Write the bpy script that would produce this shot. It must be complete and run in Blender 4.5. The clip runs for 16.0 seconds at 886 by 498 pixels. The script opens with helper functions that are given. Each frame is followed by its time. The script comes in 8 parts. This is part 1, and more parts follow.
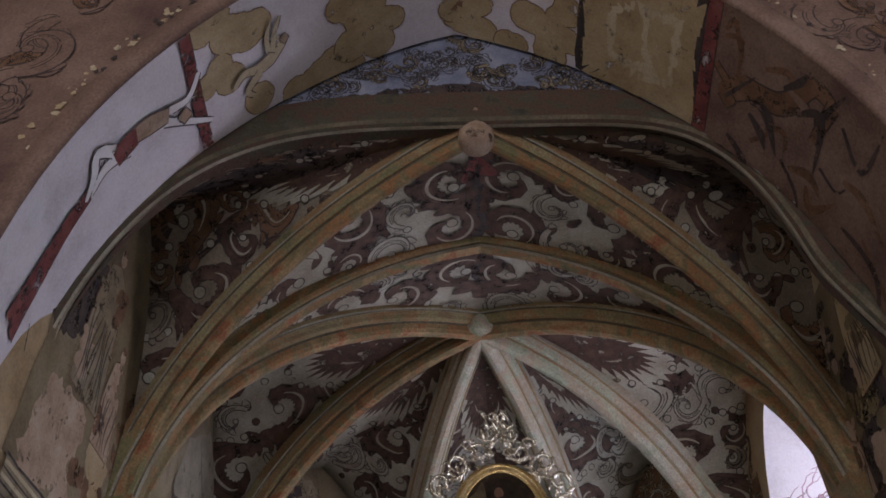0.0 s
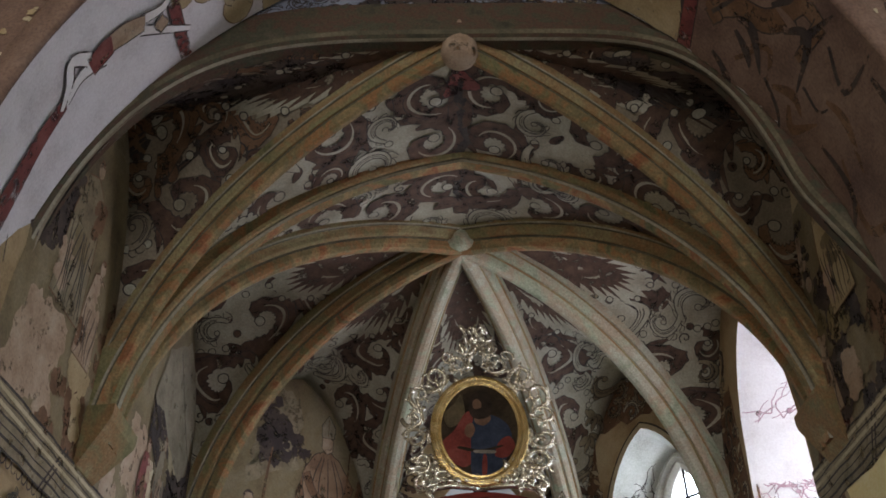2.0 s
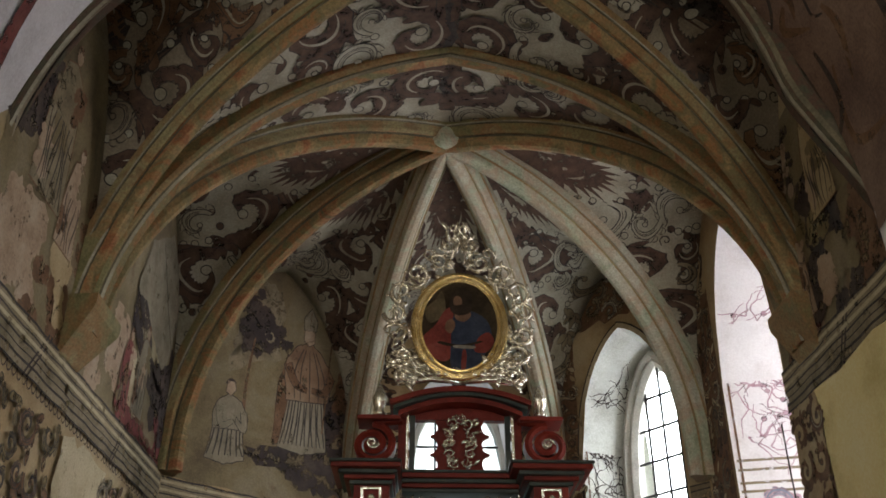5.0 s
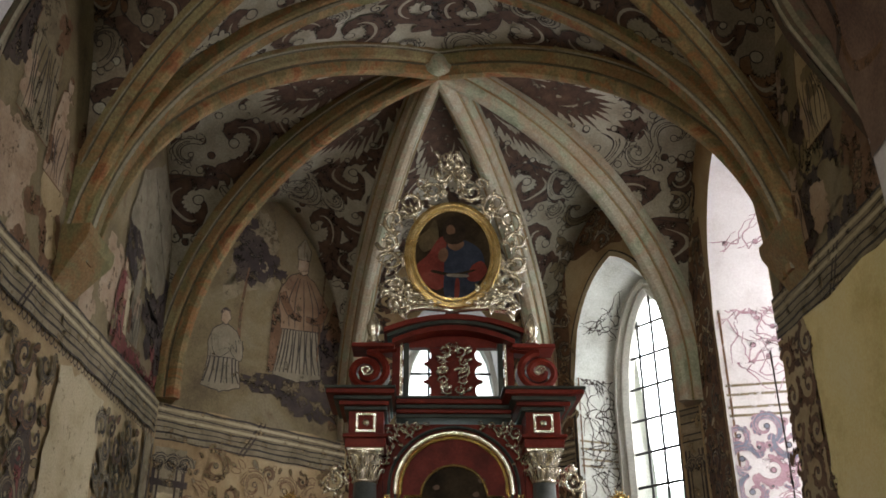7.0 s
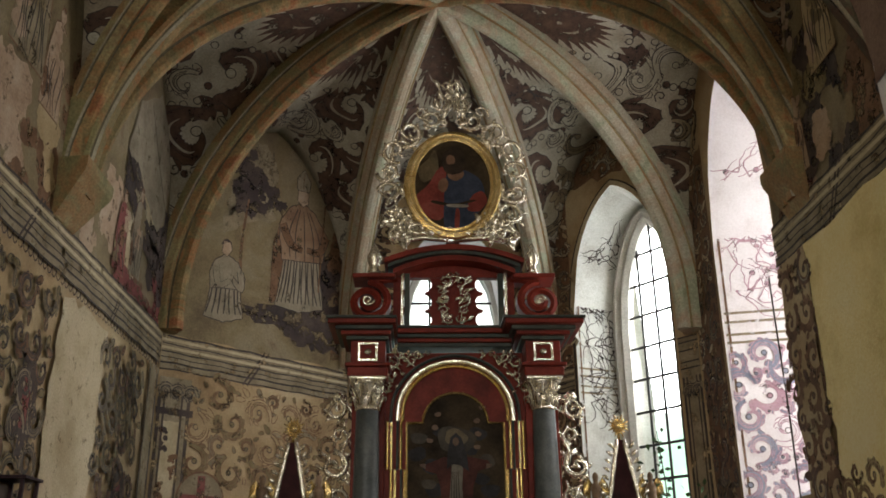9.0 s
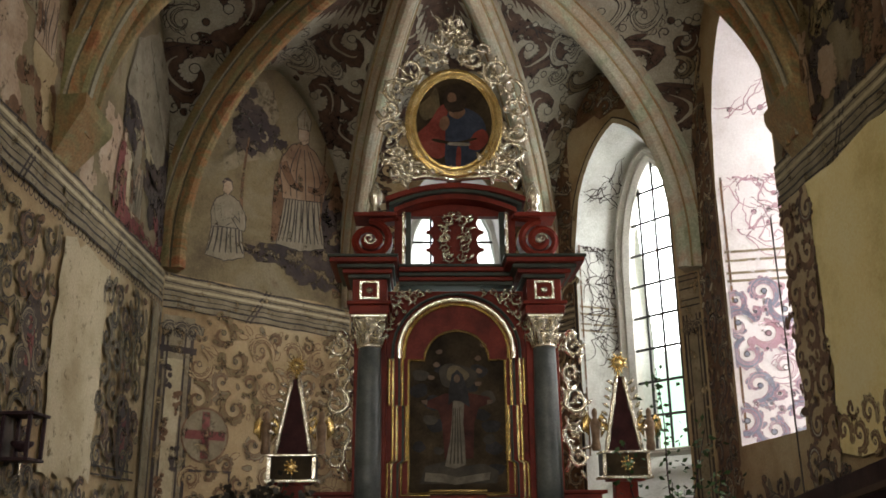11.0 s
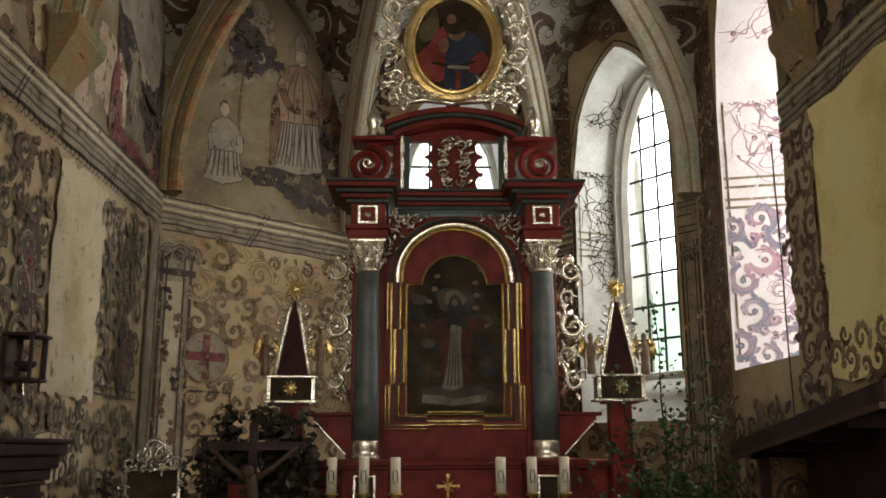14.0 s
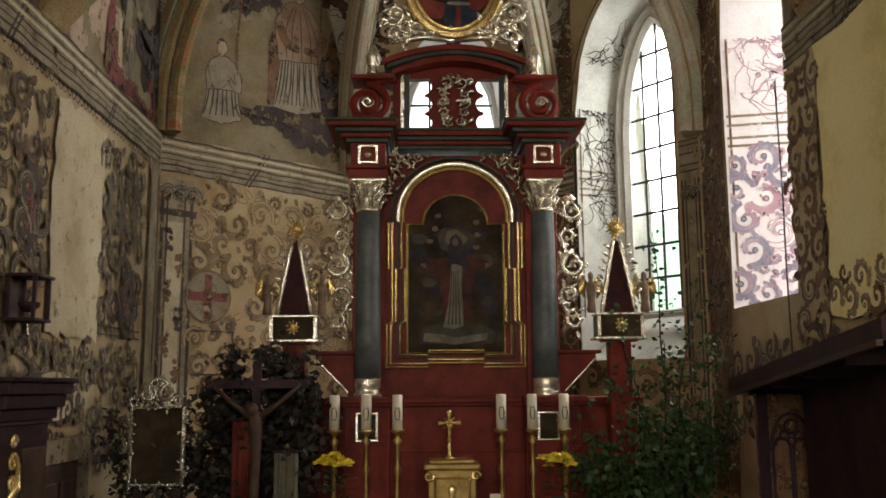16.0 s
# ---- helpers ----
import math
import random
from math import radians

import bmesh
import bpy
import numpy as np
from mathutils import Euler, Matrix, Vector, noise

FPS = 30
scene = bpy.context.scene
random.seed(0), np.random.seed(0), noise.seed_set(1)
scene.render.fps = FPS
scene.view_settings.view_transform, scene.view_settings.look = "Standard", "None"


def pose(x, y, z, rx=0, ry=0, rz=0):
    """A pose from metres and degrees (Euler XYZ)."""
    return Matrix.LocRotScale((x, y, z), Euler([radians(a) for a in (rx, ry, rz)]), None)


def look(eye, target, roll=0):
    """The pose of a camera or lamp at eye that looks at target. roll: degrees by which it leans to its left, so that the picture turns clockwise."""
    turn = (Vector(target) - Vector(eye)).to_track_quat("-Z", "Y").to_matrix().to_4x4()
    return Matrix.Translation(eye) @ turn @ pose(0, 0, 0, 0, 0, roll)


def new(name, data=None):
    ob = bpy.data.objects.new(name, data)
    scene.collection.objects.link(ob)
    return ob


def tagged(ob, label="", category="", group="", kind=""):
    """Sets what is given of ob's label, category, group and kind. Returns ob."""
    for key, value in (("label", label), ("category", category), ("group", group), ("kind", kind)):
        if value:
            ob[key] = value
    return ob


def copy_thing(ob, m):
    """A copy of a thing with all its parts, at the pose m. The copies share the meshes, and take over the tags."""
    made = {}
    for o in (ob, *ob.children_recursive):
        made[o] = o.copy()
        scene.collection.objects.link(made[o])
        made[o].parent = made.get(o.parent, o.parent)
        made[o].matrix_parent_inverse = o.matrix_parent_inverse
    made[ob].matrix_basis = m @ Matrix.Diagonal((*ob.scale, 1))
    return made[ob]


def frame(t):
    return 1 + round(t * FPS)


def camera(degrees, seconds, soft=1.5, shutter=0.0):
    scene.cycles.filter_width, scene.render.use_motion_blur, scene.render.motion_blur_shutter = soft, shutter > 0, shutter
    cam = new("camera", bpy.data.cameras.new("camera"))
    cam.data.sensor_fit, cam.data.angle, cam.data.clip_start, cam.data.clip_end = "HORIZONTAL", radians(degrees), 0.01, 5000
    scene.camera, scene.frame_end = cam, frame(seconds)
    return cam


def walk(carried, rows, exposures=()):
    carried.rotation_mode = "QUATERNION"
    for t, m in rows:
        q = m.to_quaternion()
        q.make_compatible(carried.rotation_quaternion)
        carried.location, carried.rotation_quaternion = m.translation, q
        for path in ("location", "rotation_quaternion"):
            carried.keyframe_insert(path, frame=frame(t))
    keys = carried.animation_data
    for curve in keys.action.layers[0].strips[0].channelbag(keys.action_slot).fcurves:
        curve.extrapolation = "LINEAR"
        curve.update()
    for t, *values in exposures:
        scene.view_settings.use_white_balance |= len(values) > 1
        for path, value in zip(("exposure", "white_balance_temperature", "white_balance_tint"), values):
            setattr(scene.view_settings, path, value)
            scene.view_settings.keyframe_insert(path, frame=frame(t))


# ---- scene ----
# ---- camera: an eye that tilts down from the vault to the altar ----
cam = camera(51.96, 16.0, soft=1.7)
EYE = 2.1
ROWS = [
    (0.0, 0.005, 0.007, -0.006, 1.48, 41.68, -0.18),
    (0.5, 0.005, 0.007, -0.006, 1.10, 40.40, -0.39),
    (1.0, 0.005, 0.007, -0.006, 0.74, 38.96, -0.70),
    (1.5, 0.005, 0.007, -0.006, 0.36, 37.60, -0.65),
    (2.0, 0.005, 0.007, -0.006, -0.01, 36.34, -0.47),
    (2.5, 0.005, 0.007, -0.006, -0.36, 35.10, -0.32),
    (3.0, 0.005, 0.007, -0.006, -0.65, 33.96, -0.14),
    (5.5, 0.005, 0.007, -0.006, -1.35, 28.82, 0.16),
    (6.0, 0.005, 0.007, -0.006, -1.50, 27.70, 0.05),
    (6.5, 0.005, 0.007, -0.006, -1.62, 26.56, -0.05),
    (7.0, 0.005, 0.007, -0.006, -1.72, 25.41, -0.19),
    (7.5, 0.005, 0.007, -0.006, -1.80, 24.24, -0.30),
    (8.0, 0.005, 0.007, -0.006, -1.82, 23.10, -0.42),
    (8.5, 0.005, 0.007, -0.006, -1.75, 22.02, -0.52),
    (9.0, 0.005, 0.007, -0.006, -1.68, 21.02, -0.54),
    (11.5, 0.005, 0.007, -0.006, -1.54, 16.30, -0.51),
    (12.0, 0.005, 0.007, -0.006, -1.55, 15.51, -0.39),
    (12.5, 0.005, 0.007, -0.006, -1.59, 14.79, -0.30),
    (13.0, 0.005, 0.007, -0.006, -1.62, 14.08, -0.21),
    (13.5, 0.005, 0.007, -0.006, -1.64, 13.30, -0.13),
    (14.0, 0.005, 0.007, -0.006, -1.63, 12.43, -0.19),
    (14.5, 0.005, 0.007, -0.006, -1.62, 11.47, -0.26),
    (15.0, 0.005, 0.007, -0.006, -1.60, 10.50, -0.26),
    (15.5, 0.005, 0.007, -0.006, -1.59, 9.56, -0.30),
    (16.0, 0.005, 0.007, -0.006, -1.57, 8.63, -0.37),
]
walk(cam, [(t, pose(x, y, EYE + z, 90 + pitch, 0, yaw) @ pose(0, 0, 0, 0, 0, roll)) for t, x, y, z, yaw, pitch, roll in ROWS],
     exposures=[(0.0, 0.08, 5600, 24), (0.5, 0.78, 5850, 15), (1.0, 0.5, 5750, 13), (2.0, 0.24, 5900, 12), (3.0, 0.14, 6150, 11), (5.5, 0.1, 6400, 10), (9.0, 0.18, 6700, 10), (12.5, 0.3, 6850, 10), (16.0, 0.3, 7000, 10)])

# ---- daylight ----
world = bpy.data.worlds.new("sky")
scene.world = world
world.use_nodes = True
wn = world.node_tree.nodes
sky = wn.new("ShaderNodeTexSky")
sky.sky_type, sky.sun_disc = "NISHITA", False
sky.sun_elevation, sky.sun_rotation = radians(48), radians(70)
world.node_tree.links.new(sky.outputs[0], wn["Background"].inputs[0])
wn["Background"].inputs[1].default_value = 0.12
sun = new("sun", bpy.data.lights.new("sun", "SUN"))
sun.data.energy, sun.data.angle, sun.data.color = 1.2, radians(12), (1, 0.96, 0.9)
sun.matrix_world = look((30, 4, 34), (0, 7, 2))


def daylight_panel(eye, target, w, h, watts, color):
    """An area lamp for sky light at an opening, real or only assumed."""
    ob = new("daylight_panel", bpy.data.lights.new("daylight_panel", "AREA"))
    ob.data.shape, ob.data.size, ob.data.size_y, ob.data.energy, ob.data.color = "RECTANGLE", w, h, watts, color
    ob.matrix_world = look(eye, target)
    return ob


# ---- materials ----
def material(name, colors, scale=6.0, rough=0.85, metal=0.0, bump=0.25, fine=60.0, grime=0.0, spec=0.4, worn=0.0, twist=0.0):
    """Two scales of colour variation (broad stains and fine grain) with relief, in metres."""
    m = bpy.data.materials.new(name)
    m.use_nodes = True
    n, l = m.node_tree.nodes, m.node_tree.links
    bsdf = n["Principled BSDF"]
    geo = n.new("ShaderNodeNewGeometry")
    big = n.new("ShaderNodeTexNoise")
    big.inputs["Scale"].default_value, big.inputs["Detail"].default_value, big.inputs["Roughness"].default_value = scale, 6, 0.62
    small = n.new("ShaderNodeTexNoise")
    small.inputs["Scale"].default_value, small.inputs["Detail"].default_value = fine, 4
    big.inputs["Distortion"].default_value = twist
    for x in (big, small):
        l.new(geo.outputs["Position"], x.inputs["Vector"])
    ramp = n.new("ShaderNodeValToRGB")
    k = len(colors)
    ramp.color_ramp.elements[0].position, ramp.color_ramp.elements[1].position = 0.3, 0.7
    for i in range(k - 2):
        ramp.color_ramp.elements.new(0.3 + 0.4 * (i + 1) / (k - 1))
    for e, c in zip(ramp.color_ramp.elements, colors):
        e.color = (*c, 1)
    l.new(big.outputs["Fac"], ramp.inputs["Fac"])
    mix = n.new("ShaderNodeMix")
    mix.data_type, mix.blend_type = "RGBA", "OVERLAY"
    mix.inputs["Factor"].default_value = 0.35 + grime
    l.new(ramp.outputs["Color"], mix.inputs["A"])
    l.new(small.outputs["Fac"], mix.inputs["B"])
    l.new(mix.outputs["Result"], bsdf.inputs["Base Color"])
    bsdf.inputs["Roughness"].default_value, bsdf.inputs["Metallic"].default_value = rough, metal
    bsdf.inputs["Specular IOR Level"].default_value = spec
    if worn:
        # paint rubbed away in flecks, down to the plaster
        fleck, cut, clear, blend = n.new("ShaderNodeTexNoise"), n.new("ShaderNodeMapRange"), n.new("ShaderNodeBsdfTransparent"), n.new("ShaderNodeMixShader")
        fleck.inputs["Scale"].default_value, fleck.inputs["Detail"].default_value, fleck.inputs["Roughness"].default_value = 9.0, 9, 0.72
        l.new(geo.outputs["Position"], fleck.inputs["Vector"])
        cut.inputs["From Min"].default_value, cut.inputs["From Max"].default_value = 0.30 + worn * 0.4, 0.40 + worn * 0.4
        l.new(fleck.outputs["Fac"], cut.inputs["Value"])
        l.new(cut.outputs[0], blend.inputs[0]), l.new(clear.outputs[0], blend.inputs[1]), l.new(bsdf.outputs[0], blend.inputs[2])
        l.new(blend.outputs[0], n["Material Output"].inputs["Surface"])
    if bump:
        b = n.new("ShaderNodeBump")
        b.inputs["Strength"].default_value, b.inputs["Distance"].default_value = bump, 0.02
        add = n.new("ShaderNodeMath")
        add.operation = "MULTIPLY_ADD"
        add.inputs[1].default_value = 0.35
        l.new(small.outputs["Fac"], add.inputs[0])
        l.new(big.outputs["Fac"], add.inputs[2])
        l.new(add.outputs[0], b.inputs["Height"])
        l.new(b.outputs["Normal"], bsdf.inputs["Normal"])
    return m


M = dict(
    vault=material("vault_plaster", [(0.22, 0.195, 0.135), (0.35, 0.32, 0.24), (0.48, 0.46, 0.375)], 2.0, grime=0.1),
    vault_brown=material("dark_brown_vault_plaster", [(0.15, 0.12, 0.08), (0.24, 0.195, 0.135), (0.33, 0.28, 0.205)], 2.0, grime=0.1),
    wall=material("wall_plaster", [(0.22, 0.14, 0.066), (0.37, 0.27, 0.145), (0.45, 0.365, 0.225)], 1.6),
    scene=material("painted_landscape", [(0.07, 0.052, 0.03), (0.14, 0.105, 0.056), (0.19, 0.145, 0.075), (0.22, 0.18, 0.11), (0.15, 0.10, 0.055)], 1.3, twist=0.5, grime=0.1),
    ochre=material("ochre_limewash", [(0.62, 0.49, 0.20), (0.80, 0.67, 0.33), (0.82, 0.71, 0.40)], 1.8, bump=0.6),
    pale=material("pale_plaster_patch", [(0.33, 0.26, 0.15), (0.46, 0.385, 0.25), (0.51, 0.435, 0.30)], 2.2, worn=0.06),
    white=material("white_limewash", [(0.52, 0.48, 0.50), (0.64, 0.60, 0.62), (0.70, 0.66, 0.68)], 2.5),
    reveal_grey=material("greyed_limewash", [(0.44, 0.43, 0.38), (0.58, 0.58, 0.53), (0.66, 0.66, 0.61)], 3.0, grime=0.1),
    reveal=material("whitewashed_reveal", [(0.62, 0.58, 0.57), (0.72, 0.69, 0.69), (0.76, 0.73, 0.73)], 3.0),
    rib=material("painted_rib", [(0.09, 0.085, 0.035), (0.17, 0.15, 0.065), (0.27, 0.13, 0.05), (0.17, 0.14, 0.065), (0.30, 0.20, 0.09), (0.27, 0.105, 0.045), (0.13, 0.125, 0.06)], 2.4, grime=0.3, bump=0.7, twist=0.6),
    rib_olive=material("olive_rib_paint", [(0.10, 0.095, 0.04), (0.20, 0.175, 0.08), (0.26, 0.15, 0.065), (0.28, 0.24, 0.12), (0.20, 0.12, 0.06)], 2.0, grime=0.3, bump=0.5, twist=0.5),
    rib_line=material("dark_rib_line", [(0.06, 0.05, 0.03), (0.10, 0.085, 0.05), (0.16, 0.13, 0.08)], 5.0, grime=0.2, bump=0.3),
    rib_pale=material("pale_rib_arris", [(0.16, 0.135, 0.085), (0.28, 0.25, 0.18), (0.38, 0.35, 0.27)], 3.0, grime=0.2, bump=0.3),
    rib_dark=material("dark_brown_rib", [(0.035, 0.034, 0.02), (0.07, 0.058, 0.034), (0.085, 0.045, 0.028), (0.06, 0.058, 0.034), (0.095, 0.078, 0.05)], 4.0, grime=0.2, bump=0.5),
    front=material("dark_brown_fresco", [(0.09, 0.05, 0.04), (0.17, 0.105, 0.075), (0.24, 0.16, 0.12)], 1.7, grime=0.2),
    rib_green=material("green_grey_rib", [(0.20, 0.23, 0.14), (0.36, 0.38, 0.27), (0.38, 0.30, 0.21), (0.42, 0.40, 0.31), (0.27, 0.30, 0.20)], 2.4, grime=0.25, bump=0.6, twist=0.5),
    brown=material("brown_paint", [(0.045, 0.026, 0.018), (0.08, 0.045, 0.03), (0.125, 0.075, 0.05)], 9, worn=0.10),
    line=material("black_paint", [(0.02, 0.017, 0.016), (0.045, 0.035, 0.03), (0.07, 0.06, 0.05)], 12, worn=0.14),
    oxide=material("red_oxide_paint", [(0.10, 0.025, 0.025), (0.17, 0.045, 0.04), (0.22, 0.09, 0.07)], 5, worn=0.22),
    grey=material("grey_paint", [(0.14, 0.108, 0.064), (0.22, 0.178, 0.11), (0.285, 0.238, 0.158)], 5, worn=0.16),
    dark=material("dark_umber_paint", [(0.025, 0.018, 0.018), (0.05, 0.035, 0.03), (0.09, 0.065, 0.05)], 4, worn=0.22),
    cloud=material("ochre_cloud_paint", [(0.28, 0.20, 0.10), (0.38, 0.29, 0.16), (0.45, 0.36, 0.22)], 3.5, worn=0.05),
    ecru=material("ecru_fresco_paint", [(0.15, 0.12, 0.08), (0.23, 0.195, 0.135), (0.29, 0.25, 0.18)], 5, worn=0.04),
    robe_brown=material("faded_robe_paint", [(0.15, 0.085, 0.05), (0.23, 0.145, 0.085), (0.28, 0.20, 0.13)], 4, worn=0.05),
    flesh=material("pale_brown_paint", [(0.24, 0.16, 0.10), (0.35, 0.25, 0.17), (0.42, 0.33, 0.24)], 5, worn=0.08),
    blue=material("grey_blue_paint", [(0.12, 0.13, 0.18), (0.19, 0.205, 0.265), (0.26, 0.275, 0.32)], 4),
    mauve=material("mauve_paint", [(0.30, 0.16, 0.20), (0.42, 0.27, 0.31), (0.52, 0.40, 0.42)], 5, worn=0.22),
    floor=material("stone_floor", [(0.2, 0.18, 0.15), (0.3, 0.27, 0.23)], 3, 0.5),
    red=material("red_altar_paint", [(0.085, 0.012, 0.008), (0.15, 0.021, 0.013), (0.20, 0.032, 0.020)], 5, 0.45, bump=0.1, spec=0.12),
    green=material("dark_green_marbling", [(0.018, 0.022, 0.018), (0.035, 0.042, 0.034), (0.06, 0.065, 0.05)], 7, 0.4, bump=0.05, spec=0.2),
    column=material("slate_column_paint", [(0.05, 0.06, 0.06), (0.085, 0.095, 0.095), (0.12, 0.13, 0.125)], 5, 0.4, bump=0.04, spec=0.3),
    silver=material("tarnished_silver_gilt", [(0.40, 0.34, 0.22), (0.78, 0.73, 0.60), (0.92, 0.89, 0.80)], 16, 0.2, 0.82, bump=0.35),
    gold=material("gold_leaf", [(0.50, 0.33, 0.11), (0.70, 0.52, 0.22), (0.84, 0.68, 0.36)], 12, 0.25, 0.75, bump=0.2),
    canvas=material("dark_oil_canvas", [(0.018, 0.013, 0.009), (0.04, 0.029, 0.018), (0.075, 0.055, 0.033)], 3.5, 0.5, bump=0.1, spec=0.04),
    wax=material("candle_wax", [(0.66, 0.60, 0.46), (0.72, 0.67, 0.54)], 9, 0.5, bump=0.05),
    wood=material("dark_wood", [(0.016, 0.009, 0.012), (0.034, 0.018, 0.021), (0.055, 0.031, 0.031)], 6, 0.5, bump=0.15, spec=0.12),
    brass=material("old_brass", [(0.22, 0.14, 0.045), (0.34, 0.23, 0.08), (0.45, 0.32, 0.13)], 12, 0.42, 0.75, bump=0.2),
    lead=material("lead_came", [(0.03, 0.03, 0.03), (0.06, 0.06, 0.06)], 9, 0.6, 0.3),
    stone=material("window_stone", [(0.42, 0.40, 0.34), (0.52, 0.50, 0.44), (0.58, 0.56, 0.5)], 4),
    leaf=material("birch_leaf", [(0.014, 0.032, 0.011), (0.03, 0.062, 0.02), (0.055, 0.105, 0.035)], 7, 0.55, bump=0, spec=0.25),
    old_silver=material("blackened_silver", [(0.20, 0.18, 0.14), (0.55, 0.51, 0.43), (0.82, 0.79, 0.70)], 18, 0.22, 0.85, bump=0.35),
    glow_paint=material("dull_gold_glaze", [(0.06, 0.045, 0.025), (0.11, 0.085, 0.045), (0.15, 0.12, 0.07)], 5, 0.5, bump=0.05, spec=0.1),
    linen=material("grey_linen_paint", [(0.12, 0.105, 0.08), (0.21, 0.19, 0.15), (0.29, 0.26, 0.21)], 8, 0.5, bump=0.05, spec=0.1),
    dkred=material("dull_red_glaze", [(0.10, 0.02, 0.015), (0.17, 0.035, 0.026), (0.21, 0.06, 0.045)], 6, 0.5, bump=0.05, spec=0.1),
    dkblue=material("dark_blue_glaze", [(0.016, 0.020, 0.032), (0.03, 0.038, 0.06), (0.048, 0.058, 0.085)], 6, 0.5, bump=0.05, spec=0.1),
    skin=material("warm_flesh_glaze", [(0.09, 0.048, 0.028), (0.15, 0.085, 0.05), (0.20, 0.12, 0.075)], 9, 0.5, bump=0.05, spec=0.1),
    dim_red=material("browned_red_glaze", [(0.03, 0.011, 0.008), (0.06, 0.018, 0.013), (0.09, 0.03, 0.022)], 7, 0.5, bump=0.05, spec=0.1),
    dim_blue=material("browned_blue_glaze", [(0.016, 0.014, 0.014), (0.026, 0.024, 0.026), (0.04, 0.038, 0.04)], 7, 0.5, bump=0.05, spec=0.1),
    murk=material("brown_varnish_shade", [(0.022, 0.017, 0.012), (0.042, 0.034, 0.022), (0.065, 0.052, 0.034)], 6, 0.45, bump=0.05, spec=0.15),
    glow_dim=material("dim_gold_glaze", [(0.06, 0.045, 0.023), (0.11, 0.085, 0.046), (0.16, 0.125, 0.07)], 8, 0.45, bump=0.05, spec=0.15),
    dim_linen=material("browned_linen_glaze", [(0.075, 0.063, 0.046), (0.13, 0.112, 0.084), (0.19, 0.165, 0.128)], 9, 0.45, bump=0.05, spec=0.15),
    dim_flesh=material("browned_flesh_glaze", [(0.07, 0.042, 0.026), (0.12, 0.075, 0.048), (0.16, 0.105, 0.07)], 9, 0.45, bump=0.05, spec=0.15),
    obelisk=material("dark_maroon_velvet", [(0.02, 0.005, 0.006), (0.038, 0.009, 0.010), (0.055, 0.014, 0.014)], 8, 0.6, bump=0.1, spec=0.15),
    limewood=material("brown_stained_limewood", [(0.10, 0.06, 0.035), (0.17, 0.105, 0.06), (0.24, 0.16, 0.10)], 12, 0.5, bump=0.2),
    hair=material("black_brown_glaze", [(0.018, 0.012, 0.008), (0.03, 0.02, 0.013), (0.045, 0.03, 0.02)], 9, 0.5, bump=0.05, spec=0.1),
    yellow=material("yellow_petals", [(0.62, 0.46, 0.02), (0.72, 0.60, 0.05)], 20, 0.6, bump=0),
)


# ---- building blocks ----
def mesh_object(name, bm, mats, parent=None, label=""):
    me = bpy.data.meshes.new(name)
    bm.to_mesh(me)
    bm.free()
    for m in mats if isinstance(mats, (list, tuple)) else [mats]:
        me.materials.append(m)
    ob = new(name, me)
    if parent:
        ob.parent = parent
    if label:
        ob["label"] = label
    return ob


def part(name, bm, mat, parent, label=""):
    return mesh_object(name, bm, mat, parent, label)


def smooth(ob):
    for p in ob.data.polygons:
        p.use_smooth = True
    return ob


def thing(name, label, category, group="", at=(0, 0, 0)):
    ob = new(name)
    ob.location = at
    return tagged(ob, label, category, group)


def box(bm, x0, x1, y0, y1, z0, z1, bevel=0.0):
    v = [bm.verts.new(p) for p in ((x0, y0, z0), (x1, y0, z0), (x1, y1, z0), (x0, y1, z0), (x0, y0, z1), (x1, y0, z1), (x1, y1, z1), (x0, y1, z1))]
    fs = [bm.faces.new([v[i] for i in q]) for q in ((0, 3, 2, 1), (4, 5, 6, 7), (0, 1, 5, 4), (1, 2, 6, 5), (2, 3, 7, 6), (3, 0, 4, 7))]
    if bevel:
        bmesh.ops.bevel(bm, geom=list({e for f in fs for e in f.edges}), offset=bevel, segments=2, affect="EDGES", profile=0.5)
    return bm


def prism(bm, pts, y0, y1):
    """A plate from an outline in x, z, between two depths."""
    a = [bm.verts.new((x, y0, z)) for x, z in pts]
    b = [bm.verts.new((x, y1, z)) for x, z in pts]
    n = len(pts)
    bm.faces.new(a)
    bm.faces.new(b[::-1])
    for i in range(n):
        bm.faces.new((a[i], b[i], b[(i + 1) % n], a[(i + 1) % n]))
    return bm


def lathe(bm, prof, cx=0, cy=0, seg=20, sy=1.0):
    """A turned solid from (radius, z)."""
    rings = [[bm.verts.new((cx + r * math.cos(2 * math.pi * i / seg), cy + sy * r * math.sin(2 * math.pi * i / seg), z)) for i in range(seg)] for r, z in prof]
    for a, b in zip(rings, rings[1:]):
        for i in range(seg):
            bm.faces.new((a[i], a[(i + 1) % seg], b[(i + 1) % seg], b[i]))
    bm.faces.new(rings[0][::-1])
    bm.faces.new(rings[-1])
    return bm


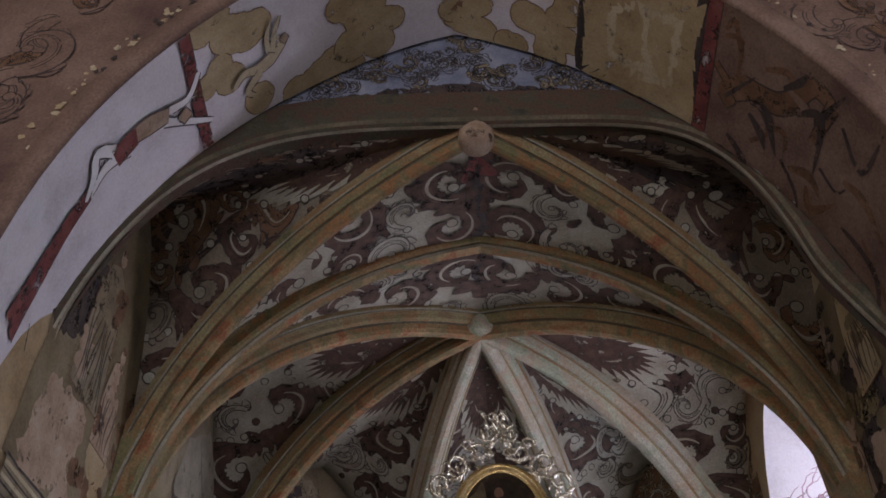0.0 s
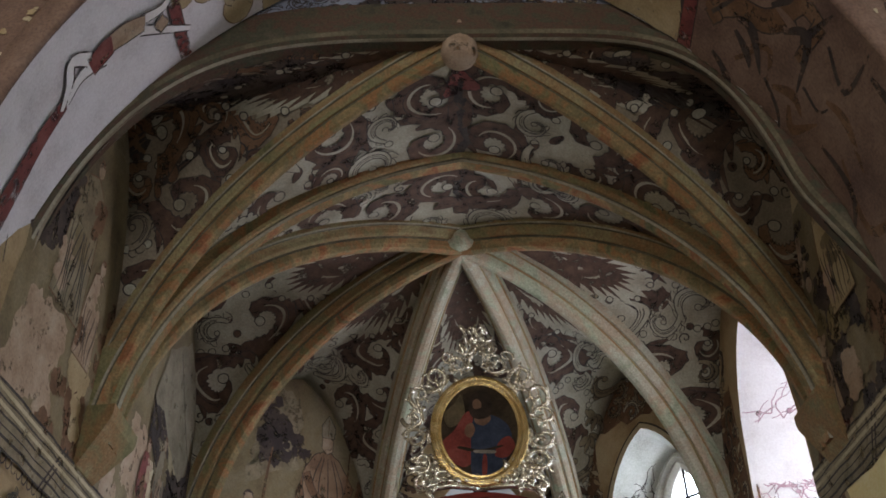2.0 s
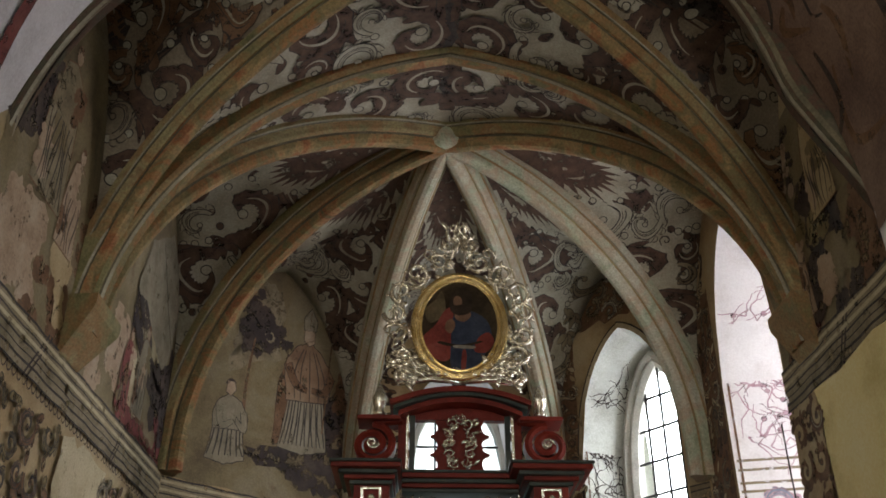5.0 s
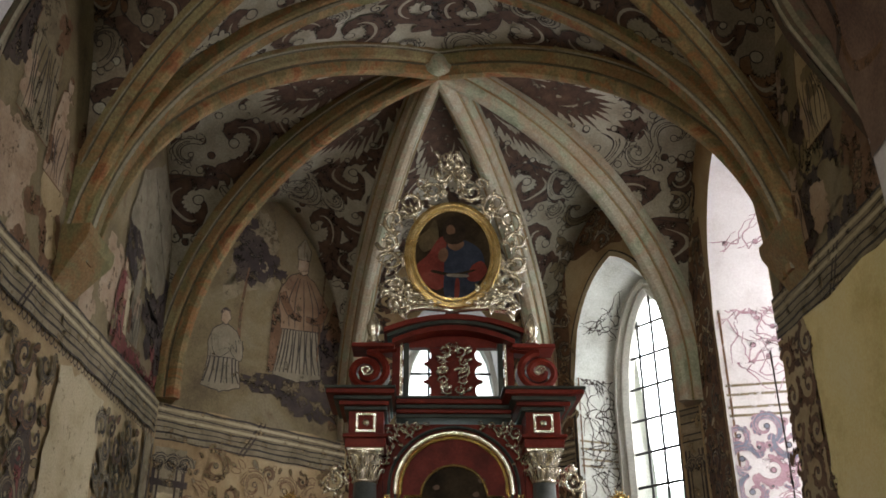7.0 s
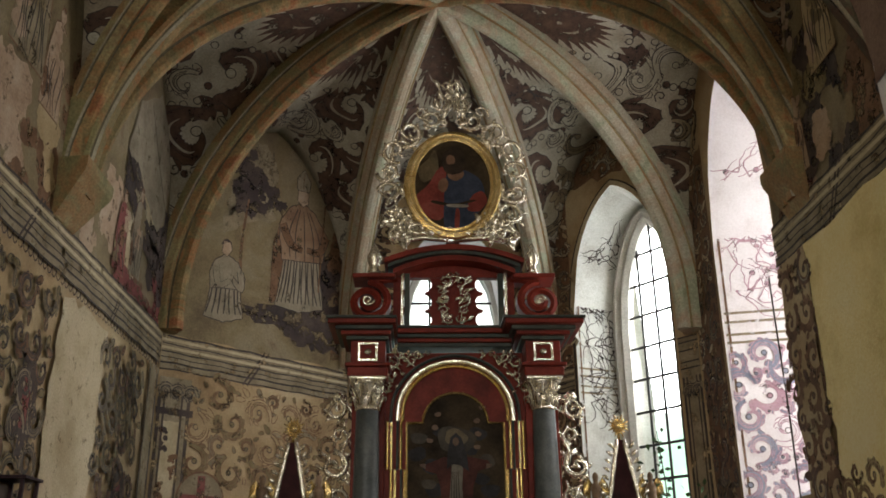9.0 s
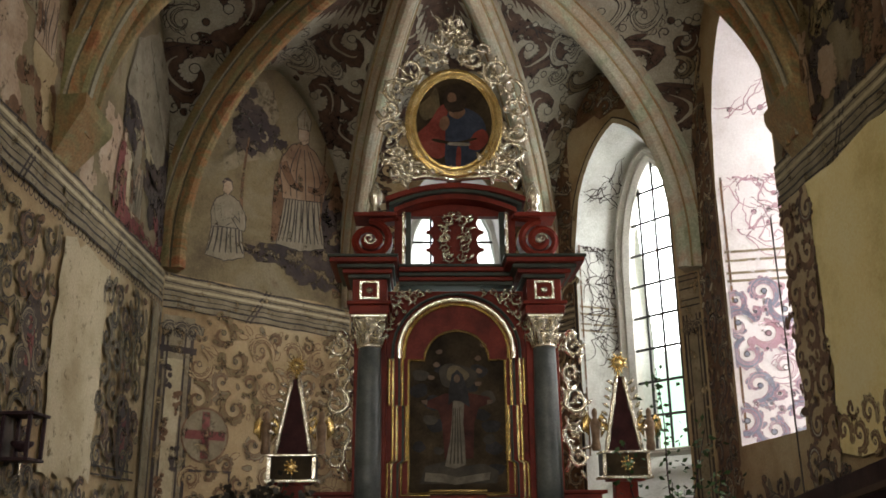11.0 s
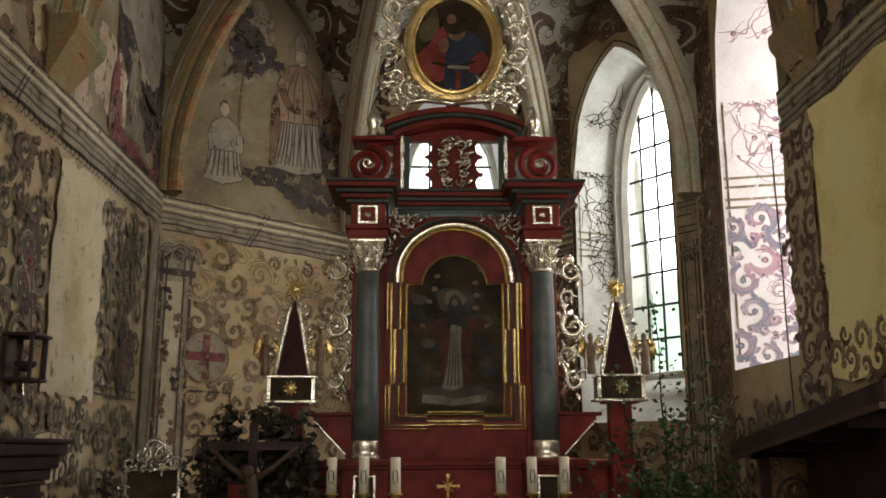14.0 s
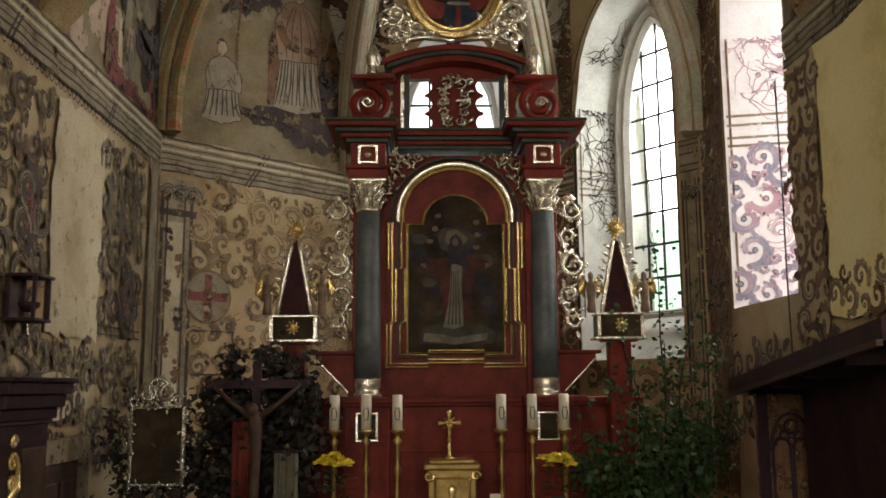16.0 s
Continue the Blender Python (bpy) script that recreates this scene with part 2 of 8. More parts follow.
def sweep(bm, path, section, closed=False, tints=None):
    """Sweeps a closed section (a sideways, b along the normal) along a path of (point, normal); tints: a material for each side."""
    rings = []
    n = len(path)
    for i, (p, nor) in enumerate(path):
        q0, q1 = path[(i - 1) % n if closed else max(i - 1, 0)][0], path[(i + 1) % n if closed else min(i + 1, n - 1)][0]
        t = (Vector(q1) - Vector(q0)).normalized()
        nn = Vector(nor)
        nn = (nn - t * nn.dot(t)).normalized()
        s = t.cross(nn)
        rings.append([bm.verts.new(Vector(p) + s * a + nn * b) for a, b in section])
    k = len(section)
    for i in range(n if closed else n - 1):
        a, b = rings[i], rings[(i + 1) % n]
        for j in range(k):
            f = bm.faces.new((a[j], a[(j + 1) % k], b[(j + 1) % k], b[j]))
            if tints:
                f.material_index = tints[j]
    if not closed:
        bm.faces.new(rings[0][::-1])
        bm.faces.new(rings[-1])
    return bm


def tube(bm, pts, radii, seg=7, flat=1.0, normal=(0, -1, 0)):
    """A tapered round bar along points; flat squeezes it along the normal."""
    rings = []
    n = len(pts)
    for i, p in enumerate(pts):
        t = (Vector(pts[min(i + 1, n - 1)]) - Vector(pts[max(i - 1, 0)])).normalized()
        nn = Vector(normal)
        nn = nn - t * nn.dot(t)
        if nn.length < 1e-4:
            nn = t.orthogonal()
        nn.normalize()
        s = t.cross(nn)
        r = radii[i] if isinstance(radii, (list, tuple)) else radii
        rings.append([bm.verts.new(Vector(p) + s * r * math.cos(2 * math.pi * j / seg) + nn * r * flat * math.sin(2 * math.pi * j / seg)) for j in range(seg)])
    for a, b in zip(rings, rings[1:]):
        for j in range(seg):
            bm.faces.new((a[j], a[(j + 1) % seg], b[(j + 1) % seg], b[j]))
    bm.faces.new(rings[0][::-1])
    bm.faces.new(rings[-1])
    return bm


def arc(cx, cz, r, a0, a1, n, rz=None):
    return [(cx + r * math.cos(radians(a0 + (a1 - a0) * i / n)), cz + (rz or r) * math.sin(radians(a0 + (a1 - a0) * i / n))) for i in range(n + 1)]

# ---- plan of the choir: an octagon's end behind a short bay, axis along y ----
XL, XR, XC = -2.36, 2.62, 0.13
YA, YL, YB = 5.65, 8.14, 9.75          # arch before the apse, shoulder, end wall
YF, YS0 = 4.22, 3.1                   # arch at the choir's mouth, front of its soffit
BL, BR = -0.75, 1.45
SPRING, CROWN = 4.62, 6.93
THICK = 0.9
BOSS1, BOSS2 = Vector((XC, YF + 0.03, 7.05)), Vector((XC + 0.04, 6.80, 7.26))


def rise(u, pointed=0.35):
    """Height of an arch from 0 at u = 1 (springing) to 1 at u = 0 (crown): round, slightly pointed."""
    u = min(abs(u), 1.0)
    return (1 - pointed * 0.35) * math.sqrt(max(0.0, 1 - u ** 2.15)) + pointed * 0.35 * (1 - u)


def choir_arch_z(x):
    """Underside of the flat-headed arch at the choir's mouth: broad to the north, tight to the south."""
    d = x - 0.04
    w, p = (2.45, 3.6) if d < 0 else (2.15, 6.0)
    z = 4.6 + 2.337 * math.sqrt(max(0.0, 1 - min(abs(d) / w, 1.0) ** p))
    return max(z, 5.59 - (d - 2.08) * 2.0) if d > 1.9 else z


def rib_point(boss, corner, u, zs=SPRING):
    c = Vector(corner)
    if abs(c.y - YF) < 1e-6:
        # the mouth's cell follows the flat arch
        x = boss.x + (c.x - boss.x) * u
        return Vector((x, YF + 0.03 * (1 - u), choir_arch_z(x) + 0.05 + 0.06 * (1 - u) ** 6))
    p = boss.lerp(Vector((c.x, c.y, boss.z)), u)
    return Vector((p.x, p.y, zs + (boss.z - zs) * rise(u)))


def web_surface(boss, c0, c1, zw, zs=SPRING):
    """A vault cell between two ribs of a boss, out to a wall arch between their feet: v from -1 (first rib's side) to 1, s out to the wall."""
    a, b = Vector(c0), Vector(c1)

    def surf(v, s):
        c = a if v < 0 else b
        mid = (a + b) / 2
        u = abs(v)
        r = rib_point(boss, c, u, zs)
        w = mid.lerp(c, u)
        z = zs + (zw - zs) * rise(u, 0.5)
        out = Vector((w.x, w.y, z))
        return r.lerp(out, s)
    return surf


def shell(name, surf, u0, u1, nu, nv, mat, parent=None, back=0.12, inside=None):
    """A curved plate with thickness from a surface; the painted side faces inside."""
    bm = bmesh.new()
    pts = [[Vector(surf(u0 + (u1 - u0) * i / nu, j / nv)) for j in range(nv + 1)] for i in range(nu + 1)]
    front = [[bm.verts.new(p) for p in row] for row in pts]
    for i in range(nu):
        for j in range(nv):
            q = [front[i][j], front[i + 1][j], front[i + 1][j + 1], front[i][j + 1]]
            co = {tuple(round(c, 5) for c in v.co) for v in q}
            if len(co) == 4:
                bm.faces.new(q)
    bmesh.ops.remove_doubles(bm, verts=bm.verts[:], dist=0.0005)
    bmesh.ops.recalc_face_normals(bm, faces=bm.faces[:])
    ob = mesh_object(name, bm, mat, parent)
    # a second skin above closes the cell
    sol = ob.modifiers.new("thickness", "SOLIDIFY")
    me = ob.data
    inside = Vector(inside or (XC, 5.5, 3.0))
    f = me.polygons[len(me.polygons) // 2]
    facing = f.normal.dot(inside - f.center) > 0
    sol.thickness, sol.offset = back, -1 if facing else 1
    return smooth(ob)


def structure(ob, label, category):
    return tagged(ob, label, category, kind="structure")


def wall_slab(name, p0, p1, z0, z1, thick, mat, label, hole=None, jamb="reveal"):
    """A straight wall from p0 to p1 in plan, thickness outward (to the left of p0->p1), with an optional pointed opening
    (centre along, half width inside, half width outside, sill, spring, rise)."""
    a, b = Vector((*p0, 0)), Vector((*p1, 0))
    d = (b - a).normalized()
    out = Vector((-d.y, d.x, 0))
    L = (b - a).length
    bm = bmesh.new()

    def at(s, t, z):
        return a + d * s + out * t + Vector((0, 0, z))

    if not hole:
        v = [bm.verts.new(at(s, t, z)) for t in (0, thick) for s, z in ((0, z0), (L, z0), (L, z1), (0, z1))]
        for q in ((0, 1, 2, 3), (7, 6, 5, 4), (0, 4, 5, 1), (1, 5, 6, 2), (2, 6, 7, 3), (3, 7, 4, 0)):
            bm.faces.new([v[i] for i in q])
    else:
        c, wi, wo, sill, spring, top, slope, shift = hole

        def outline(w, sl, c):
            n = 14
            pts = [(c - w, sl)]
            for i in range(n + 1):
                x = -1 + 2 * i / n
                pts.append((c + w * x, spring + (top - spring) * (w / wi) ** 0.5 * rise(x, 0.6)))
            pts.append((c + w, sl))
            return pts
        inner, outer = outline(wi, sill, c), outline(wo, sill + slope, c + shift)
        n = len(inner)
        for t, o in ((0, inner), (thick, outer)):
            ring = [bm.verts.new(at(s, t, z)) for s, z in o]
            # face around the opening: strips to the left, right, below and above
            tops = [bm.verts.new(at(s, t, z1)) for s, z in o]
            bots = [bm.verts.new(at(s, t, z0)) for s in (o[0][0], o[-1][0])]
            cl = [bm.verts.new(at(0, t, z)) for z in (z0, o[0][1], spring, z1)]
            cr = [bm.verts.new(at(L, t, z)) for z in (z0, o[0][1], spring, z1)]
            fs = []
            for i in range(1, n - 2):
                fs.append((ring[i], ring[i + 1], tops[i + 1], tops[i]))
            fs.append((cl[2], ring[1], tops[1], cl[3]))
            fs.append((cl[1], ring[0], ring[1], cl[2]))
            fs.append((cl[0], bots[0], ring[0], cl[1]))
            fs.append((bots[0], bots[1], ring[-1], ring[0]))
            fs.append((bots[1], cr[0], cr[1], ring[-1]))
            fs.append((ring[-1], cr[1], cr[2], ring[-2]))
            fs.append((ring[-2], cr[2], cr[3], tops[-2]))
            for q in fs:
                bm.faces.new(q if t == 0 else q[::-1])
        me_in = [at(s, 0, z) for s, z in inner]
        me_out = [at(s, thick, z) for s, z in outer]
        vi, vo = [bm.verts.new(p) for p in me_in], [bm.verts.new(p) for p in me_out]
        for i in range(n):
            f = bm.faces.new((vi[i], vo[i], vo[(i + 1) % n], vi[(i + 1) % n]))
            f.material_index = 1
        for s in (0, L):
            e = [bm.verts.new(at(s, t, z)) for t, z in ((0, z0), (thick, z0), (thick, z1), (0, z1))]
            bm.faces.new(e)
        for z in (z0, z1):
            e = [bm.verts.new(at(s, t, z)) for s, t in ((0, 0), (L, 0), (L, thick), (0, thick))]
            bm.faces.new(e)
    ob = mesh_object(name, bm, [mat, M[jamb]])
    structure(ob, label, "wall")

    def surf(s, z, lift=0.0):
        return at(s, -lift, z)
    return ob, surf, L


# floor and walls
bm = bmesh.new()
box(bm, -6, 6, -9, 11, -0.2, 0)
structure(mesh_object("floor", bm, M["floor"]), "worn grey stone floor of the church", "floor")

WZ = 7.4
wall_left, s_left, _ = wall_slab("wall_north", (XL, YS0 + 0.3), (XL, YL), 0, WZ, THICK, M["wall"], "frescoed plaster side wall with painted moulding")
wall_dl, s_dl, L_d = wall_slab("wall_north_east", (XL, YL), (BL, YB), 0, WZ, THICK, M["wall"], "frescoed diagonal apse wall with scroll painting")
wall_back, s_back, L_b = wall_slab("wall_east", (BL, YB), (BR, YB), 0, WZ, THICK, M["wall"], "frescoed end wall with a window", hole=(1.15, 0.62, 0.52, 2.9, 5.2, 6.15, 0.1, 0))
wall_dr, s_dr, L_dr = wall_slab("wall_south_east", (BR, YB), (XR, YL), 0, WZ, THICK, M["wall"], "frescoed diagonal apse wall with a tall window",
                             hole=(1.07, 0.65, 0.43, 2.35, 5.0, 6.25, 0.5, 0.02), jamb="reveal_grey")
wall_right, s_right, L_r = wall_slab("wall_south", (XR, YL), (XR, YS0 + 0.3), 0, WZ, THICK, M["wall"], "frescoed plaster side wall with a tall window",
                                     hole=(YL - 6.8, 0.66, 0.42, 2.72, 5.0, 6.4, 0.15, 0))

# ---- chancel arch: a deep pointed soffit towards the nave ----
def soffit_z(u):
    u = min(abs(u), 1.0)
    return 4.388 + 3.568 * (0.873 * (1 - u ** 1.5) ** (1 / 2.457) + 0.127 * (1 - u))


def soffit_edge(c, w, n=48):
    """Outline of the arch opening, closer steps near the springing."""
    pts = []
    for i in range(n + 1):
        a = -1 + 2 * i / n
        v = math.copysign(1 - (1 - abs(a)) ** 1.8, a)
        pts.append((c + w * v, soffit_z(v)))
    return pts


SOF_F, SOF_B = soffit_edge(0.07, 2.26), soffit_edge(-0.004, 2.441)


def soffit(v, s):
    v = max(-1.0, min(1.0, v))
    f, b = (0.07 + 2.26 * v), (-0.004 + 2.441 * v)
    return Vector((f + (b - f) * s, YS0 + (YF - 0.1 - YS0) * s, soffit_z(v)))


bm = bmesh.new()
ext_l, ext_r, ztop = -6.0, 6.2, 9.0
outline, outline_b = ([(e[0][0], 0)] + e + [(e[-1][0], 0)] for e in (SOF_F, SOF_B))
for y, o, flip in ((YS0, outline, False), (YF - 0.1, outline_b, True)):
    ring = [bm.verts.new((x, y, z)) for x, z in o]
    tops = [bm.verts.new((x, y, ztop)) for x, z in o]
    cs = [bm.verts.new((x, y, z)) for x in (ext_l, ext_r) for z in (0, ztop)]
    fs = [(ring[i], ring[i + 1], tops[i + 1], tops[i]) for i in range(1, len(ring) - 2)]
    fs += [(cs[0], ring[0], ring[1], tops[1], cs[1]), (ring[-1], cs[2], cs[3], tops[-2], ring[-2])]
    for q in fs:
        bm.faces.new(q if not flip else q[::-1])
a = [bm.verts.new((x, YS0, z)) for x, z in outline]
b = [bm.verts.new((x, YF - 0.1, z)) for x, z in outline_b]
for i in range(len(a) - 1):
    f = bm.faces.new((a[i + 1], a[i], b[i], b[i + 1]))
    f.material_index, f.smooth = 1, True
arch_wall = structure(mesh_object("wall_chancel_arch", bm, [M["front"], M["white"]]), "painted chancel arch with pale frescoed soffit", "arch")

# worn roll of plaster on the arch's front edge
bm = bmesh.new()
sweep(bm, [((x, YS0 - 0.01, z), (0, -1, 0)) for x, z in outline], [(-0.16, -0.02), (-0.13, 0.02), (0.0, 0.03), (0.02, 0.0), (0.0, -0.03)])
structure(smooth(mesh_object("trim_arch_edge", bm, M["front"])), "brown painted edge of the chancel arch", "trim")

# nave behind the camera, unseen: a plain shell with assumed openings for lamps
NX0, NX1, NY0, NZ = -4.2, 4.4, -8.0, 8.6
for i, (y0, y1, z0, z1) in enumerate(((NY0, -3.6, 0, NZ), (-2.4, YS0, 0, NZ), (-3.6, -2.4, 0, 2.6), (-3.6, -2.4, 6.4, NZ))):
    bm = bmesh.new()
    box(bm, NX0 - 0.4, NX0, y0, y1, z0, z1)
    structure(mesh_object(f"wall_nave_north_{i + 1}", bm, M["pale"]), "plain pale plaster nave wall", "wall")
for i, (y0, y1, z0, z1) in enumerate(((NY0, -4.6, 0, NZ), (-3.4, 0.2, 0, NZ), (1.4, YS0, 0, NZ), (-4.6, -3.4, 0, 2.6), (-4.6, -3.4, 6.4, NZ), (0.2, 1.4, 0, 2.6), (0.2, 1.4, 6.4, NZ))):
    bm = bmesh.new()
    box(bm, NX1, NX1 + 0.4, y0, y1, z0, z1)
    structure(mesh_object(f"wall_nave_south_{i + 1}", bm, M["pale"]), "plain pale plaster nave wall", "wall")
for i, (x0, x1, z0, z1) in enumerate(((NX0 - 0.4, -1.2, 0, NZ), (1.4, NX1 + 0.4, 0, NZ), (-1.2, 1.4, 0, 3.2), (-1.2, 1.4, 6.8, NZ))):
    bm = bmesh.new()
    box(bm, x0, x1, NY0 - 0.4, NY0, z0, z1)
    structure(mesh_object(f"wall_nave_west_{i + 1}", bm, M["pale"]), "plain pale plaster nave wall", "wall")
bm = bmesh.new()
box(bm, NX0 - 0.4, NX1 + 0.4, NY0 - 0.4, YS0, NZ, NZ + 0.2)
structure(mesh_object("ceiling_nave", bm, M["pale"]), "plain pale nave ceiling", "ceiling")
# unseen flat lid above the vault, added to close it to the sky
bm = bmesh.new()
box(bm, -4.2, 4.4, YS0, 11.5, 9.0, 9.2)
structure(mesh_object("ceiling_lid", bm, M["wood"]), "unseen flat board lid over the vault", "ceiling")

# ---- vault cells and ribs ----
WL, WR = (XL - 0.06, YA, 0), (XR + 0.14, YA, 0)
FL, FR = (XL - 0.05, YF, 0), (XR - 0.1, YF, 0)
CL, CR = (XL, YL, 0), (XR, YL, 0)
EL, ER = (BL, YB, 0), (BR, YB, 0)
CELLS = [
    ("choir_left", BOSS1, FL, WL, 6.9), ("choir_mid", BOSS1, WL, WR, 7.14), ("choir_right", BOSS1, WR, FR, 6.9),
    ("apse_west", BOSS2, WR, WL, 7.14), ("apse_left", BOSS2, WL, CL, 6.85), ("apse_diag_left", BOSS2, CL, EL, 6.9),
    ("apse_end", BOSS2, EL, ER, 6.9), ("apse_diag_right", BOSS2, ER, CR, 6.9), ("apse_right", BOSS2, CR, WR, 6.85),
]
SURF, CELL = {}, {}
for i, (key, boss, c0, c1, zw) in enumerate(CELLS):
    SURF[key] = web_surface(boss, c0, c1, zw)
    # the choir bay's two side cells get the darker, browner plaster
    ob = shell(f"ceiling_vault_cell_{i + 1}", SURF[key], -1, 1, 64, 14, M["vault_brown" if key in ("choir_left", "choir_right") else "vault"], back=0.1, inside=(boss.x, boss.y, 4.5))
    CELL[key] = structure(ob, "painted plaster vault cell with brown scrolls", "vault")

# pear-shaped rib: flat flanks, dark hollows, side rolls and a broad middle fillet
RIB = [(-0.135, 0.05), (-0.135, -0.035), (-0.128, -0.045), (-0.112, -0.05), (-0.10, -0.075), (-0.093, -0.105), (-0.078, -0.122), (-0.062, -0.118), (-0.055, -0.135),
       (-0.05, -0.175), (-0.036, -0.205), (0.0, -0.215)]
RIB = RIB + [(-a, b) for a, b in RIB[-2::-1]]
# flank, arris, hollow, roll (0 field, 1 dark line, 2 pale arris, 3 second field)
RIB_TINT = [3, 2, 1, 3, 3, 3, 0, 1, 0, 0, 0]
RIB_TINT = RIB_TINT + RIB_TINT[::-1] + [3]


def rib(name, boss, corner, mats, scale=0.88, n=40, foot=0.0, label="painted stone vault rib in faded green and red"):
    path = []
    for i in range(n + 1):
        u = i / n
        u = 1 - (1 - u) ** 1.6 if u > 0 else 0
        p = rib_point(boss, corner, u)
        c = Vector((boss.x, boss.y, SPRING))
        d = (p - c)
        path.append((p, d.normalized()))
    if foot:
        path.append((Vector((path[-1][0].x, path[-1][0].y, foot)), path[-1][1]))
    bm = bmesh.new()
    sweep(bm, path, [(a * scale, b * scale) for a, b in RIB], tints=RIB_TINT)
    ob = mesh_object(name, bm, [M[m] for m in mats])
    return structure(ob, label, "rib")


def arch_rib(name, y, x0, x1, zs, zc, mats, section, tints, label, n=64, pointed=0.5):
    path = []
    cx, hw = (x0 + x1) / 2, (x1 - x0) / 2
    for i in range(n + 1):
        a = -1 + 2 * i / n
        v = math.copysign(1 - (1 - abs(a)) ** 1.6, a)
        p = Vector((cx + hw * v, y, zs + (zc - zs) * rise(v, pointed)))
        path.append((p, (p - Vector((cx, y, zs - 0.2))).normalized()))
    bm = bmesh.new()
    sweep(bm, path, section, tints=tints)
    return structure(mesh_object(name, bm, [M[m] for m in mats]), label, "arch")


n = 0
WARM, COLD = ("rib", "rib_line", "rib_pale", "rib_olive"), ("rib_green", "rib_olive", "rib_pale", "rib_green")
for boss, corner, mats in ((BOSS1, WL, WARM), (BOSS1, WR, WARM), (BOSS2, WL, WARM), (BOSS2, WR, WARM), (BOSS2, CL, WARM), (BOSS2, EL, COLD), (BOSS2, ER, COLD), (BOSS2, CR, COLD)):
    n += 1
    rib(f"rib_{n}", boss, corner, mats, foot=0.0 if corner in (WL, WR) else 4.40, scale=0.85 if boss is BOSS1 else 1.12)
# broad arch: two rolls at the edges, hollows and a flat painted soffit
ARCH = [(-0.165, 0.06), (-0.165, -0.05), (-0.155, -0.065), (-0.135, -0.07), (-0.122, -0.10), (-0.118, -0.15), (-0.10, -0.175), (-0.075, -0.178), (-0.065, -0.19), (-0.055, -0.21)]
ARCH = ARCH + [(-a, b) for a, b in ARCH[::-1]]
ARCH_TINT = [3, 2, 1, 0, 0, 3, 3, 1, 2, 0]
ARCH_TINT = ARCH_TINT[:9] + [0] + ARCH_TINT[:9][::-1] + [3]
arch_rib("arch_apse", YA - 0.05, XL - 0.04, XR + 0.12, SPRING, 7.27, WARM, [(a * 0.8, b) for a, b in ARCH], ARCH_TINT, "broad painted transverse arch before the apse")
# flat-headed arch at the choir's mouth, set just behind the pale soffit
path = []
for i in range(97):
    a = -1 + i / 48
    v = math.copysign(1 - (1 - abs(a)) ** 2.2, a)
    x = 0.04 + (2.45 if v < 0 else 2.58) * v
    path.append(((x, YF - 0.085, choir_arch_z(x)), (0.35 * v ** 3, 0, 1.0) if abs(v) < 0.99 else (v, 0, 0.2)))
bm = bmesh.new()
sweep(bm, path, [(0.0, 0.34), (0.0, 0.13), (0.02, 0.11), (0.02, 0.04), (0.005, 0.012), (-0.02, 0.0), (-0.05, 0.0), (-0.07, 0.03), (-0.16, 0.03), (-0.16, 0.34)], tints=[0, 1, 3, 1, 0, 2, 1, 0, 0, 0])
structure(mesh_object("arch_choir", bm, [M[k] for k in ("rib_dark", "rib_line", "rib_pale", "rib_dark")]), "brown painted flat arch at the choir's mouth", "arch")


def lunette(v, s):
    """Strip between the flat arch and the soffit's far edge."""
    x = -0.12 + 2.0 * v
    lo = choir_arch_z(x) + 0.24
    hi = max(soffit_z((x + 0.004) / 2.441) + 0.12, lo + 0.01)
    return Vector((x, YF - 0.07, lo + (hi - lo) * s))


bm = bmesh.new()
for dy, flip in ((0, False), (0.04, True)):
    rows = [[bm.verts.new(lunette(-1 + k / 30, s) + Vector((0, dy, 0))) for s in (0, 1)] for k in range(61)]
    for a, b in zip(rows, rows[1:]):
        q = (a[0], b[0], b[1], a[1])
        bm.faces.new(q[::-1] if flip else q)
structure(mesh_object("wall_lunette", bm, M["blue"]), "blue-grey painted strip over the choir arch", "wall")
# bosses
for i, (b, r) in enumerate(((BOSS1, 0.13), (BOSS2, 0.17))):
    bm = bmesh.new()
    lathe(bm, [(r * 0.5, b.z - 0.235), (r * 0.85, b.z - 0.22), (r, b.z - 0.17), (r * 0.95, b.z - 0.1), (r * 0.9, b.z + 0.05)], b.x, b.y, 16)
    structure(smooth(mesh_object(f"boss_{i + 1}", bm, M["rib_green" if i else "flesh"])), "round painted keystone where the ribs meet", "keystone")
# corbels
for i, (cx, sgn, k, up) in enumerate(((XL, 1, 1.0, 0.0), (XR, -1, 0.75, 0.10))):
    bm = bmesh.new()
    prof = [(d * k, z + up) for d, z in ((0.0, 4.40), (0.05, 4.42), (0.24, 4.70), (0.25, 4.74), (0.25, 4.80), (0.0, 4.84))]
    a = [bm.verts.new((cx + sgn * (d - 0.02), YA - 0.19 - d * 0.45, z)) for d, z in prof]
    b = [bm.verts.new((cx + sgn * (d - 0.02), YA + 0.12 + d * 0.4, z)) for d, z in prof]
    bm.faces.new(a), bm.faces.new(b[::-1])
    for k in range(len(prof)):
        bm.faces.new((a[k], b[k], b[(k + 1) % len(prof)], a[(k + 1) % len(prof)]))
    bmesh.ops.recalc_face_normals(bm, faces=bm.faces[:])
    structure(mesh_object(f"corbel_{i + 1}", bm, M["rib_olive"]), "painted stone corbel under the vault ribs", "corbel")


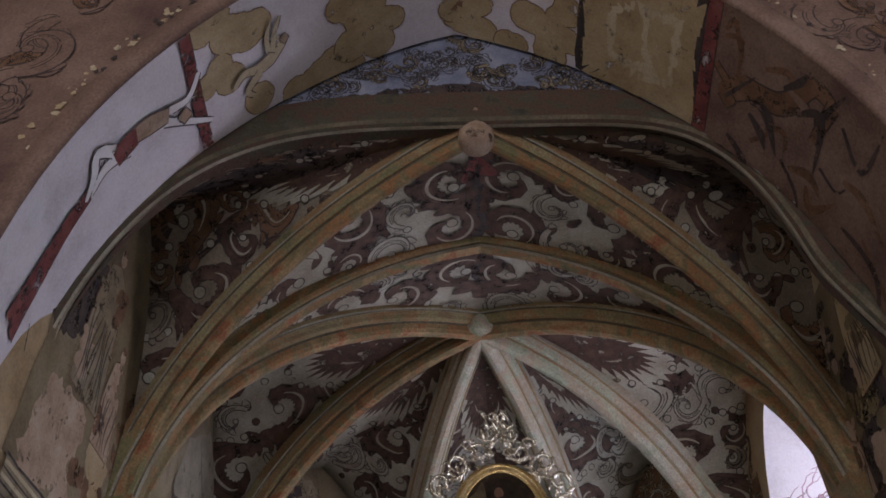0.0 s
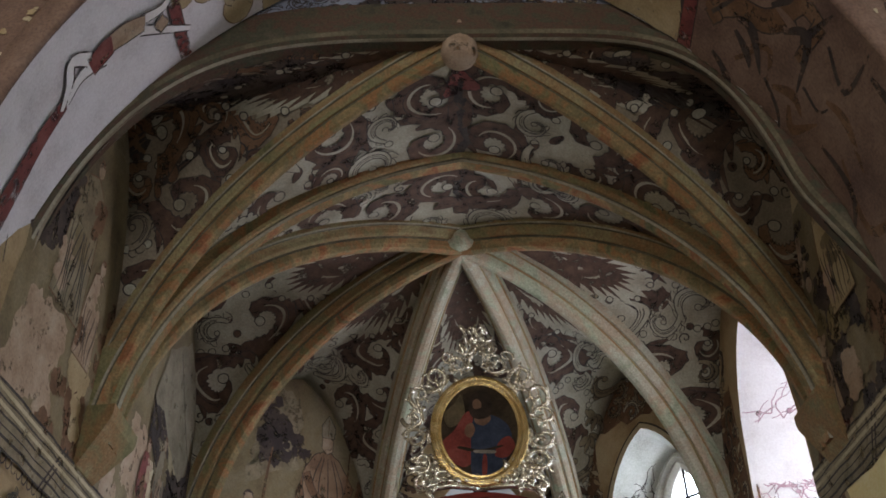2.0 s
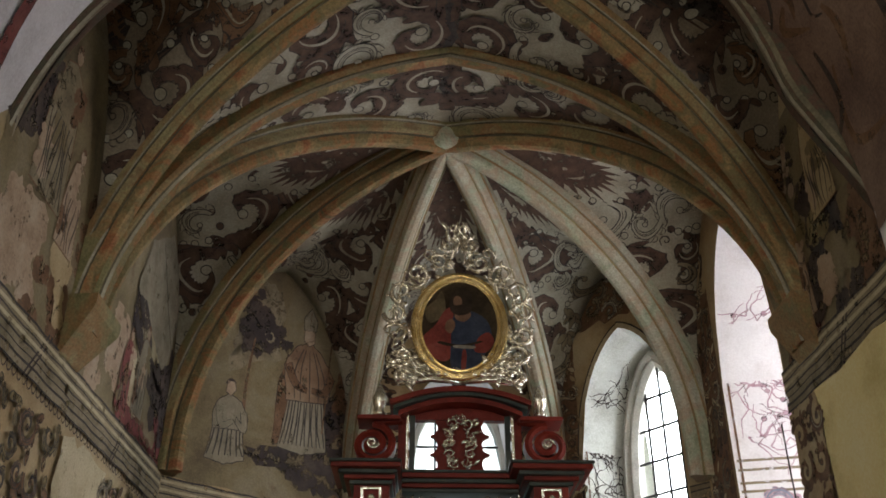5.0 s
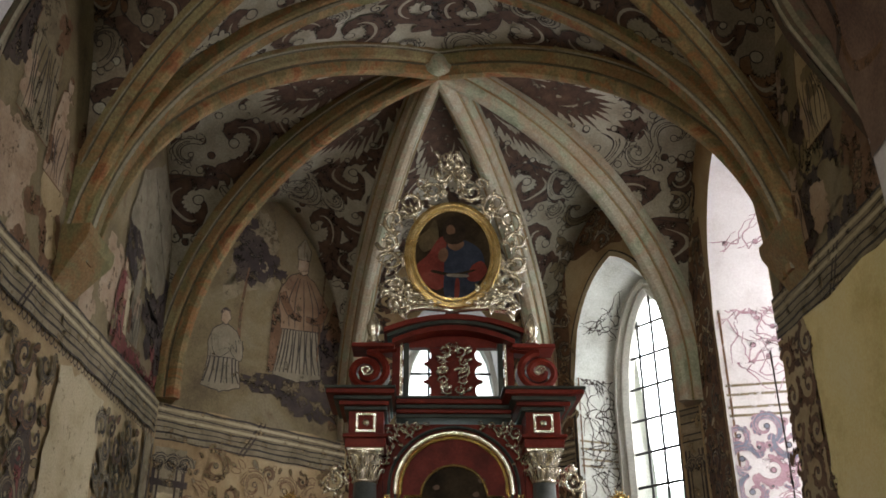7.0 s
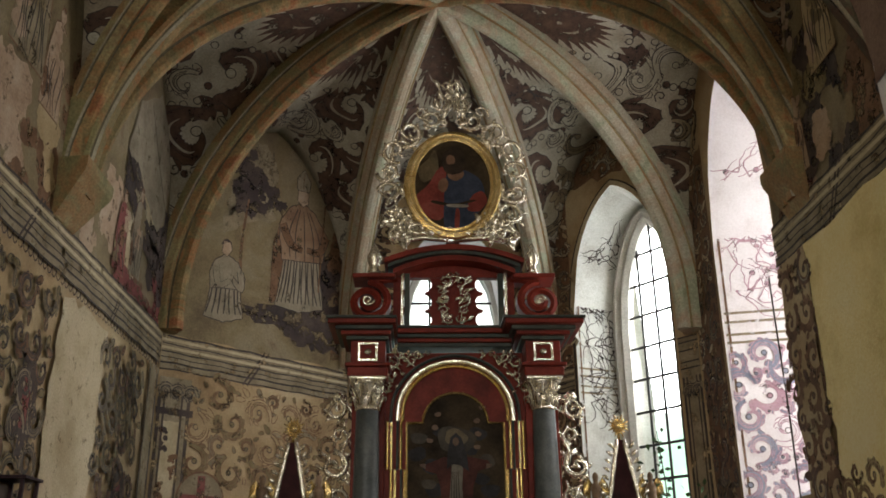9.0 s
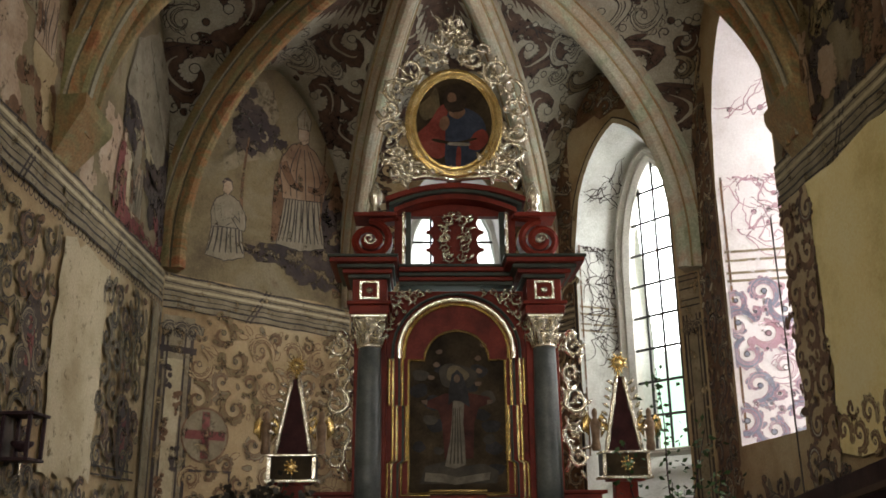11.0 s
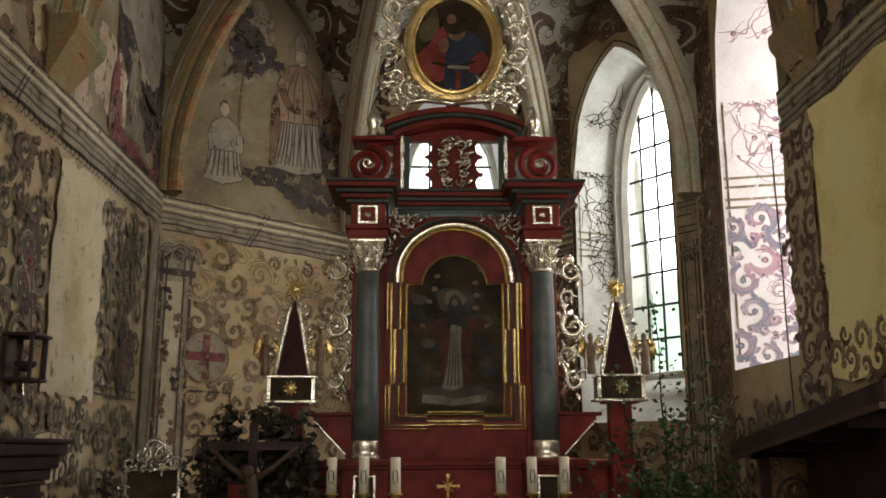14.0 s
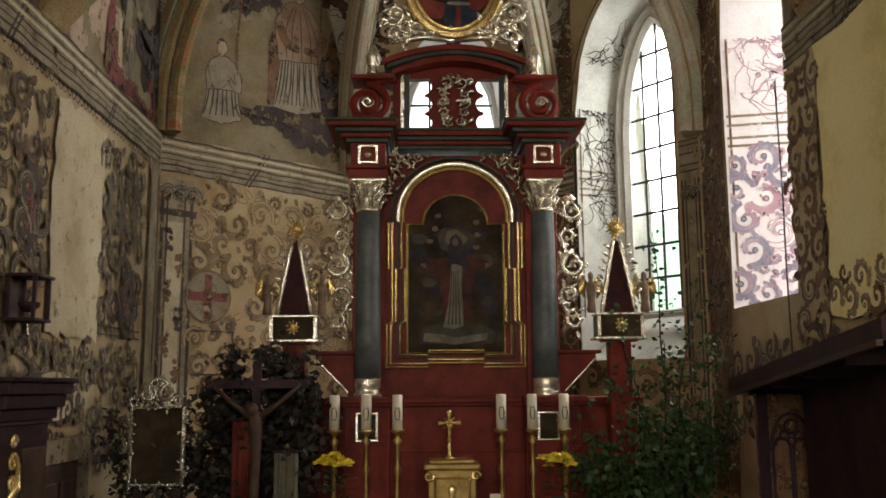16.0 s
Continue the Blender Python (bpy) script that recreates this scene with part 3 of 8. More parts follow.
# ---- windows ----
def window(name, surf, c, w, sill, spring, top, depth, label, rows=9, cols=4):
    """A leaded window of panes set deep in its reveal, given along its wall."""
    top_ob = structure(new(name), label, "window")
    o = surf(c, 0, -depth)
    dx = (surf(c + 1, 0, -depth) - o).normalized()
    dn = (surf(c, 0, 0) - o).normalized()

    def at(x, z, t=0.0):
        return o + dx * x + dn * t + Vector((0, 0, z))

    def edge(x):
        return spring + (top - spring) * rise(x / w, 0.7)
    outline = [(-w, sill)] + [(w * (-1 + 2 * i / 24), edge(w * (-1 + 2 * i / 24))) for i in range(25)] + [(w, sill)]
    bm = bmesh.new()
    sweep(bm, [(at(x, z), dn) for x, z in outline], [(-0.17, -0.06), (-0.17, 0.05), (-0.13, 0.11), (-0.09, 0.12), (-0.06, 0.07), (-0.03, 0.08), (0.02, 0.03), (0.02, -0.06)][::-1], closed=True)
    part("window_frame", bm, M["stone"], top_ob, "pale stone window frame")
    xs = [-w + 2 * w * i / cols for i in range(1, cols)]
    for x in xs:
        bm = bmesh.new()
        tube(bm, [at(x, sill), at(x, edge(x))], 0.015, 5)
        part("lead_bar", bm, M["lead"], top_ob)
    hz = [sill + (top - sill) * i / rows for i in range(1, rows)]
    for z in hz:
        k = w
        if z > spring:
            k = max([x for x, zz in outline if zz >= z] + [0.02])
        bm = bmesh.new()
        tube(bm, [at(-k, z), at(k, z)], 0.015, 5)
        part("lead_bar", bm, M["lead"], top_ob)
    zs = [sill] + hz
    for zi, z in enumerate(zs):
        z2 = (hz + [top])[zi]
        for xi, x in enumerate([-w] + xs):
            x2 = (xs + [w])[xi]
            pts = [(x, z), (x2, z)]
            e1, e2 = edge(x2 * 0.995), edge(x * 0.995)
            if max(e1, e2, edge((x + x2) / 2)) <= z + 0.03:
                continue
            pts += [(x2, max(z + 0.002, min(z2, e1))), ((x + x2) / 2, max(z + 0.004, min(z2, edge((x + x2) / 2)))), (x, max(z + 0.002, min(z2, e2)))]
            tilt = random.uniform(-0.002, 0.002)
            bm = bmesh.new()
            bm.faces.new([bm.verts.new(at(px, pz, tilt)) for px, pz in pts])
            ob = part("pane", bm, GLASS, top_ob)
            ob.visible_shadow = False
    return top_ob


GLASS = bpy.data.materials.new("old_window_glass")
GLASS.use_nodes = True
gn = GLASS.node_tree.nodes
gn["Principled BSDF"].inputs["Transmission Weight"].default_value = 1.0
gn["Principled BSDF"].inputs["Roughness"].default_value = 0.02
gn["Principled BSDF"].inputs["IOR"].default_value = 1.02
gn["Principled BSDF"].inputs["Base Color"].default_value = (0.97, 1, 0.98, 1)
window("window_1", s_dr, 1.09, 0.40, 2.85, 4.75, 5.95, 0.55, "tall pointed leaded window with clear panes")
window("window_2", s_right, YL - 6.8, 0.42, 2.9, 5.0, 6.1, 0.75, "tall pointed leaded window with clear panes")
window("window_3", s_back, 1.15, 0.52, 3.0, 5.2, 6.05, 0.6, "pointed leaded window behind the altar")

# bright garden far outside: emission stands in for daylight, whitening with height
bm = bmesh.new()
v = [bm.verts.new((40 * math.cos(a), 6 + 40 * math.sin(a), z)) for z in (-2, 30) for a in [radians(-60 + 10 * i) for i in range(19)]]
for i in range(18):
    bm.faces.new((v[i], v[i + 1], v[i + 20], v[i + 19]))
GARDEN_GLOW = bpy.data.materials.new("glowing_foliage_distance")
GARDEN_GLOW.use_nodes = True
hn, hl = GARDEN_GLOW.node_tree.nodes, GARDEN_GLOW.node_tree.links
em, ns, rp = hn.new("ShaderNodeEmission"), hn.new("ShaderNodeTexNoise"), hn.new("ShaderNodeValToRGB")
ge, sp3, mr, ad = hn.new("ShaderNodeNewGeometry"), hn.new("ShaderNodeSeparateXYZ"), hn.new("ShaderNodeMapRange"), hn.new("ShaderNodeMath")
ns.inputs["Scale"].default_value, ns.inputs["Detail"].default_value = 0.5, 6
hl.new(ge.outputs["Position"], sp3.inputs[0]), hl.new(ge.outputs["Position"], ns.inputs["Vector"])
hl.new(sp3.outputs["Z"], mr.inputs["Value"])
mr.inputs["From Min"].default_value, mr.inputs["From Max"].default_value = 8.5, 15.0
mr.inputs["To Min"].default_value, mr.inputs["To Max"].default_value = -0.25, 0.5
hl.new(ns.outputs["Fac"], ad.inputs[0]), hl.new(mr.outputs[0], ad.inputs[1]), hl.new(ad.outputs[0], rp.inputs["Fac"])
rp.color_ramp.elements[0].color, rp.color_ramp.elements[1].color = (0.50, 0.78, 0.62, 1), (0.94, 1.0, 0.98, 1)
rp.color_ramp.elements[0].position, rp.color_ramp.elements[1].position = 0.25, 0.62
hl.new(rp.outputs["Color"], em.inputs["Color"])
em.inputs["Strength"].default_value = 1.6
hl.new(em.outputs[0], hn["Material Output"].inputs["Surface"])
structure(mesh_object("backdrop", bm, GARDEN_GLOW), "glowing pale green backdrop in place of daylit trees outside", "backdrop")
bm = bmesh.new()
bmesh.ops.create_grid(bm, x_segments=8, y_segments=8, size=300)
for q in bm.verts:
    q.co.z = -0.3
structure(mesh_object("ground", bm, M["leaf"]), "grass round the church", "ground")

# area lamps stand in for daylight at each opening
COOL = (0.92, 0.95, 1.0)
o = s_dr(1.09, 4.9, -0.75)
daylight_panel(o, s_dr(1.09, 4.7, 1), 0.75, 2.0, 36, COOL)
o = s_right(YL - 6.8, 4.5, -0.88)
daylight_panel(o, s_right(YL - 6.8, 4.5, 1), 0.8, 3.0, 56, (1.0, 0.95, 0.98))
o = s_back(1.15, 4.4, -0.8)
daylight_panel(o, s_back(1.15, 4.4, 1), 0.7, 2.6, 8, COOL)
# fill lamps at the assumed nave openings, added to brighten arch, walls and altar
for y in (-4.0, 0.8):
    daylight_panel((NX1 + 0.1, y, 4.5), (0, y + 1.5, 4.5), 1.1, 3.6, 18 if y > 0 else 35, COOL)
daylight_panel((NX0 - 0.1, -3.0, 4.5), (2.4, 5.0, 4.6), 1.1, 3.6, 105, (1.0, 0.93, 0.8))
daylight_panel((0.1, NY0 - 0.1, 5.0), (0.1, 4, 4.4), 2.5, 3.5, 275, (1.0, 0.96, 0.9))

# ---- fresco painting: flat shapes of paint laid on the plaster ----
PAINT = ["brown", "line", "oxide", "grey", "dark", "cloud", "flesh", "blue", "mauve", "vault", "pale", "wall", "olive", "umber", "scene", "ochre", "reveal", "front", "vault_brown", "ecru", "robe_brown"]
M["olive"] = material("olive_brown_paint", [(0.10, 0.08, 0.035), (0.17, 0.13, 0.06), (0.24, 0.19, 0.10)], 6, worn=0.24)
M["umber"] = material("burnt_umber_paint", [(0.09, 0.045, 0.022), (0.15, 0.08, 0.04), (0.2, 0.12, 0.07)], 6, worn=0.2)


class Painter:
    """Collects flat paint shapes on one surface; a motif's shapes are in metres round an origin on it."""

    def __init__(self, surf, lo, hi, inside):
        self.surf, self.lo, self.hi, self.inside = surf, lo, hi, Vector(inside)
        self.v, self.f, self.m = [], [], []
        self.o = None
        self.layer, self.base, self.step = 0, 0, 0.00003

    def at(self, u, v, angle=0.0, mirror=1):
        e = 1e-3
        u1, v1 = (u + e if u + e < self.hi[0] else u - e), (v + e if v + e < self.hi[1] else v - e)
        p = Vector(self.surf(u, v))
        du, dv = (Vector(self.surf(u1, v)) - p) / (u1 - u), (Vector(self.surf(u, v1)) - p) / (v1 - v)
        n = du.cross(dv)
        if n.length < 1e-6:
            return None
        n.normalize()
        if n.dot(self.inside - p) < 0:
            n = -n
        ex = du.normalized()
        ey = n.cross(ex)
        # inverse of the surface's stretch
        a, b, c, d = du.dot(ex), dv.dot(ex), du.dot(ey), dv.dot(ey)
        det = a * d - b * c
        if abs(det) < 1e-4 or abs(d) < 0.06:
            return None
        self.o = (u, v, n, (d / det, -b / det, -c / det, a / det), math.cos(angle), math.sin(angle), mirror)
        self.layer = 0
        return p

    def put(self, pts, faces, mat):
        u, v, n, (ia, ib, ic, idd), ca, sa, mi = self.o
        base = len(self.v)
        lift = 0.005 + self.step * (self.base + self.layer)
        self.layer += 1
        for x, y in pts:
            x *= mi
            x, y = x * ca - y * sa, x * sa + y * ca
            pu = min(max(u + ia * x + ib * y, self.lo[0]), self.hi[0])
            pv = min(max(v + ic * x + idd * y, self.lo[1]), self.hi[1])
            self.v.append(Vector(self.surf(pu, pv)) + n * lift)
        k = PAINT.index(mat)
        for q in faces:
            self.f.append([base + i for i in q])
            self.m.append(k)

    def ribbon(self, pts, widths, mat, outline=0.0, omat="line"):
        n = len(pts)

        def strip(extra):
            out = []
            for i, (x, y) in enumerate(pts):
                x0, y0 = pts[max(i - 1, 0)]
                x1, y1 = pts[min(i + 1, n - 1)]
                dx, dy = x1 - x0, y1 - y0
                L = math.hypot(dx, dy) or 1
                w = (widths[i] if isinstance(widths, (list, tuple)) else widths) / 2 + extra
                out += [(x - dy / L * w, y + dx / L * w), (x, y), (x + dy / L * w, y - dx / L * w)]
            return out
        fs = [(3 * i + k, 3 * i + 1 + k, 3 * i + 4 + k, 3 * i + 3 + k) for i in range(n - 1) for k in (0, 1)]
        if outline:
            self.put(strip(outline), fs, omat)
        self.put(strip(0), fs, mat)

    def blob(self, pts, mat, outline=0.0, omat="line"):
        """A star-shaped patch round its mean."""
        n = len(pts)
        cx, cy = sum(p[0] for p in pts) / n, sum(p[1] for p in pts) / n
        fs = [(0, i + 1, (i + 1) % n + 1) for i in range(n)] + [(i + 1, i + 1 + n, (i + 1) % n + 1 + n, (i + 1) % n + 1) for i in range(n)]

        def rings(ps):
            return [(cx, cy)] + [((x + cx) / 2, (y + cy) / 2) for x, y in ps] + list(ps)
        if outline:
            big = []
            for x, y in pts:
                L = math.hypot(x - cx, y - cy) or 1
                big.append((cx + (x - cx) * (1 + outline / L), cy + (y - cy) * (1 + outline / L)))
            self.put(rings(big), fs, omat)
        self.put(rings(pts), fs, mat)

    def local(self, uvs):
        """Takes surface coordinates to metres round their mean."""
        u, v = sum(p[0] for p in uvs) / len(uvs), sum(p[1] for p in uvs) / len(uvs)
        if self.at(u, v) is None:
            return None
        ia, ib, ic, idd = self.o[3]
        det = ia * idd - ib * ic
        return [((idd * (a - u) - ib * (b - v)) / det, (ia * (b - v) - ic * (a - u)) / det) for a, b in uvs]

    def uvline(self, uvs, w, mat, outline=0.0, omat="line", n=5):
        """A brush line through surface coordinates, rounded between them."""
        pts = self.local(uvs)
        if pts is None:
            return
        out, ws = [], []
        k = len(pts)
        for i in range(k - 1):
            p0, p1, p2, p3 = pts[max(i - 1, 0)], pts[i], pts[i + 1], pts[min(i + 2, k - 1)]
            for j in range(n):
                t = j / n
                out.append(tuple(0.5 * (2 * b + (c - a) * t + (2 * a - 5 * b + 4 * c - d) * t * t + (3 * b - a - 3 * c + d) * t ** 3) for a, b, c, d in zip(p0, p1, p2, p3)))
                ws.append(w if not isinstance(w, (list, tuple)) else w[i] + (w[i + 1] - w[i]) * t)
        out.append(pts[-1])
        ws.append(w if not isinstance(w, (list, tuple)) else w[-1])
        self.base += 1
        self.ribbon(out, ws, mat, outline, omat)

    def uvpatch(self, uvs, mat, wob=0.02, outline=0.0, seed=1, n=5, omat="line"):
        """A patch with an uneven edge through surface coordinates."""
        pts = self.local(uvs)
        if pts is None:
            return
        rnd = random.Random(seed)
        out = []
        for (x0, y0), (x1, y1) in zip(pts, pts[1:] + pts[:1]):
            out += [(x0 + (x1 - x0) * j / n + rnd.uniform(-wob, wob), y0 + (y1 - y0) * j / n + rnd.uniform(-wob, wob)) for j in range(n)]
        self.base += 1
        self.blob(out, mat, outline, omat)

    def fringe(self, u, v, ru, rv, mat, n=52, jag=0.26, seed=1):
        """A dark leaf mass with a ragged edge of tips, drawn in surface coordinates."""
        if self.at(u, v) is None:
            return
        rnd = random.Random(seed)
        nor = self.o[2]
        lift = 0.005 + self.step * (self.base + self.layer)
        base = len(self.v)
        edge = [(1.0 + jag * (1 if i % 2 else -0.4) * rnd.uniform(0.5, 1.2)) for i in range(n)]
        self.v.append(Vector(self.surf(u, v)) + nor * lift)
        for k in (0.33, 0.66, 1.0):
            for i in range(n):
                a = 2 * math.pi * i / n
                q = k * (edge[i] if k > 0.9 else 0.9)
                pu = min(max(u + ru * q * math.cos(a), self.lo[0]), self.hi[0])
                pv = min(max(v + rv * q * math.sin(a), self.lo[1]), self.hi[1])
                self.v.append(Vector(self.surf(pu, pv)) + nor * lift)
        m = PAINT.index(mat)
        for i in range(n):
            j = (i + 1) % n
            self.f.append([base, base + 1 + i, base + 1 + j])
            self.m.append(m)
            for r in (0, 1):
                self.f.append([base + 1 + r * n + i, base + 1 + (r + 1) * n + i, base + 1 + (r + 1) * n + j, base + 1 + r * n + j])
                self.m.append(m)
        self.layer += 1

    def comma(self, R, fill, rnd=random, line="line", turns=0.95):
        """A heavy curled acanthus leaf: a thick serrated comma with pale eyes and veins."""
        n = 34
        sp, ws = [], []
        for i in range(n + 1):
            t = i / n
            a = -0.4 + t * turns * 2 * math.pi
            r = R * (0.86 - 0.62 * t ** 0.9)
            sp.append((r * math.cos(a), r * math.sin(a)))
            w = R * (0.10 + 0.62 * math.sin(math.pi * min(1, 0.10 + t * 1.02)) ** 0.8 * (1 - 0.35 * t))
            ws.append(w * (1.12 if i % 3 == 0 else 0.92))
        for i in range(0, 16, 3):
            (x, y), (x2, y2) = sp[i], sp[i + 1]
            t = math.atan2(y2 - y, x2 - x) - rnd.uniform(0.5, 1.2)
            L = R * rnd.uniform(0.45, 0.7)
            self.leaf(x * 1.15, y * 1.15, t, L, L * 0.42, fill, line)
        self.ribbon(sp, ws, fill, 0.009, line)
        self.ribbon([(x * 0.9, y * 0.9) for x, y in sp[5:-12]], [0.006 + R * 0.07 * math.sin(3.1 * i / (n - 17)) for i in range(n - 16)], "vault")
        self.ribbon([(x * 1.14, y * 1.14) for x, y in sp[7:-14]], 0.007, line)
        self.ring(R * 0.14, "vault", 0.010, *sp[-1])

    def ring(self, r, fill="vault", w=0.012, x=0.0, y=0.0):
        self.blob([(x + r * math.cos(a * math.pi / 6), y + r * math.sin(a * math.pi / 6)) for a in range(12)], fill, w)

    def scroll(self, R, fill, turns=1.1, leaves=True, line="line", rnd=random, thick=1.0):
        """An acanthus scroll: a tapering spiral with curled leaves along its outside."""
        n = 26
        sp, ws = [], []
        for i in range(n + 1):
            t = i / n
            a = -0.6 + t * turns * 2 * math.pi
            r = R * (1 - 0.86 * t ** 0.85)
            sp.append((r * math.cos(a), r * math.sin(a)))
            ws.append(R * thick * (0.08 + 0.36 * math.sin(math.pi * min(1, t * 1.25 + 0.12)) ** 1.2 * (1 - 0.55 * t)))
        if leaves:
            for i in range(0, 18, 2):
                (x, y), (x2, y2) = sp[i], sp[i + 1]
                t = math.atan2(y2 - y, x2 - x) - 0.45 - rnd.uniform(0, 0.6)
                L = R * rnd.uniform(0.42, 0.72) * (1 - 0.02 * i)
                self.leaf(x, y, t, L, L * rnd.uniform(0.42, 0.62), fill, line)
        self.ribbon(sp, ws, fill, 0.010 * (0.6 + R * 2), line)
        # vein
        if fill in ("brown", "oxide", "dark"):
            self.ribbon([(x * 0.93, y * 0.93) for x, y in sp[4:-9]], [0.004 + R * 0.05 * math.sin(3.1 * i / (n - 13)) for i in range(n - 12)], "vault" if R > 0.12 else "umber")
        else:
            self.ribbon(sp[3:-4], 0.008, line)
            self.ribbon([(x * 0.88, y * 0.88) for x, y in sp[3:-10]], 0.006, line)
        self.ring(R * 0.13, fill, 0.008, *sp[-1])

    def leaf(self, x, y, a, L, w, fill, line="line"):
        ca, sa = math.cos(a), math.sin(a)
        pts, n = [], 6
        prof = [0.25, 0.8, 1.0, 0.85, 0.6, 0.12]
        for side in (1, -1):
            row = []
            for i in range(n):
                t = i / (n - 1)
                bend = 0.25 * L * t * t
                row.append((t * L, side * prof[i] * w / 2 + bend))
            pts.append(row)
        mid = [((a_[0] + b_[0]) / 2, (a_[1] + b_[1]) / 2) for a_, b_ in zip(*pts)]
        rot = [(x + p * ca - q * sa, y + p * sa + q * ca) for p, q in mid]
        self.ribbon(rot, [p * w for p in prof], fill, 0.008, line)

    def jagged(self, w, h, fill, n=18, rnd=random):
        """A dark fringe of pointed leaf tips, wide at the top."""
        pts = [(-w / 2, 0)]
        for i in range(n + 1):
            t = i / n
            env = math.sin(math.pi * (0.08 + 0.84 * t))
            d = h * env * (1.0 if i % 2 else 0.72) * rnd.uniform(0.85, 1.1)
            pts.append((-w / 2 + w * t, -d))
        pts.append((w / 2, 0))
        self.blob(pts, fill, 0.006)

    def finish(self, name, parent, label):
        me = bpy.data.meshes.new(name)
        me.from_pydata([tuple(p) for p in self.v], [], self.f)
        used = sorted(set(self.m))
        for k in used:
            me.materials.append(M[PAINT[k]])
        for p, k in zip(me.polygons, self.m):
            p.material_index = used.index(k)
        ob = new(name, me)
        ob.parent = parent
        return tagged(ob, label)


def pack(surf, lo, hi, sizes, seed, tries=500, symmetric=False, margin=0.0, skip=None):
    """Circles of falling sizes scattered over a surface so that they don't overlap, as (u, v, radius)."""
    rnd = random.Random(seed)
    out = []
    for r, count in sizes:
        made = 0
        for _ in range(tries):
            if made >= count:
                break
            u, v = rnd.uniform(lo[0], hi[0]), rnd.uniform(lo[1], hi[1])
            if symmetric:
                u = abs(u)
            p = Vector(surf(u, v))
            if skip and skip(p):
                continue
            if all((p - q).length > (r + rr) * 0.9 for q, rr, _, _ in out) and \
               (Vector(surf(hi[0], v)) - p).length > r * margin and (Vector(surf(u, lo[1])) - p).length > r * margin and (Vector(surf(u, hi[1])) - p).length > r * margin:
                out.append((p, r, u, v))
                made += 1
    return [(u, v, r) for p, r, u, v in out]


def paint_cell(key, boss, seed, fills):
    surf = SURF[key]
    P = Painter(surf, (-0.985, 0.0), (0.985, 1.0), (boss.x, boss.y, 4.0))
    P.step = 0.0005
    rnd = random.Random(seed)
    sizes = [(0.30, 4), (0.23, 9), (0.165, 18), (0.11, 40), (0.065, 90), (0.034, 120)]
    spots = pack(surf, (0.04, 0.04), (0.95, 0.96), sizes, seed, symmetric=True, margin=0.55, tries=900)
    for side in (-1, 1):
        r2 = random.Random(seed + 5)
        for u, v, r in spots:
            ang = r2.uniform(0, 6.28)
            kind, fill, tr = r2.random(), r2.choice(fills), r2.uniform(0.8, 1.15)
            if P.at(side * u, v, ang if side > 0 else math.pi - ang, side) is None:
                continue
            if r >= 0.28 or (r >= 0.12 and fill in ("brown", "umber")):
                P.comma(r * 1.05, fill if fill in ("brown", "umber") or r < 0.2 else "brown", random.Random(int(u * 999)), turns=tr)
            elif r >= 0.12:
                P.scroll(r, fill, tr, rnd=random.Random(int(u * 999)), thick=0.9)
            elif r >= 0.08:
                if kind < 0.65:
                    P.scroll(r * 1.1, fill, 1.1, rnd=random.Random(int(u * 999)), thick=1.3)
                else:
                    for k in range(4):
                        P.leaf(0, 0, k * 0.9, r * 1.5, r * 0.8, fill)
            elif r >= 0.045:
                if kind < 0.4:
                    P.leaf(-r, 0, 0.3, r * 2.3, r * 1.0, fill)
                elif kind < 0.7:
                    P.ribbon([(r * (1 - t / 9) * math.cos(t * 0.9), r * (1 - t / 9) * math.sin(t * 0.9)) for t in range(9)], 0.014, "line")
                else:
                    P.ring(0.03, "vault", 0.011)
            else:
                P.ring(r * 0.9, "brown" if kind < 0.25 else "vault", 0.009)
    return P


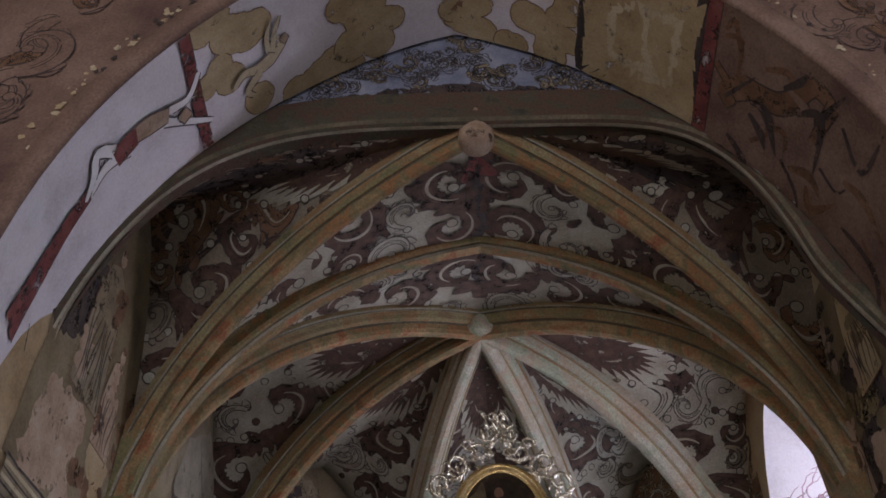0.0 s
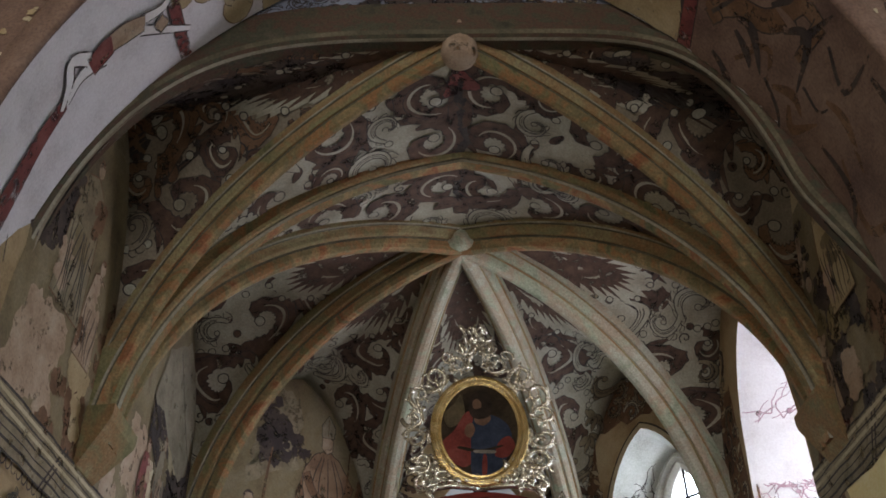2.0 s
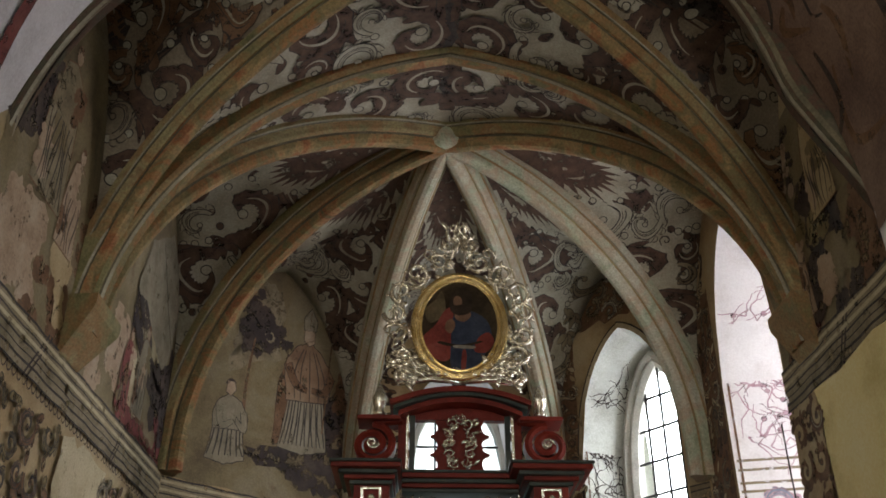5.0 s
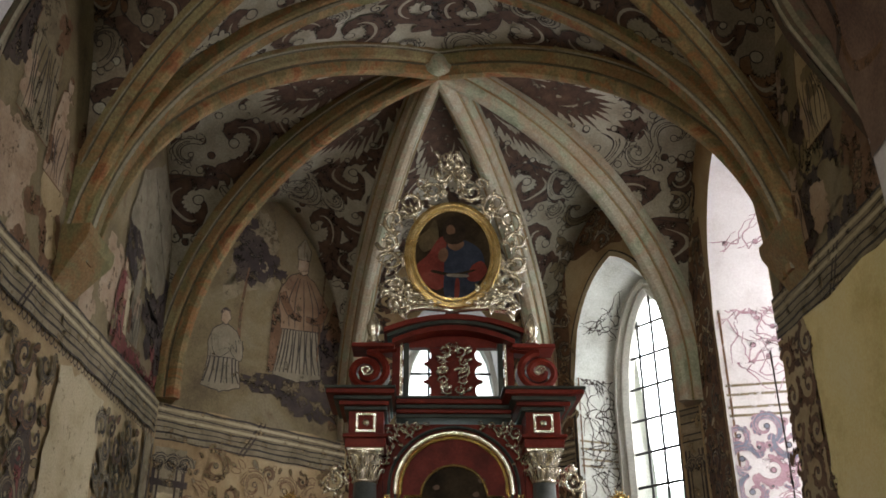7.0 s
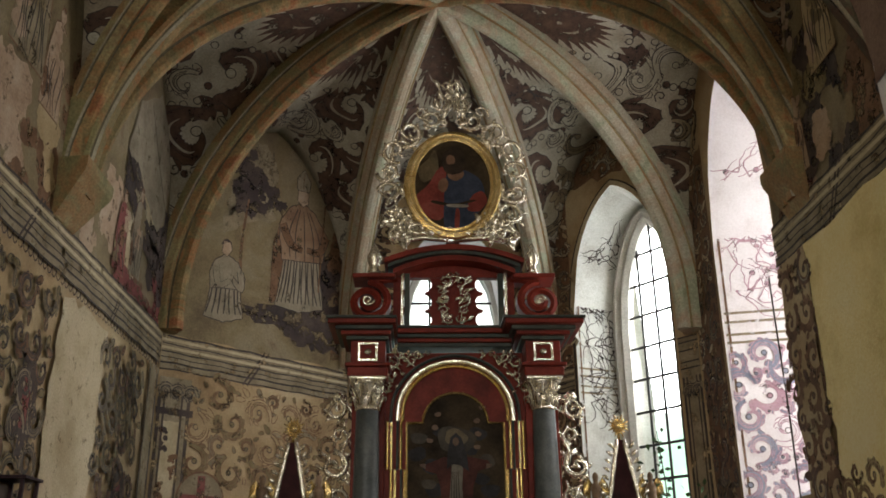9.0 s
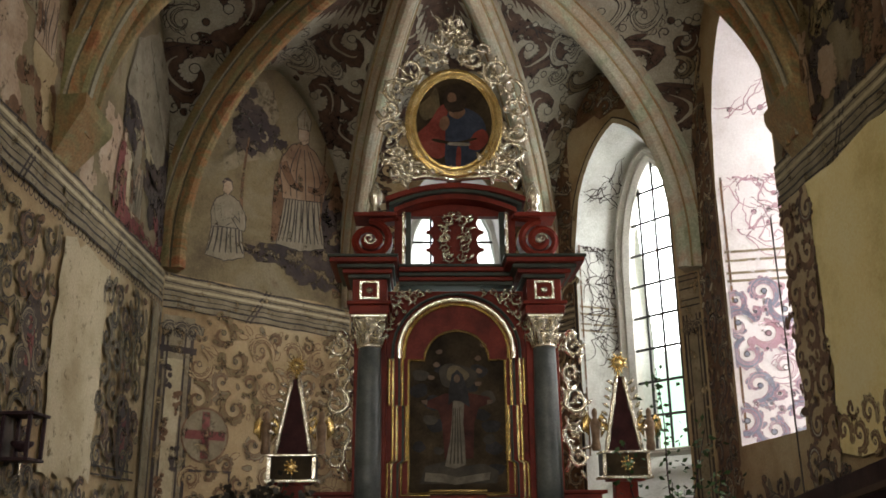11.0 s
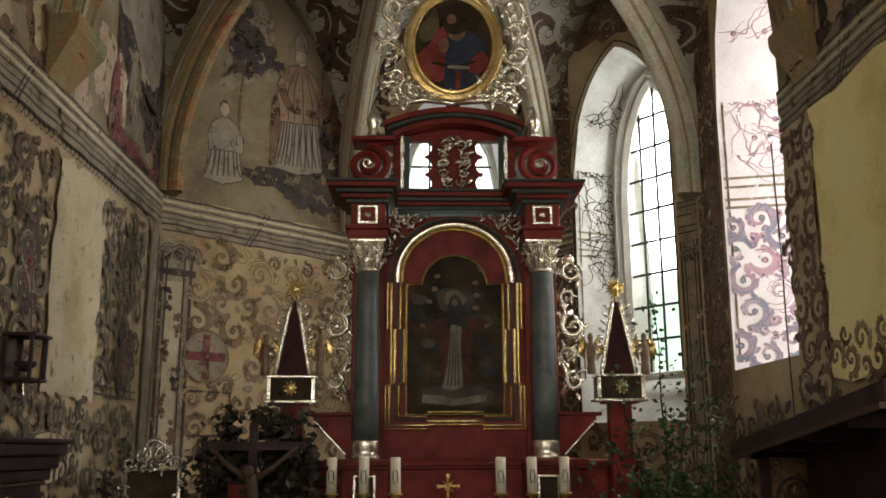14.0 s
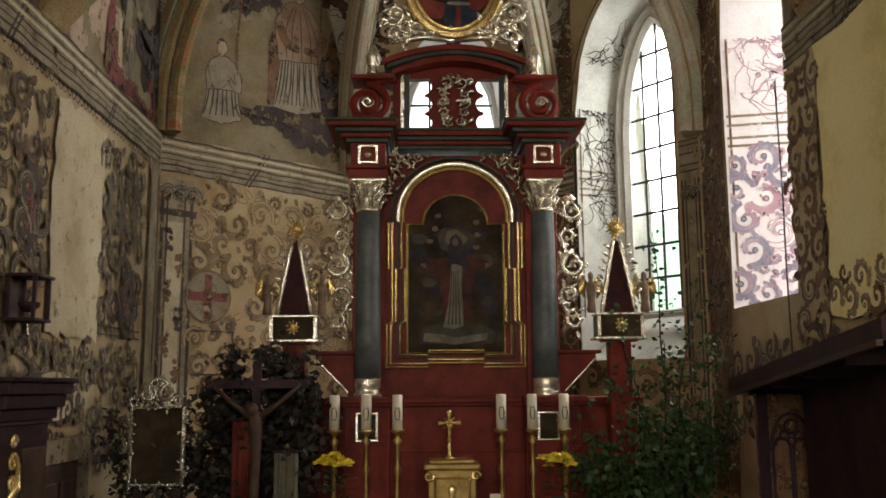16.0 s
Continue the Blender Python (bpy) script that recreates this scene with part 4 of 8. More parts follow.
for i, (key, boss, c0, c1, zw) in enumerate(CELLS):
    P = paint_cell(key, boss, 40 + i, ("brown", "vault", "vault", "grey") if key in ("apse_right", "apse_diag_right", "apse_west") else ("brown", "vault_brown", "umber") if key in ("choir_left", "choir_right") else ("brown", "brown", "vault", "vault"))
    P.base += 22
    if key == "choir_mid":
        # flower with two leaves and hanging fronds under the keystone, grapes towards the springers
        if P.at(0.001, 0.30, 0):
            P.blob([(0.13 * math.cos(a) * (1 + 0.25 * math.cos(3 * a)), 0.11 * math.sin(a) * (1 + 0.2 * math.cos(3 * a))) for a in [k * 0.35 for k in range(18)]], "oxide", 0.012)
        for sgn in (1, -1):
            P.at(sgn * 0.02, 0.45, 0)
            P.ribbon([(0.02 * sgn + 0.05 * sgn * t * t, -0.02 - 0.3 * t + 0.04 * t ** 6) for t in [k / 10 for k in range(11)]], [0.05 + 0.06 * math.sin(3 * k / 10) for k in range(11)], "brown", 0.01)
        for sgn in (1, -1):
            r2 = random.Random(3)
            for k in range(46):
                v = 0.62 + 0.22 * r2.random()
                if P.at(sgn * v, 0.25 + 0.5 * r2.random()):
                    P.ring(0.02 + 0.025 * r2.random(), "vault", 0.01)
    elif key == "apse_west":
        for sgn in (1, -1):
            if P.at(sgn * 0.015, 0.5, 0, sgn):
                for a in (0.4, -0.4, 2.0):
                    P.leaf(0, 0, a, 0.22, 0.12, "brown")
        if P.at(0.001, 0.5):
            P.ring(0.07, "brown")
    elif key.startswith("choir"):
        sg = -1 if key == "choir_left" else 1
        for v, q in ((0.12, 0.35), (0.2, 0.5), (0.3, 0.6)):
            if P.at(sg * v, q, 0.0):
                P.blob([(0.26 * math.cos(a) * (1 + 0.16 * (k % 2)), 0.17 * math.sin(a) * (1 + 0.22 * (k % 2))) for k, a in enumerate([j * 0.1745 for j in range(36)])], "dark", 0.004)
    # dark fringed leaf on the crest near the keystone, rings along its edge
    if key not in ("choir_mid", "apse_west"):
        P.base += 3
        side = {"apse_left": 0.10, "apse_diag_left": -0.06, "apse_end": 0.0, "apse_diag_right": 0.08, "apse_right": -0.12}.get(key, 0.0)
        P.fringe(side, 0.34, 0.24, 0.30, "vault", seed=i, jag=0.1)
        P.base += 2
        P.fringe(side, 0.30, 0.19, 0.25, "brown", seed=i)
        P.base += 2
        for j in range(10):
            a = j * 0.628
            if P.at(side + 0.25 * math.cos(a), min(0.95, max(0.03, 0.33 + 0.33 * math.sin(a)))):
                P.ring(0.027, "vault", 0.010)
    P.finish("painted_scrollwork", CELL[key], "brown and grey painted acanthus scrolls with black outlines")

# soffit of the chancel arch: clouds, poles and sprawling figures as plain shapes
P = Painter(soffit, (-0.999, 0.0), (0.999, 1.0), (0, 3.5, 3))
P.step = 0.00012


# ochre cloud banks with lobed edges, a pale ochre field, then the poles
for k, lobes in enumerate((((-0.69, 0.05), (-0.64, 0.2), (-0.58, 0.3), (-0.68, 0.45), (-0.62, 0.6), (-0.56, 0.86)), ((-0.47, 0.97), (-0.42, 0.92), (-0.37, 0.88), (-0.34, 0.95)), ((-0.34, 0.45), (-0.3, 0.62), (-0.25, 0.5), (-0.2, 0.7), (-0.24, 0.86), (-0.31, 0.75)),
                           ((0.0, 0.8), (0.04, 0.86), (0.07, 0.95), (0.05, 0.7)), ((0.18, 0.92), (0.22, 0.7), (0.27, 0.85), (0.31, 0.6), (0.34, 0.8), (0.30, 0.97)))):
    rnd = random.Random(80 + k)
    puffs = [(v + rnd.uniform(-0.02, 0.02), s + rnd.uniform(-0.05, 0.05), rnd.uniform(0.09, 0.15)) for v, s in lobes for _ in range(2)]
    for grow, m in ((0.008, "umber"), (0.0, "cloud")):
        for v, s, r in puffs:
            if P.at(v, s):
                P.blob([((r + grow) * math.cos(a * 0.524), (r + grow) * math.sin(a * 0.524)) for a in range(12)], m)
        P.base += 4
P.uvpatch([(0.355, 0.30), (0.5, 0.05), (0.655, 0.02), (0.655, 0.5), (0.66, 0.97), (0.52, 0.99), (0.36, 0.99)], "cloud", 0.015, 0.006, 5)
P.uvpatch([(0.40, 0.45), (0.5, 0.3), (0.62, 0.2), (0.63, 0.6), (0.6, 0.85), (0.45, 0.85)], "pale", 0.04, 0.0, 6)
# south flank laid over with dark brown
for k in range(11):
    v = 0.70 + 0.028 * k
    P.uvpatch([(v - 0.03, 0.0), (v + 0.035, 0.0), (v + 0.035, 0.5), (v + 0.03, 0.99), (v - 0.03, 0.99), (v - 0.03, 0.5)], "front", 0.02, 0.0, k)
P.base += 10
P.uvline([(-0.738, 0.02), (-0.719, 0.45), (-0.694, 0.98)], 0.085, "oxide", 0.008, "dark")
P.uvline([(0.664, 0.0), (0.666, 0.47), (0.671, 0.98)], 0.10, "oxide", 0.008, "dark")
P.uvline([(-0.912, 0.50), (-0.946, 0.53), (-0.974, 0.57), (-0.993, 0.56)], [0.09, 0.13, 0.17, 0.22], "oxide", 0.006, "dark")
P.base += 4
# plain bound forms on the poles: rounded limbs with dark outlines
for path, w, m in (([(-0.712, 0.33), (-0.736, 0.47), (-0.785, 0.44)], [0.035, 0.05, 0.07], "reveal"), ([(-0.684, 0.77), (-0.726, 0.67), (-0.781, 0.52)], [0.03, 0.045, 0.06], "reveal"),
                   ([(-0.846, 0.49), (-0.886, 0.44), (-0.911, 0.51)], [0.09, 0.075, 0.04], "reveal"), ([(-0.866, 0.42), (-0.896, 0.29), (-0.904, 0.41), (-0.918, 0.52)], [0.09, 0.07, 0.06, 0.03], "reveal"),
                   ([(-0.775, 0.48), (-0.81, 0.44), (-0.839, 0.42), (-0.87, 0.44)], [0.10, 0.14, 0.12, 0.13], "flesh"), ([(-0.835, 0.43), (-0.85, 0.43), (-0.872, 0.45)], [0.13, 0.15, 0.14], "oxide")):
    P.uvline(path, w, m, 0.011, "dark")
P.uvpatch([(-0.728, 0.60), (-0.741, 0.52), (-0.757, 0.56), (-0.745, 0.64)], "flesh", 0.004, 0.012, 3, omat="dark")
for path, w in (([(-0.684, 0.41), (-0.72, 0.5), (-0.751, 0.45)], [0.04, 0.06, 0.08]), ([(-0.719, 0.63), (-0.735, 0.55), (-0.76, 0.47)], [0.05, 0.06, 0.08]), ([(-0.74, 0.45), (-0.80, 0.42), (-0.83, 0.3)], [0.13, 0.15, 0.12]),
                ([(-0.83, 0.28), (-0.85, 0.14), (-0.879, 0.16)], [0.13, 0.11, 0.08]), ([(-0.879, 0.16), (-0.872, 0.32), (-0.864, 0.47)], [0.09, 0.07, 0.05])):
    P.uvline([(-v, s) for v, s in path], w, "umber", 0.011, "dark")
P.uvpatch([(0.70, 0.62), (0.715, 0.55), (0.735, 0.6), (0.72, 0.68)], "umber", 0.004, 0.012, 4, omat="dark")
# faded brush lines on the dark brown flank
rnd = random.Random(52)
for k in range(26):
    v, s = rnd.uniform(0.69, 0.95), rnd.uniform(0.1, 0.9)
    P.uvline([(v, s), (v + rnd.uniform(0.01, 0.04), s + rnd.uniform(-0.15, 0.15)), (v + rnd.uniform(0.03, 0.06), s + rnd.uniform(-0.3, 0.3))], [0.03, rnd.uniform(0.02, 0.09), 0.01], rnd.choice(("umber", "dark", "front", "umber")))
P.base += 30
# small winged form in line
for path, w in (([(-0.51, 0.47), (-0.545, 0.57), (-0.58, 0.6)], [0.06, 0.10, 0.09]), ([(-0.575, 0.6), (-0.61, 0.57), (-0.634, 0.64)], [0.08, 0.06, 0.035]), ([(-0.57, 0.63), (-0.6, 0.72), (-0.585, 0.79)], [0.07, 0.05, 0.03]),
                ([(-0.53, 0.52), (-0.55, 0.47), (-0.525, 0.42)], [0.04, 0.035, 0.03]), ([(-0.54, 0.5), (-0.535, 0.38), (-0.522, 0.27)], [0.05, 0.04, 0.012]), ([(-0.55, 0.5), (-0.555, 0.37), (-0.545, 0.28)], [0.045, 0.035, 0.01])):
    P.uvline(path, w, "pale", 0.008, "dark")
P.uvpatch([(-0.498, 0.47), (-0.508, 0.42), (-0.522, 0.46), (-0.51, 0.5)], "flesh", 0.003, 0.008, 7, omat="dark")
# twiggy strokes low on the jamb
for k in range(9):
    P.uvline([(-0.985 - 0.001 * k, 0.75 + 0.02 * k), (-0.99, 0.85), (-0.993, 0.96)], 0.012, "line")
P.finish("painted_calvary", arch_wall, "pale soffit painting with ochre clouds and red poles")

# nave face of the arch wall: browned remains of figures, flaked to bare plaster near the edge
P2f = Painter(lambda x, z: Vector((x, YS0, z)), (-5, 3), (5, 8.8), (0, 0, 5))
rnd = random.Random(77)
for k in range(110):
    sx = rnd.choice((-1, 1))
    x, z = sx * rnd.uniform(1.6, 3.2), rnd.uniform(5.2, 8.2)
    if ((x / 2.5) ** 2 + ((z - 4.3) / 3.5) ** 2) < 1.12:
        continue
    if P2f.at(x, z, rnd.uniform(0, 6)):
        P2f.base += 1
        w = rnd.uniform(0.1, 0.35)
        P2f.scroll(w * 0.8, rnd.choice(("front", "umber", "front")), rnd.uniform(0.6, 1.0), line="dark", rnd=rnd, thick=1.6)
for k in range(200):
    v = rnd.uniform(-0.95, 0.95)
    p = soffit(v, 0)
    c = Vector((0, 0, 4.6))
    d = Vector((p.x, 0, p.z - 4.6)).normalized()
    q = p + d * rnd.gauss(0.2, 0.03)
    if P2f.at(q.x, q.z, rnd.uniform(0, 6)):
        P2f.base += 1
        w = rnd.uniform(0.006, 0.028)
        P2f.blob([(w * math.cos(a) * rnd.uniform(0.5, 1.3), w * math.sin(a) * rnd.uniform(0.4, 1.2)) for a in [j * 0.6283 for j in range(10)]], rnd.choice(("pale", "cloud", "line")))
P2f.finish("painted_remains", arch_wall, "browned remains of wall painting with flaked spots")

# strip over the choir arch
P = Painter(lunette, (-0.9, 0.02), (0.9, 0.98), (0, 0, 4))
rnd = random.Random(4)
for k in range(40):
    u = rnd.uniform(-0.7, 0.7)
    P.uvpatch([(u - 0.1, 0.02), (u + 0.1, 0.02), (u + 0.06, 0.2), (u - 0.06, 0.24)], "dark" if abs(u) < 0.45 else "umber", 0.02, 0.0, k)
P.base += 4
for k in range(70):
    if P.at(rnd.uniform(-0.6, 0.6), rnd.uniform(0.25, 0.9), rnd.uniform(0, 6)):
        P.scroll(rnd.uniform(0.06, 0.11), rnd.choice(("blue", "blue", "grey")), 1.1, thick=0.8)
P.finish("painted_scrollwork", bpy.data.objects["wall_lunette"], "blue-grey scrolls with black outlines")


# ---- walls ----
def rect(P, u0, u1, v0, v1, mat, wob=0.0, seed=1, n=10):
    """A patch of paint with an uneven edge, in wall metres."""
    if P.at((u0 + u1) / 2, (v0 + v1) / 2) is None:
        return
    rnd = random.Random(seed)
    w, h = (u1 - u0) / 2, (v1 - v0) / 2
    pts = []
    for k in range(4 * n):
        t = (k % n) / n * 2 - 1
        x, y = ((t, -1), (1, t), (-t, 1), (-1, -t))[k // n]
        pts.append((x * w + rnd.uniform(-wob, wob), y * h + rnd.uniform(-wob, wob)))
    P.base += 2
    # wall metres: first axis may run against the painter's x
    u, v, nn, (ia, ib, ic, idd), *_ = P.o
    sx = 1 if ia > 0 else -1
    sy = 1 if idd > 0 else -1
    P.blob([(x * sx, y * sy) for x, y in pts], mat)


def poly(P, u, v, pts, mat, outline=0.0, omat="line"):
    """A closed patch from wall coordinates relative to (u, v)."""
    if P.at(u, v) is None:
        return
    P.base += 3
    ia, idd = P.o[3][0], P.o[3][3]
    sx, sy = (1 if ia > 0 else -1), (1 if idd > 0 else -1)
    P.blob([(x * sx, y * sy) for x, y in pts], mat, outline, omat)


def stroke(P, u, v, pts, w, mat, outline=0.0):
    if P.at(u, v) is None:
        return
    P.base += 2
    sx, sy = (1 if P.o[3][0] > 0 else -1), (1 if P.o[3][3] > 0 else -1)
    P.ribbon([(x * sx, y * sy) for x, y in pts], w, mat, outline)


def moulding(P, u0, u1, z0=4.07, z1=4.38, loops=False):
    """Painted cornice: a pale band ruled with dark lines, crossed by bindings."""
    rect(P, u0, u1, z0, z1, "grey", 0.004)
    for z, w in ((z1, 0.018), (z1 - 0.075, 0.011), (z1 - 0.15, 0.014), (z1 - 0.2, 0.009), (z1 - 0.25, 0.018), (z0, 0.014)):
        n = max(4, int((u1 - u0) / 0.15))
        stroke(P, u0, z, [((u1 - u0) * k / n, 0.006 * math.sin(k * 2.1 + z * 9)) for k in range(n + 1)], w, "line")
    k = 0.9
    while u0 + k < u1 - 0.2:
        for d in (0, 0.05):
            stroke(P, u0 + k + d, z0 - 0.02, [(0.03 * j, 0.045 * j) for j in range(9)], 0.02, "dark")
        k += 1.7
    for z in (z1 - 0.037, z1 - 0.112):
        rect(P, u0, u1, z - 0.012, z + 0.012, "pale", 0.002)
    if loops:
        for j in range(int((u1 - u0) / 0.075)):
            stroke(P, u0 + 0.075 * j, z0 - 0.01, [(0.037 - 0.034 * math.cos(a), -0.055 * math.sin(a)) for a in [0.35 * q for q in range(10)]], 0.011, "dark")


def fill_scrolls(P, u0, u1, z0, z1, sizes, seed, fills, line="line", skip=None):
    for u, v, r in pack(P.surf, (u0, z0), (u1, z1), sizes, seed, margin=0.6, skip=skip):
        r2 = random.Random(int(u * 1000 + v * 77))
        if P.at(u, v, r2.uniform(0, 6.28), r2.choice((1, -1))) is None:
            continue
        f = r2.choice(fills)
        if r >= 0.07:
            P.scroll(r * 1.02, f, r2.uniform(1.0, 1.4), line=line, rnd=r2, thick=0.75)
        else:
            P.leaf(-r, 0, 0.2, r * 2.2, r, f, line)


def robe(P, u, z, h, fill, dark="line", folds=5):
    """A robed standing form as a plain painted shape."""
    w = h * 0.2
    poly(P, u, z + h * 0.42, [(-w, -0.42 * h), (w, -0.42 * h), (w * 0.8, 0.1 * h), (w * 0.55, 0.36 * h), (0, 0.42 * h), (-w * 0.55, 0.36 * h), (-w * 0.85, 0.1 * h)], fill, 0.012, "umber")
    for k in range(3):
        bush(P, u + w * (-0.6 + 0.6 * k), z + h * (0.2 + 0.22 * k), w * 0.45, h * 0.16, ("flesh", "scene", "umber")[(k + int(h * 10)) % 3], int(h * 100) + k)
    for k in range(folds):
        x = w * (-0.75 + 1.5 * k / (folds - 1))
        stroke(P, u + x, z, [(0.025 * math.sin(j * 0.7 + k) + 0.004 * j * (1 if x < 0 else -1), 0.01 * h + 0.065 * h * j) for j in range(8)], [0.005 + 0.009 * math.sin(0.4 * j) for j in range(8)], dark)
    hs = min(1.0, 0.95 / h)
    poly(P, u, z + h * 0.9, [(0.055 * h * hs * math.cos(a * 0.5236), 0.075 * h * hs * math.sin(a * 0.5236)) for a in range(12)], "flesh", 0.006, "umber")
    bush(P, u, z + h * 0.9 + 0.06 * h * hs, 0.05 * h * hs, 0.03 * h * hs, "umber", int(h * 50))


def bush(P, u, z, w, h, mat, seed):
    rnd = random.Random(seed)
    for k in range(16):
        x, y = rnd.uniform(-w, w) * 0.7, rnd.uniform(-h, h) * 0.7
        if P.at(u + x, z + y, rnd.uniform(0, 6)):
            P.base += 1
            r = rnd.uniform(0.25, 0.45) * min(w, h) * 1.2
            P.blob([(r * math.cos(a * 0.35) * rnd.uniform(0.75, 1.2), r * math.sin(a * 0.35) * rnd.uniform(0.75, 1.2)) for a in range(18)], mat)


IN = (XC, 6, 3)
# north wall: s runs east from the chancel arch
P = Painter(s_left, (0.0, 0.02), (YL - YS0 - 0.31, 7.2), IN)
sy = lambda y: y - YS0 - 0.3
rect(P, sy(4.1), sy(8.1), 4.4, 7.0, "scene", 0.03)
for k, (y, z, w, h, m) in enumerate(((4.6, 4.75, 0.35, 0.4, "flesh"), (5.1, 4.62, 0.35, 0.25, "umber"), (5.45, 5.3, 0.1, 0.5, "umber"), (4.3, 5.6, 0.4, 0.4, "dark"), (4.75, 5.45, 0.2, 0.35, "dark"), (7.7, 5.0, 0.28, 0.35, "dark"),
                                      (7.0, 4.55, 0.6, 0.14, "umber"), (7.3, 5.25, 0.35, 0.3, "pale"), (6.5, 4.9, 0.25, 0.35, "flesh"), (7.0, 4.8, 0.2, 0.3, "pale"), (6.1, 4.55, 0.2, 0.15, "flesh"), (7.9, 4.6, 0.2, 0.2, "oxide"), (5.2, 4.95, 0.22, 0.5, "cloud"))):
    bush(P, sy(y), z, w, h, m, k)
robe(P, sy(4.75), 5.15, 1.25, "grey", folds=9)
robe(P, sy(5.15), 5.0, 0.8, "flesh", folds=5)
P.uvpatch([(3.3, 5.5), (4.3, 5.2), (4.6, 6.0), (4.0, 6.4), (3.4, 6.1)], "ecru", 0.05, 0.0, 21)
P.uvpatch([(3.25, 5.5), (3.5, 5.55), (4.2, 5.0), (4.6, 4.95), (4.6, 4.7), (3.9, 4.9), (3.3, 5.2)], "dark", 0.04, 0.0, 22)
P.uvpatch([(4.42, 4.55), (4.62, 4.6), (4.56, 5.45), (4.47, 5.5), (4.40, 5.2)], "dark", 0.02, 0.0, 23)
P.uvline([(3.75, 6.2), (4.15, 5.75), (4.45, 5.45)], 0.016, "line")
P.uvpatch([(3.2, 4.5), (3.5, 4.6), (4.2, 4.52), (4.5, 4.46), (4.0, 4.44), (3.3, 4.42)], "oxide", 0.02, 0.0, 24)
robe(P, sy(7.15), 4.6, 0.8, "ecru", folds=6)
robe(P, sy(6.75), 4.5, 0.7, "oxide", folds=3)
moulding(P, 0.72, sy(8.13), 4.11, 4.42, True)
fill_scrolls(P, sy(5.05), sy(5.72), 2.35, 4.0, [(0.13, 20), (0.09, 40), (0.05, 80)], 5, ("olive", "umber", "grey"))
fill_scrolls(P, sy(3.5), sy(5.0), 2.0, 4.0, [(0.15, 20), (0.10, 40), (0.05, 60)], 6, ("olive", "umber"))
fill_scrolls(P, sy(6.72), sy(7.75), 2.5, 4.0, [(0.13, 26), (0.09, 50), (0.05, 90)], 7, ("umber", "olive", "grey"))
rect(P, sy(5.78), sy(6.68), 2.45, 4.0, "pale", 0.035, 3)
fill_scrolls(P, sy(5.0), sy(7.7), 1.5, 2.42, [(0.13, 20), (0.08, 40), (0.05, 90)], 8, ("umber", "grey", "olive"))
poly(P, sy(5.98), 2.05, [(0.42 * math.cos(a * 0.4), 0.16 * math.sin(a * 0.4)) for a in range(16)], "pale", 0.01)
for y, z in ((5.45, 3.2), (7.35, 2.8)):
    poly(P, sy(y), z, [(0.16 * math.cos(a * 0.4), 0.32 * math.sin(a * 0.4)) for a in range(16)], "dark")
    poly(P, sy(y), z, [(0.05, -0.15), (0.05, 0.15), (-0.05, 0.15), (-0.05, -0.15)], "oxide")
for dz in (0, 0.06):
    stroke(P, sy(6.7), 2.5 + dz, [(k * 0.1, 0) for k in range(11)], 0.014, "line")
rect(P, sy(7.85), sy(8.12), 1.2, 4.05, "grey", 0.006)
stroke(P, sy(7.86), 1.2, [(0, k * 0.28) for k in range(11)], 0.03, "dark")
stroke(P, sy(8.09), 1.2, [(0, k * 0.28) for k in range(11)], 0.04, "dark")
P.finish("painted_wall_scene", wall_left, "faded frescoes, ruled cornice and scroll panels")

# north-east wall
P = Painter(s_dl, (0.01, 0.02), (L_d - 0.01, 7.3), IN)
rect(P, 0.05, 2.25, 4.4, 7.0, "scene", 0.02)
# browner verge with scrolls towards the altar
P.uvpatch([(1.98, 4.5), (2.26, 4.5), (2.26, 6.9), (1.95, 6.9), (2.05, 6.2), (2.1, 5.4)], "umber", 0.03, 0.0, 2)
fill_scrolls(P, 2.02, 2.26, 5.1, 6.9, [(0.09, 14), (0.06, 30)], 44, ("brown", "grey"), "line")
# pale sky, ground and a dark hollow
P.uvpatch([(0.35, 5.0), (1.9, 5.2), (1.95, 6.1), (1.5, 6.8), (0.95, 6.8), (0.55, 6.0)], "scene", 0.06, 0.0, 3)
P.uvpatch([(0.6, 5.6), (1.2, 5.9), (1.15, 6.6), (0.9, 6.75), (0.62, 6.1)], "grey", 0.06, 0.0, 4)
P.uvpatch([(0.05, 4.43), (1.2, 4.43), (1.7, 4.43), (1.5, 4.6), (0.8, 4.66), (0.1, 4.62)], "scene", 0.02, 0.0, 8)
P.uvpatch([(0.78, 4.82), (1.1, 4.92), (1.9, 5.03), (2.26, 5.2), (2.26, 4.62), (1.85, 4.55), (1.5, 4.58), (1.3, 4.7), (1.0, 4.72)], "dark", 0.03, 0.0, 9)
for k in range(10):
    bush(P, 1.75 + 0.05 * k, 5.1 + 0.09 * k, 0.16, 0.16, "dark" if k < 6 else "umber", 300 + k)
# tree of dark leaf clumps
rnd = random.Random(61)
for k in range(70):
    t = rnd.random()
    u, z = 0.66 + 0.5 * t * rnd.random(), 5.85 + 0.75 * rnd.random() * (1 - 0.55 * t)
    u += 0.16 * rnd.random()
    if P.at(u, z, rnd.uniform(0, 6)):
        P.base += 1
        r = rnd.uniform(0.035, 0.085)
        P.blob([(r * math.cos(a * 0.4) * rnd.uniform(0.6, 1.3), r * math.sin(a * 0.4) * rnd.uniform(0.6, 1.3)) for a in range(16)], "dark")
P.uvline([(0.80, 5.0), (0.79, 5.5), (0.84, 6.0)], [0.05, 0.035, 0.02], "umber")


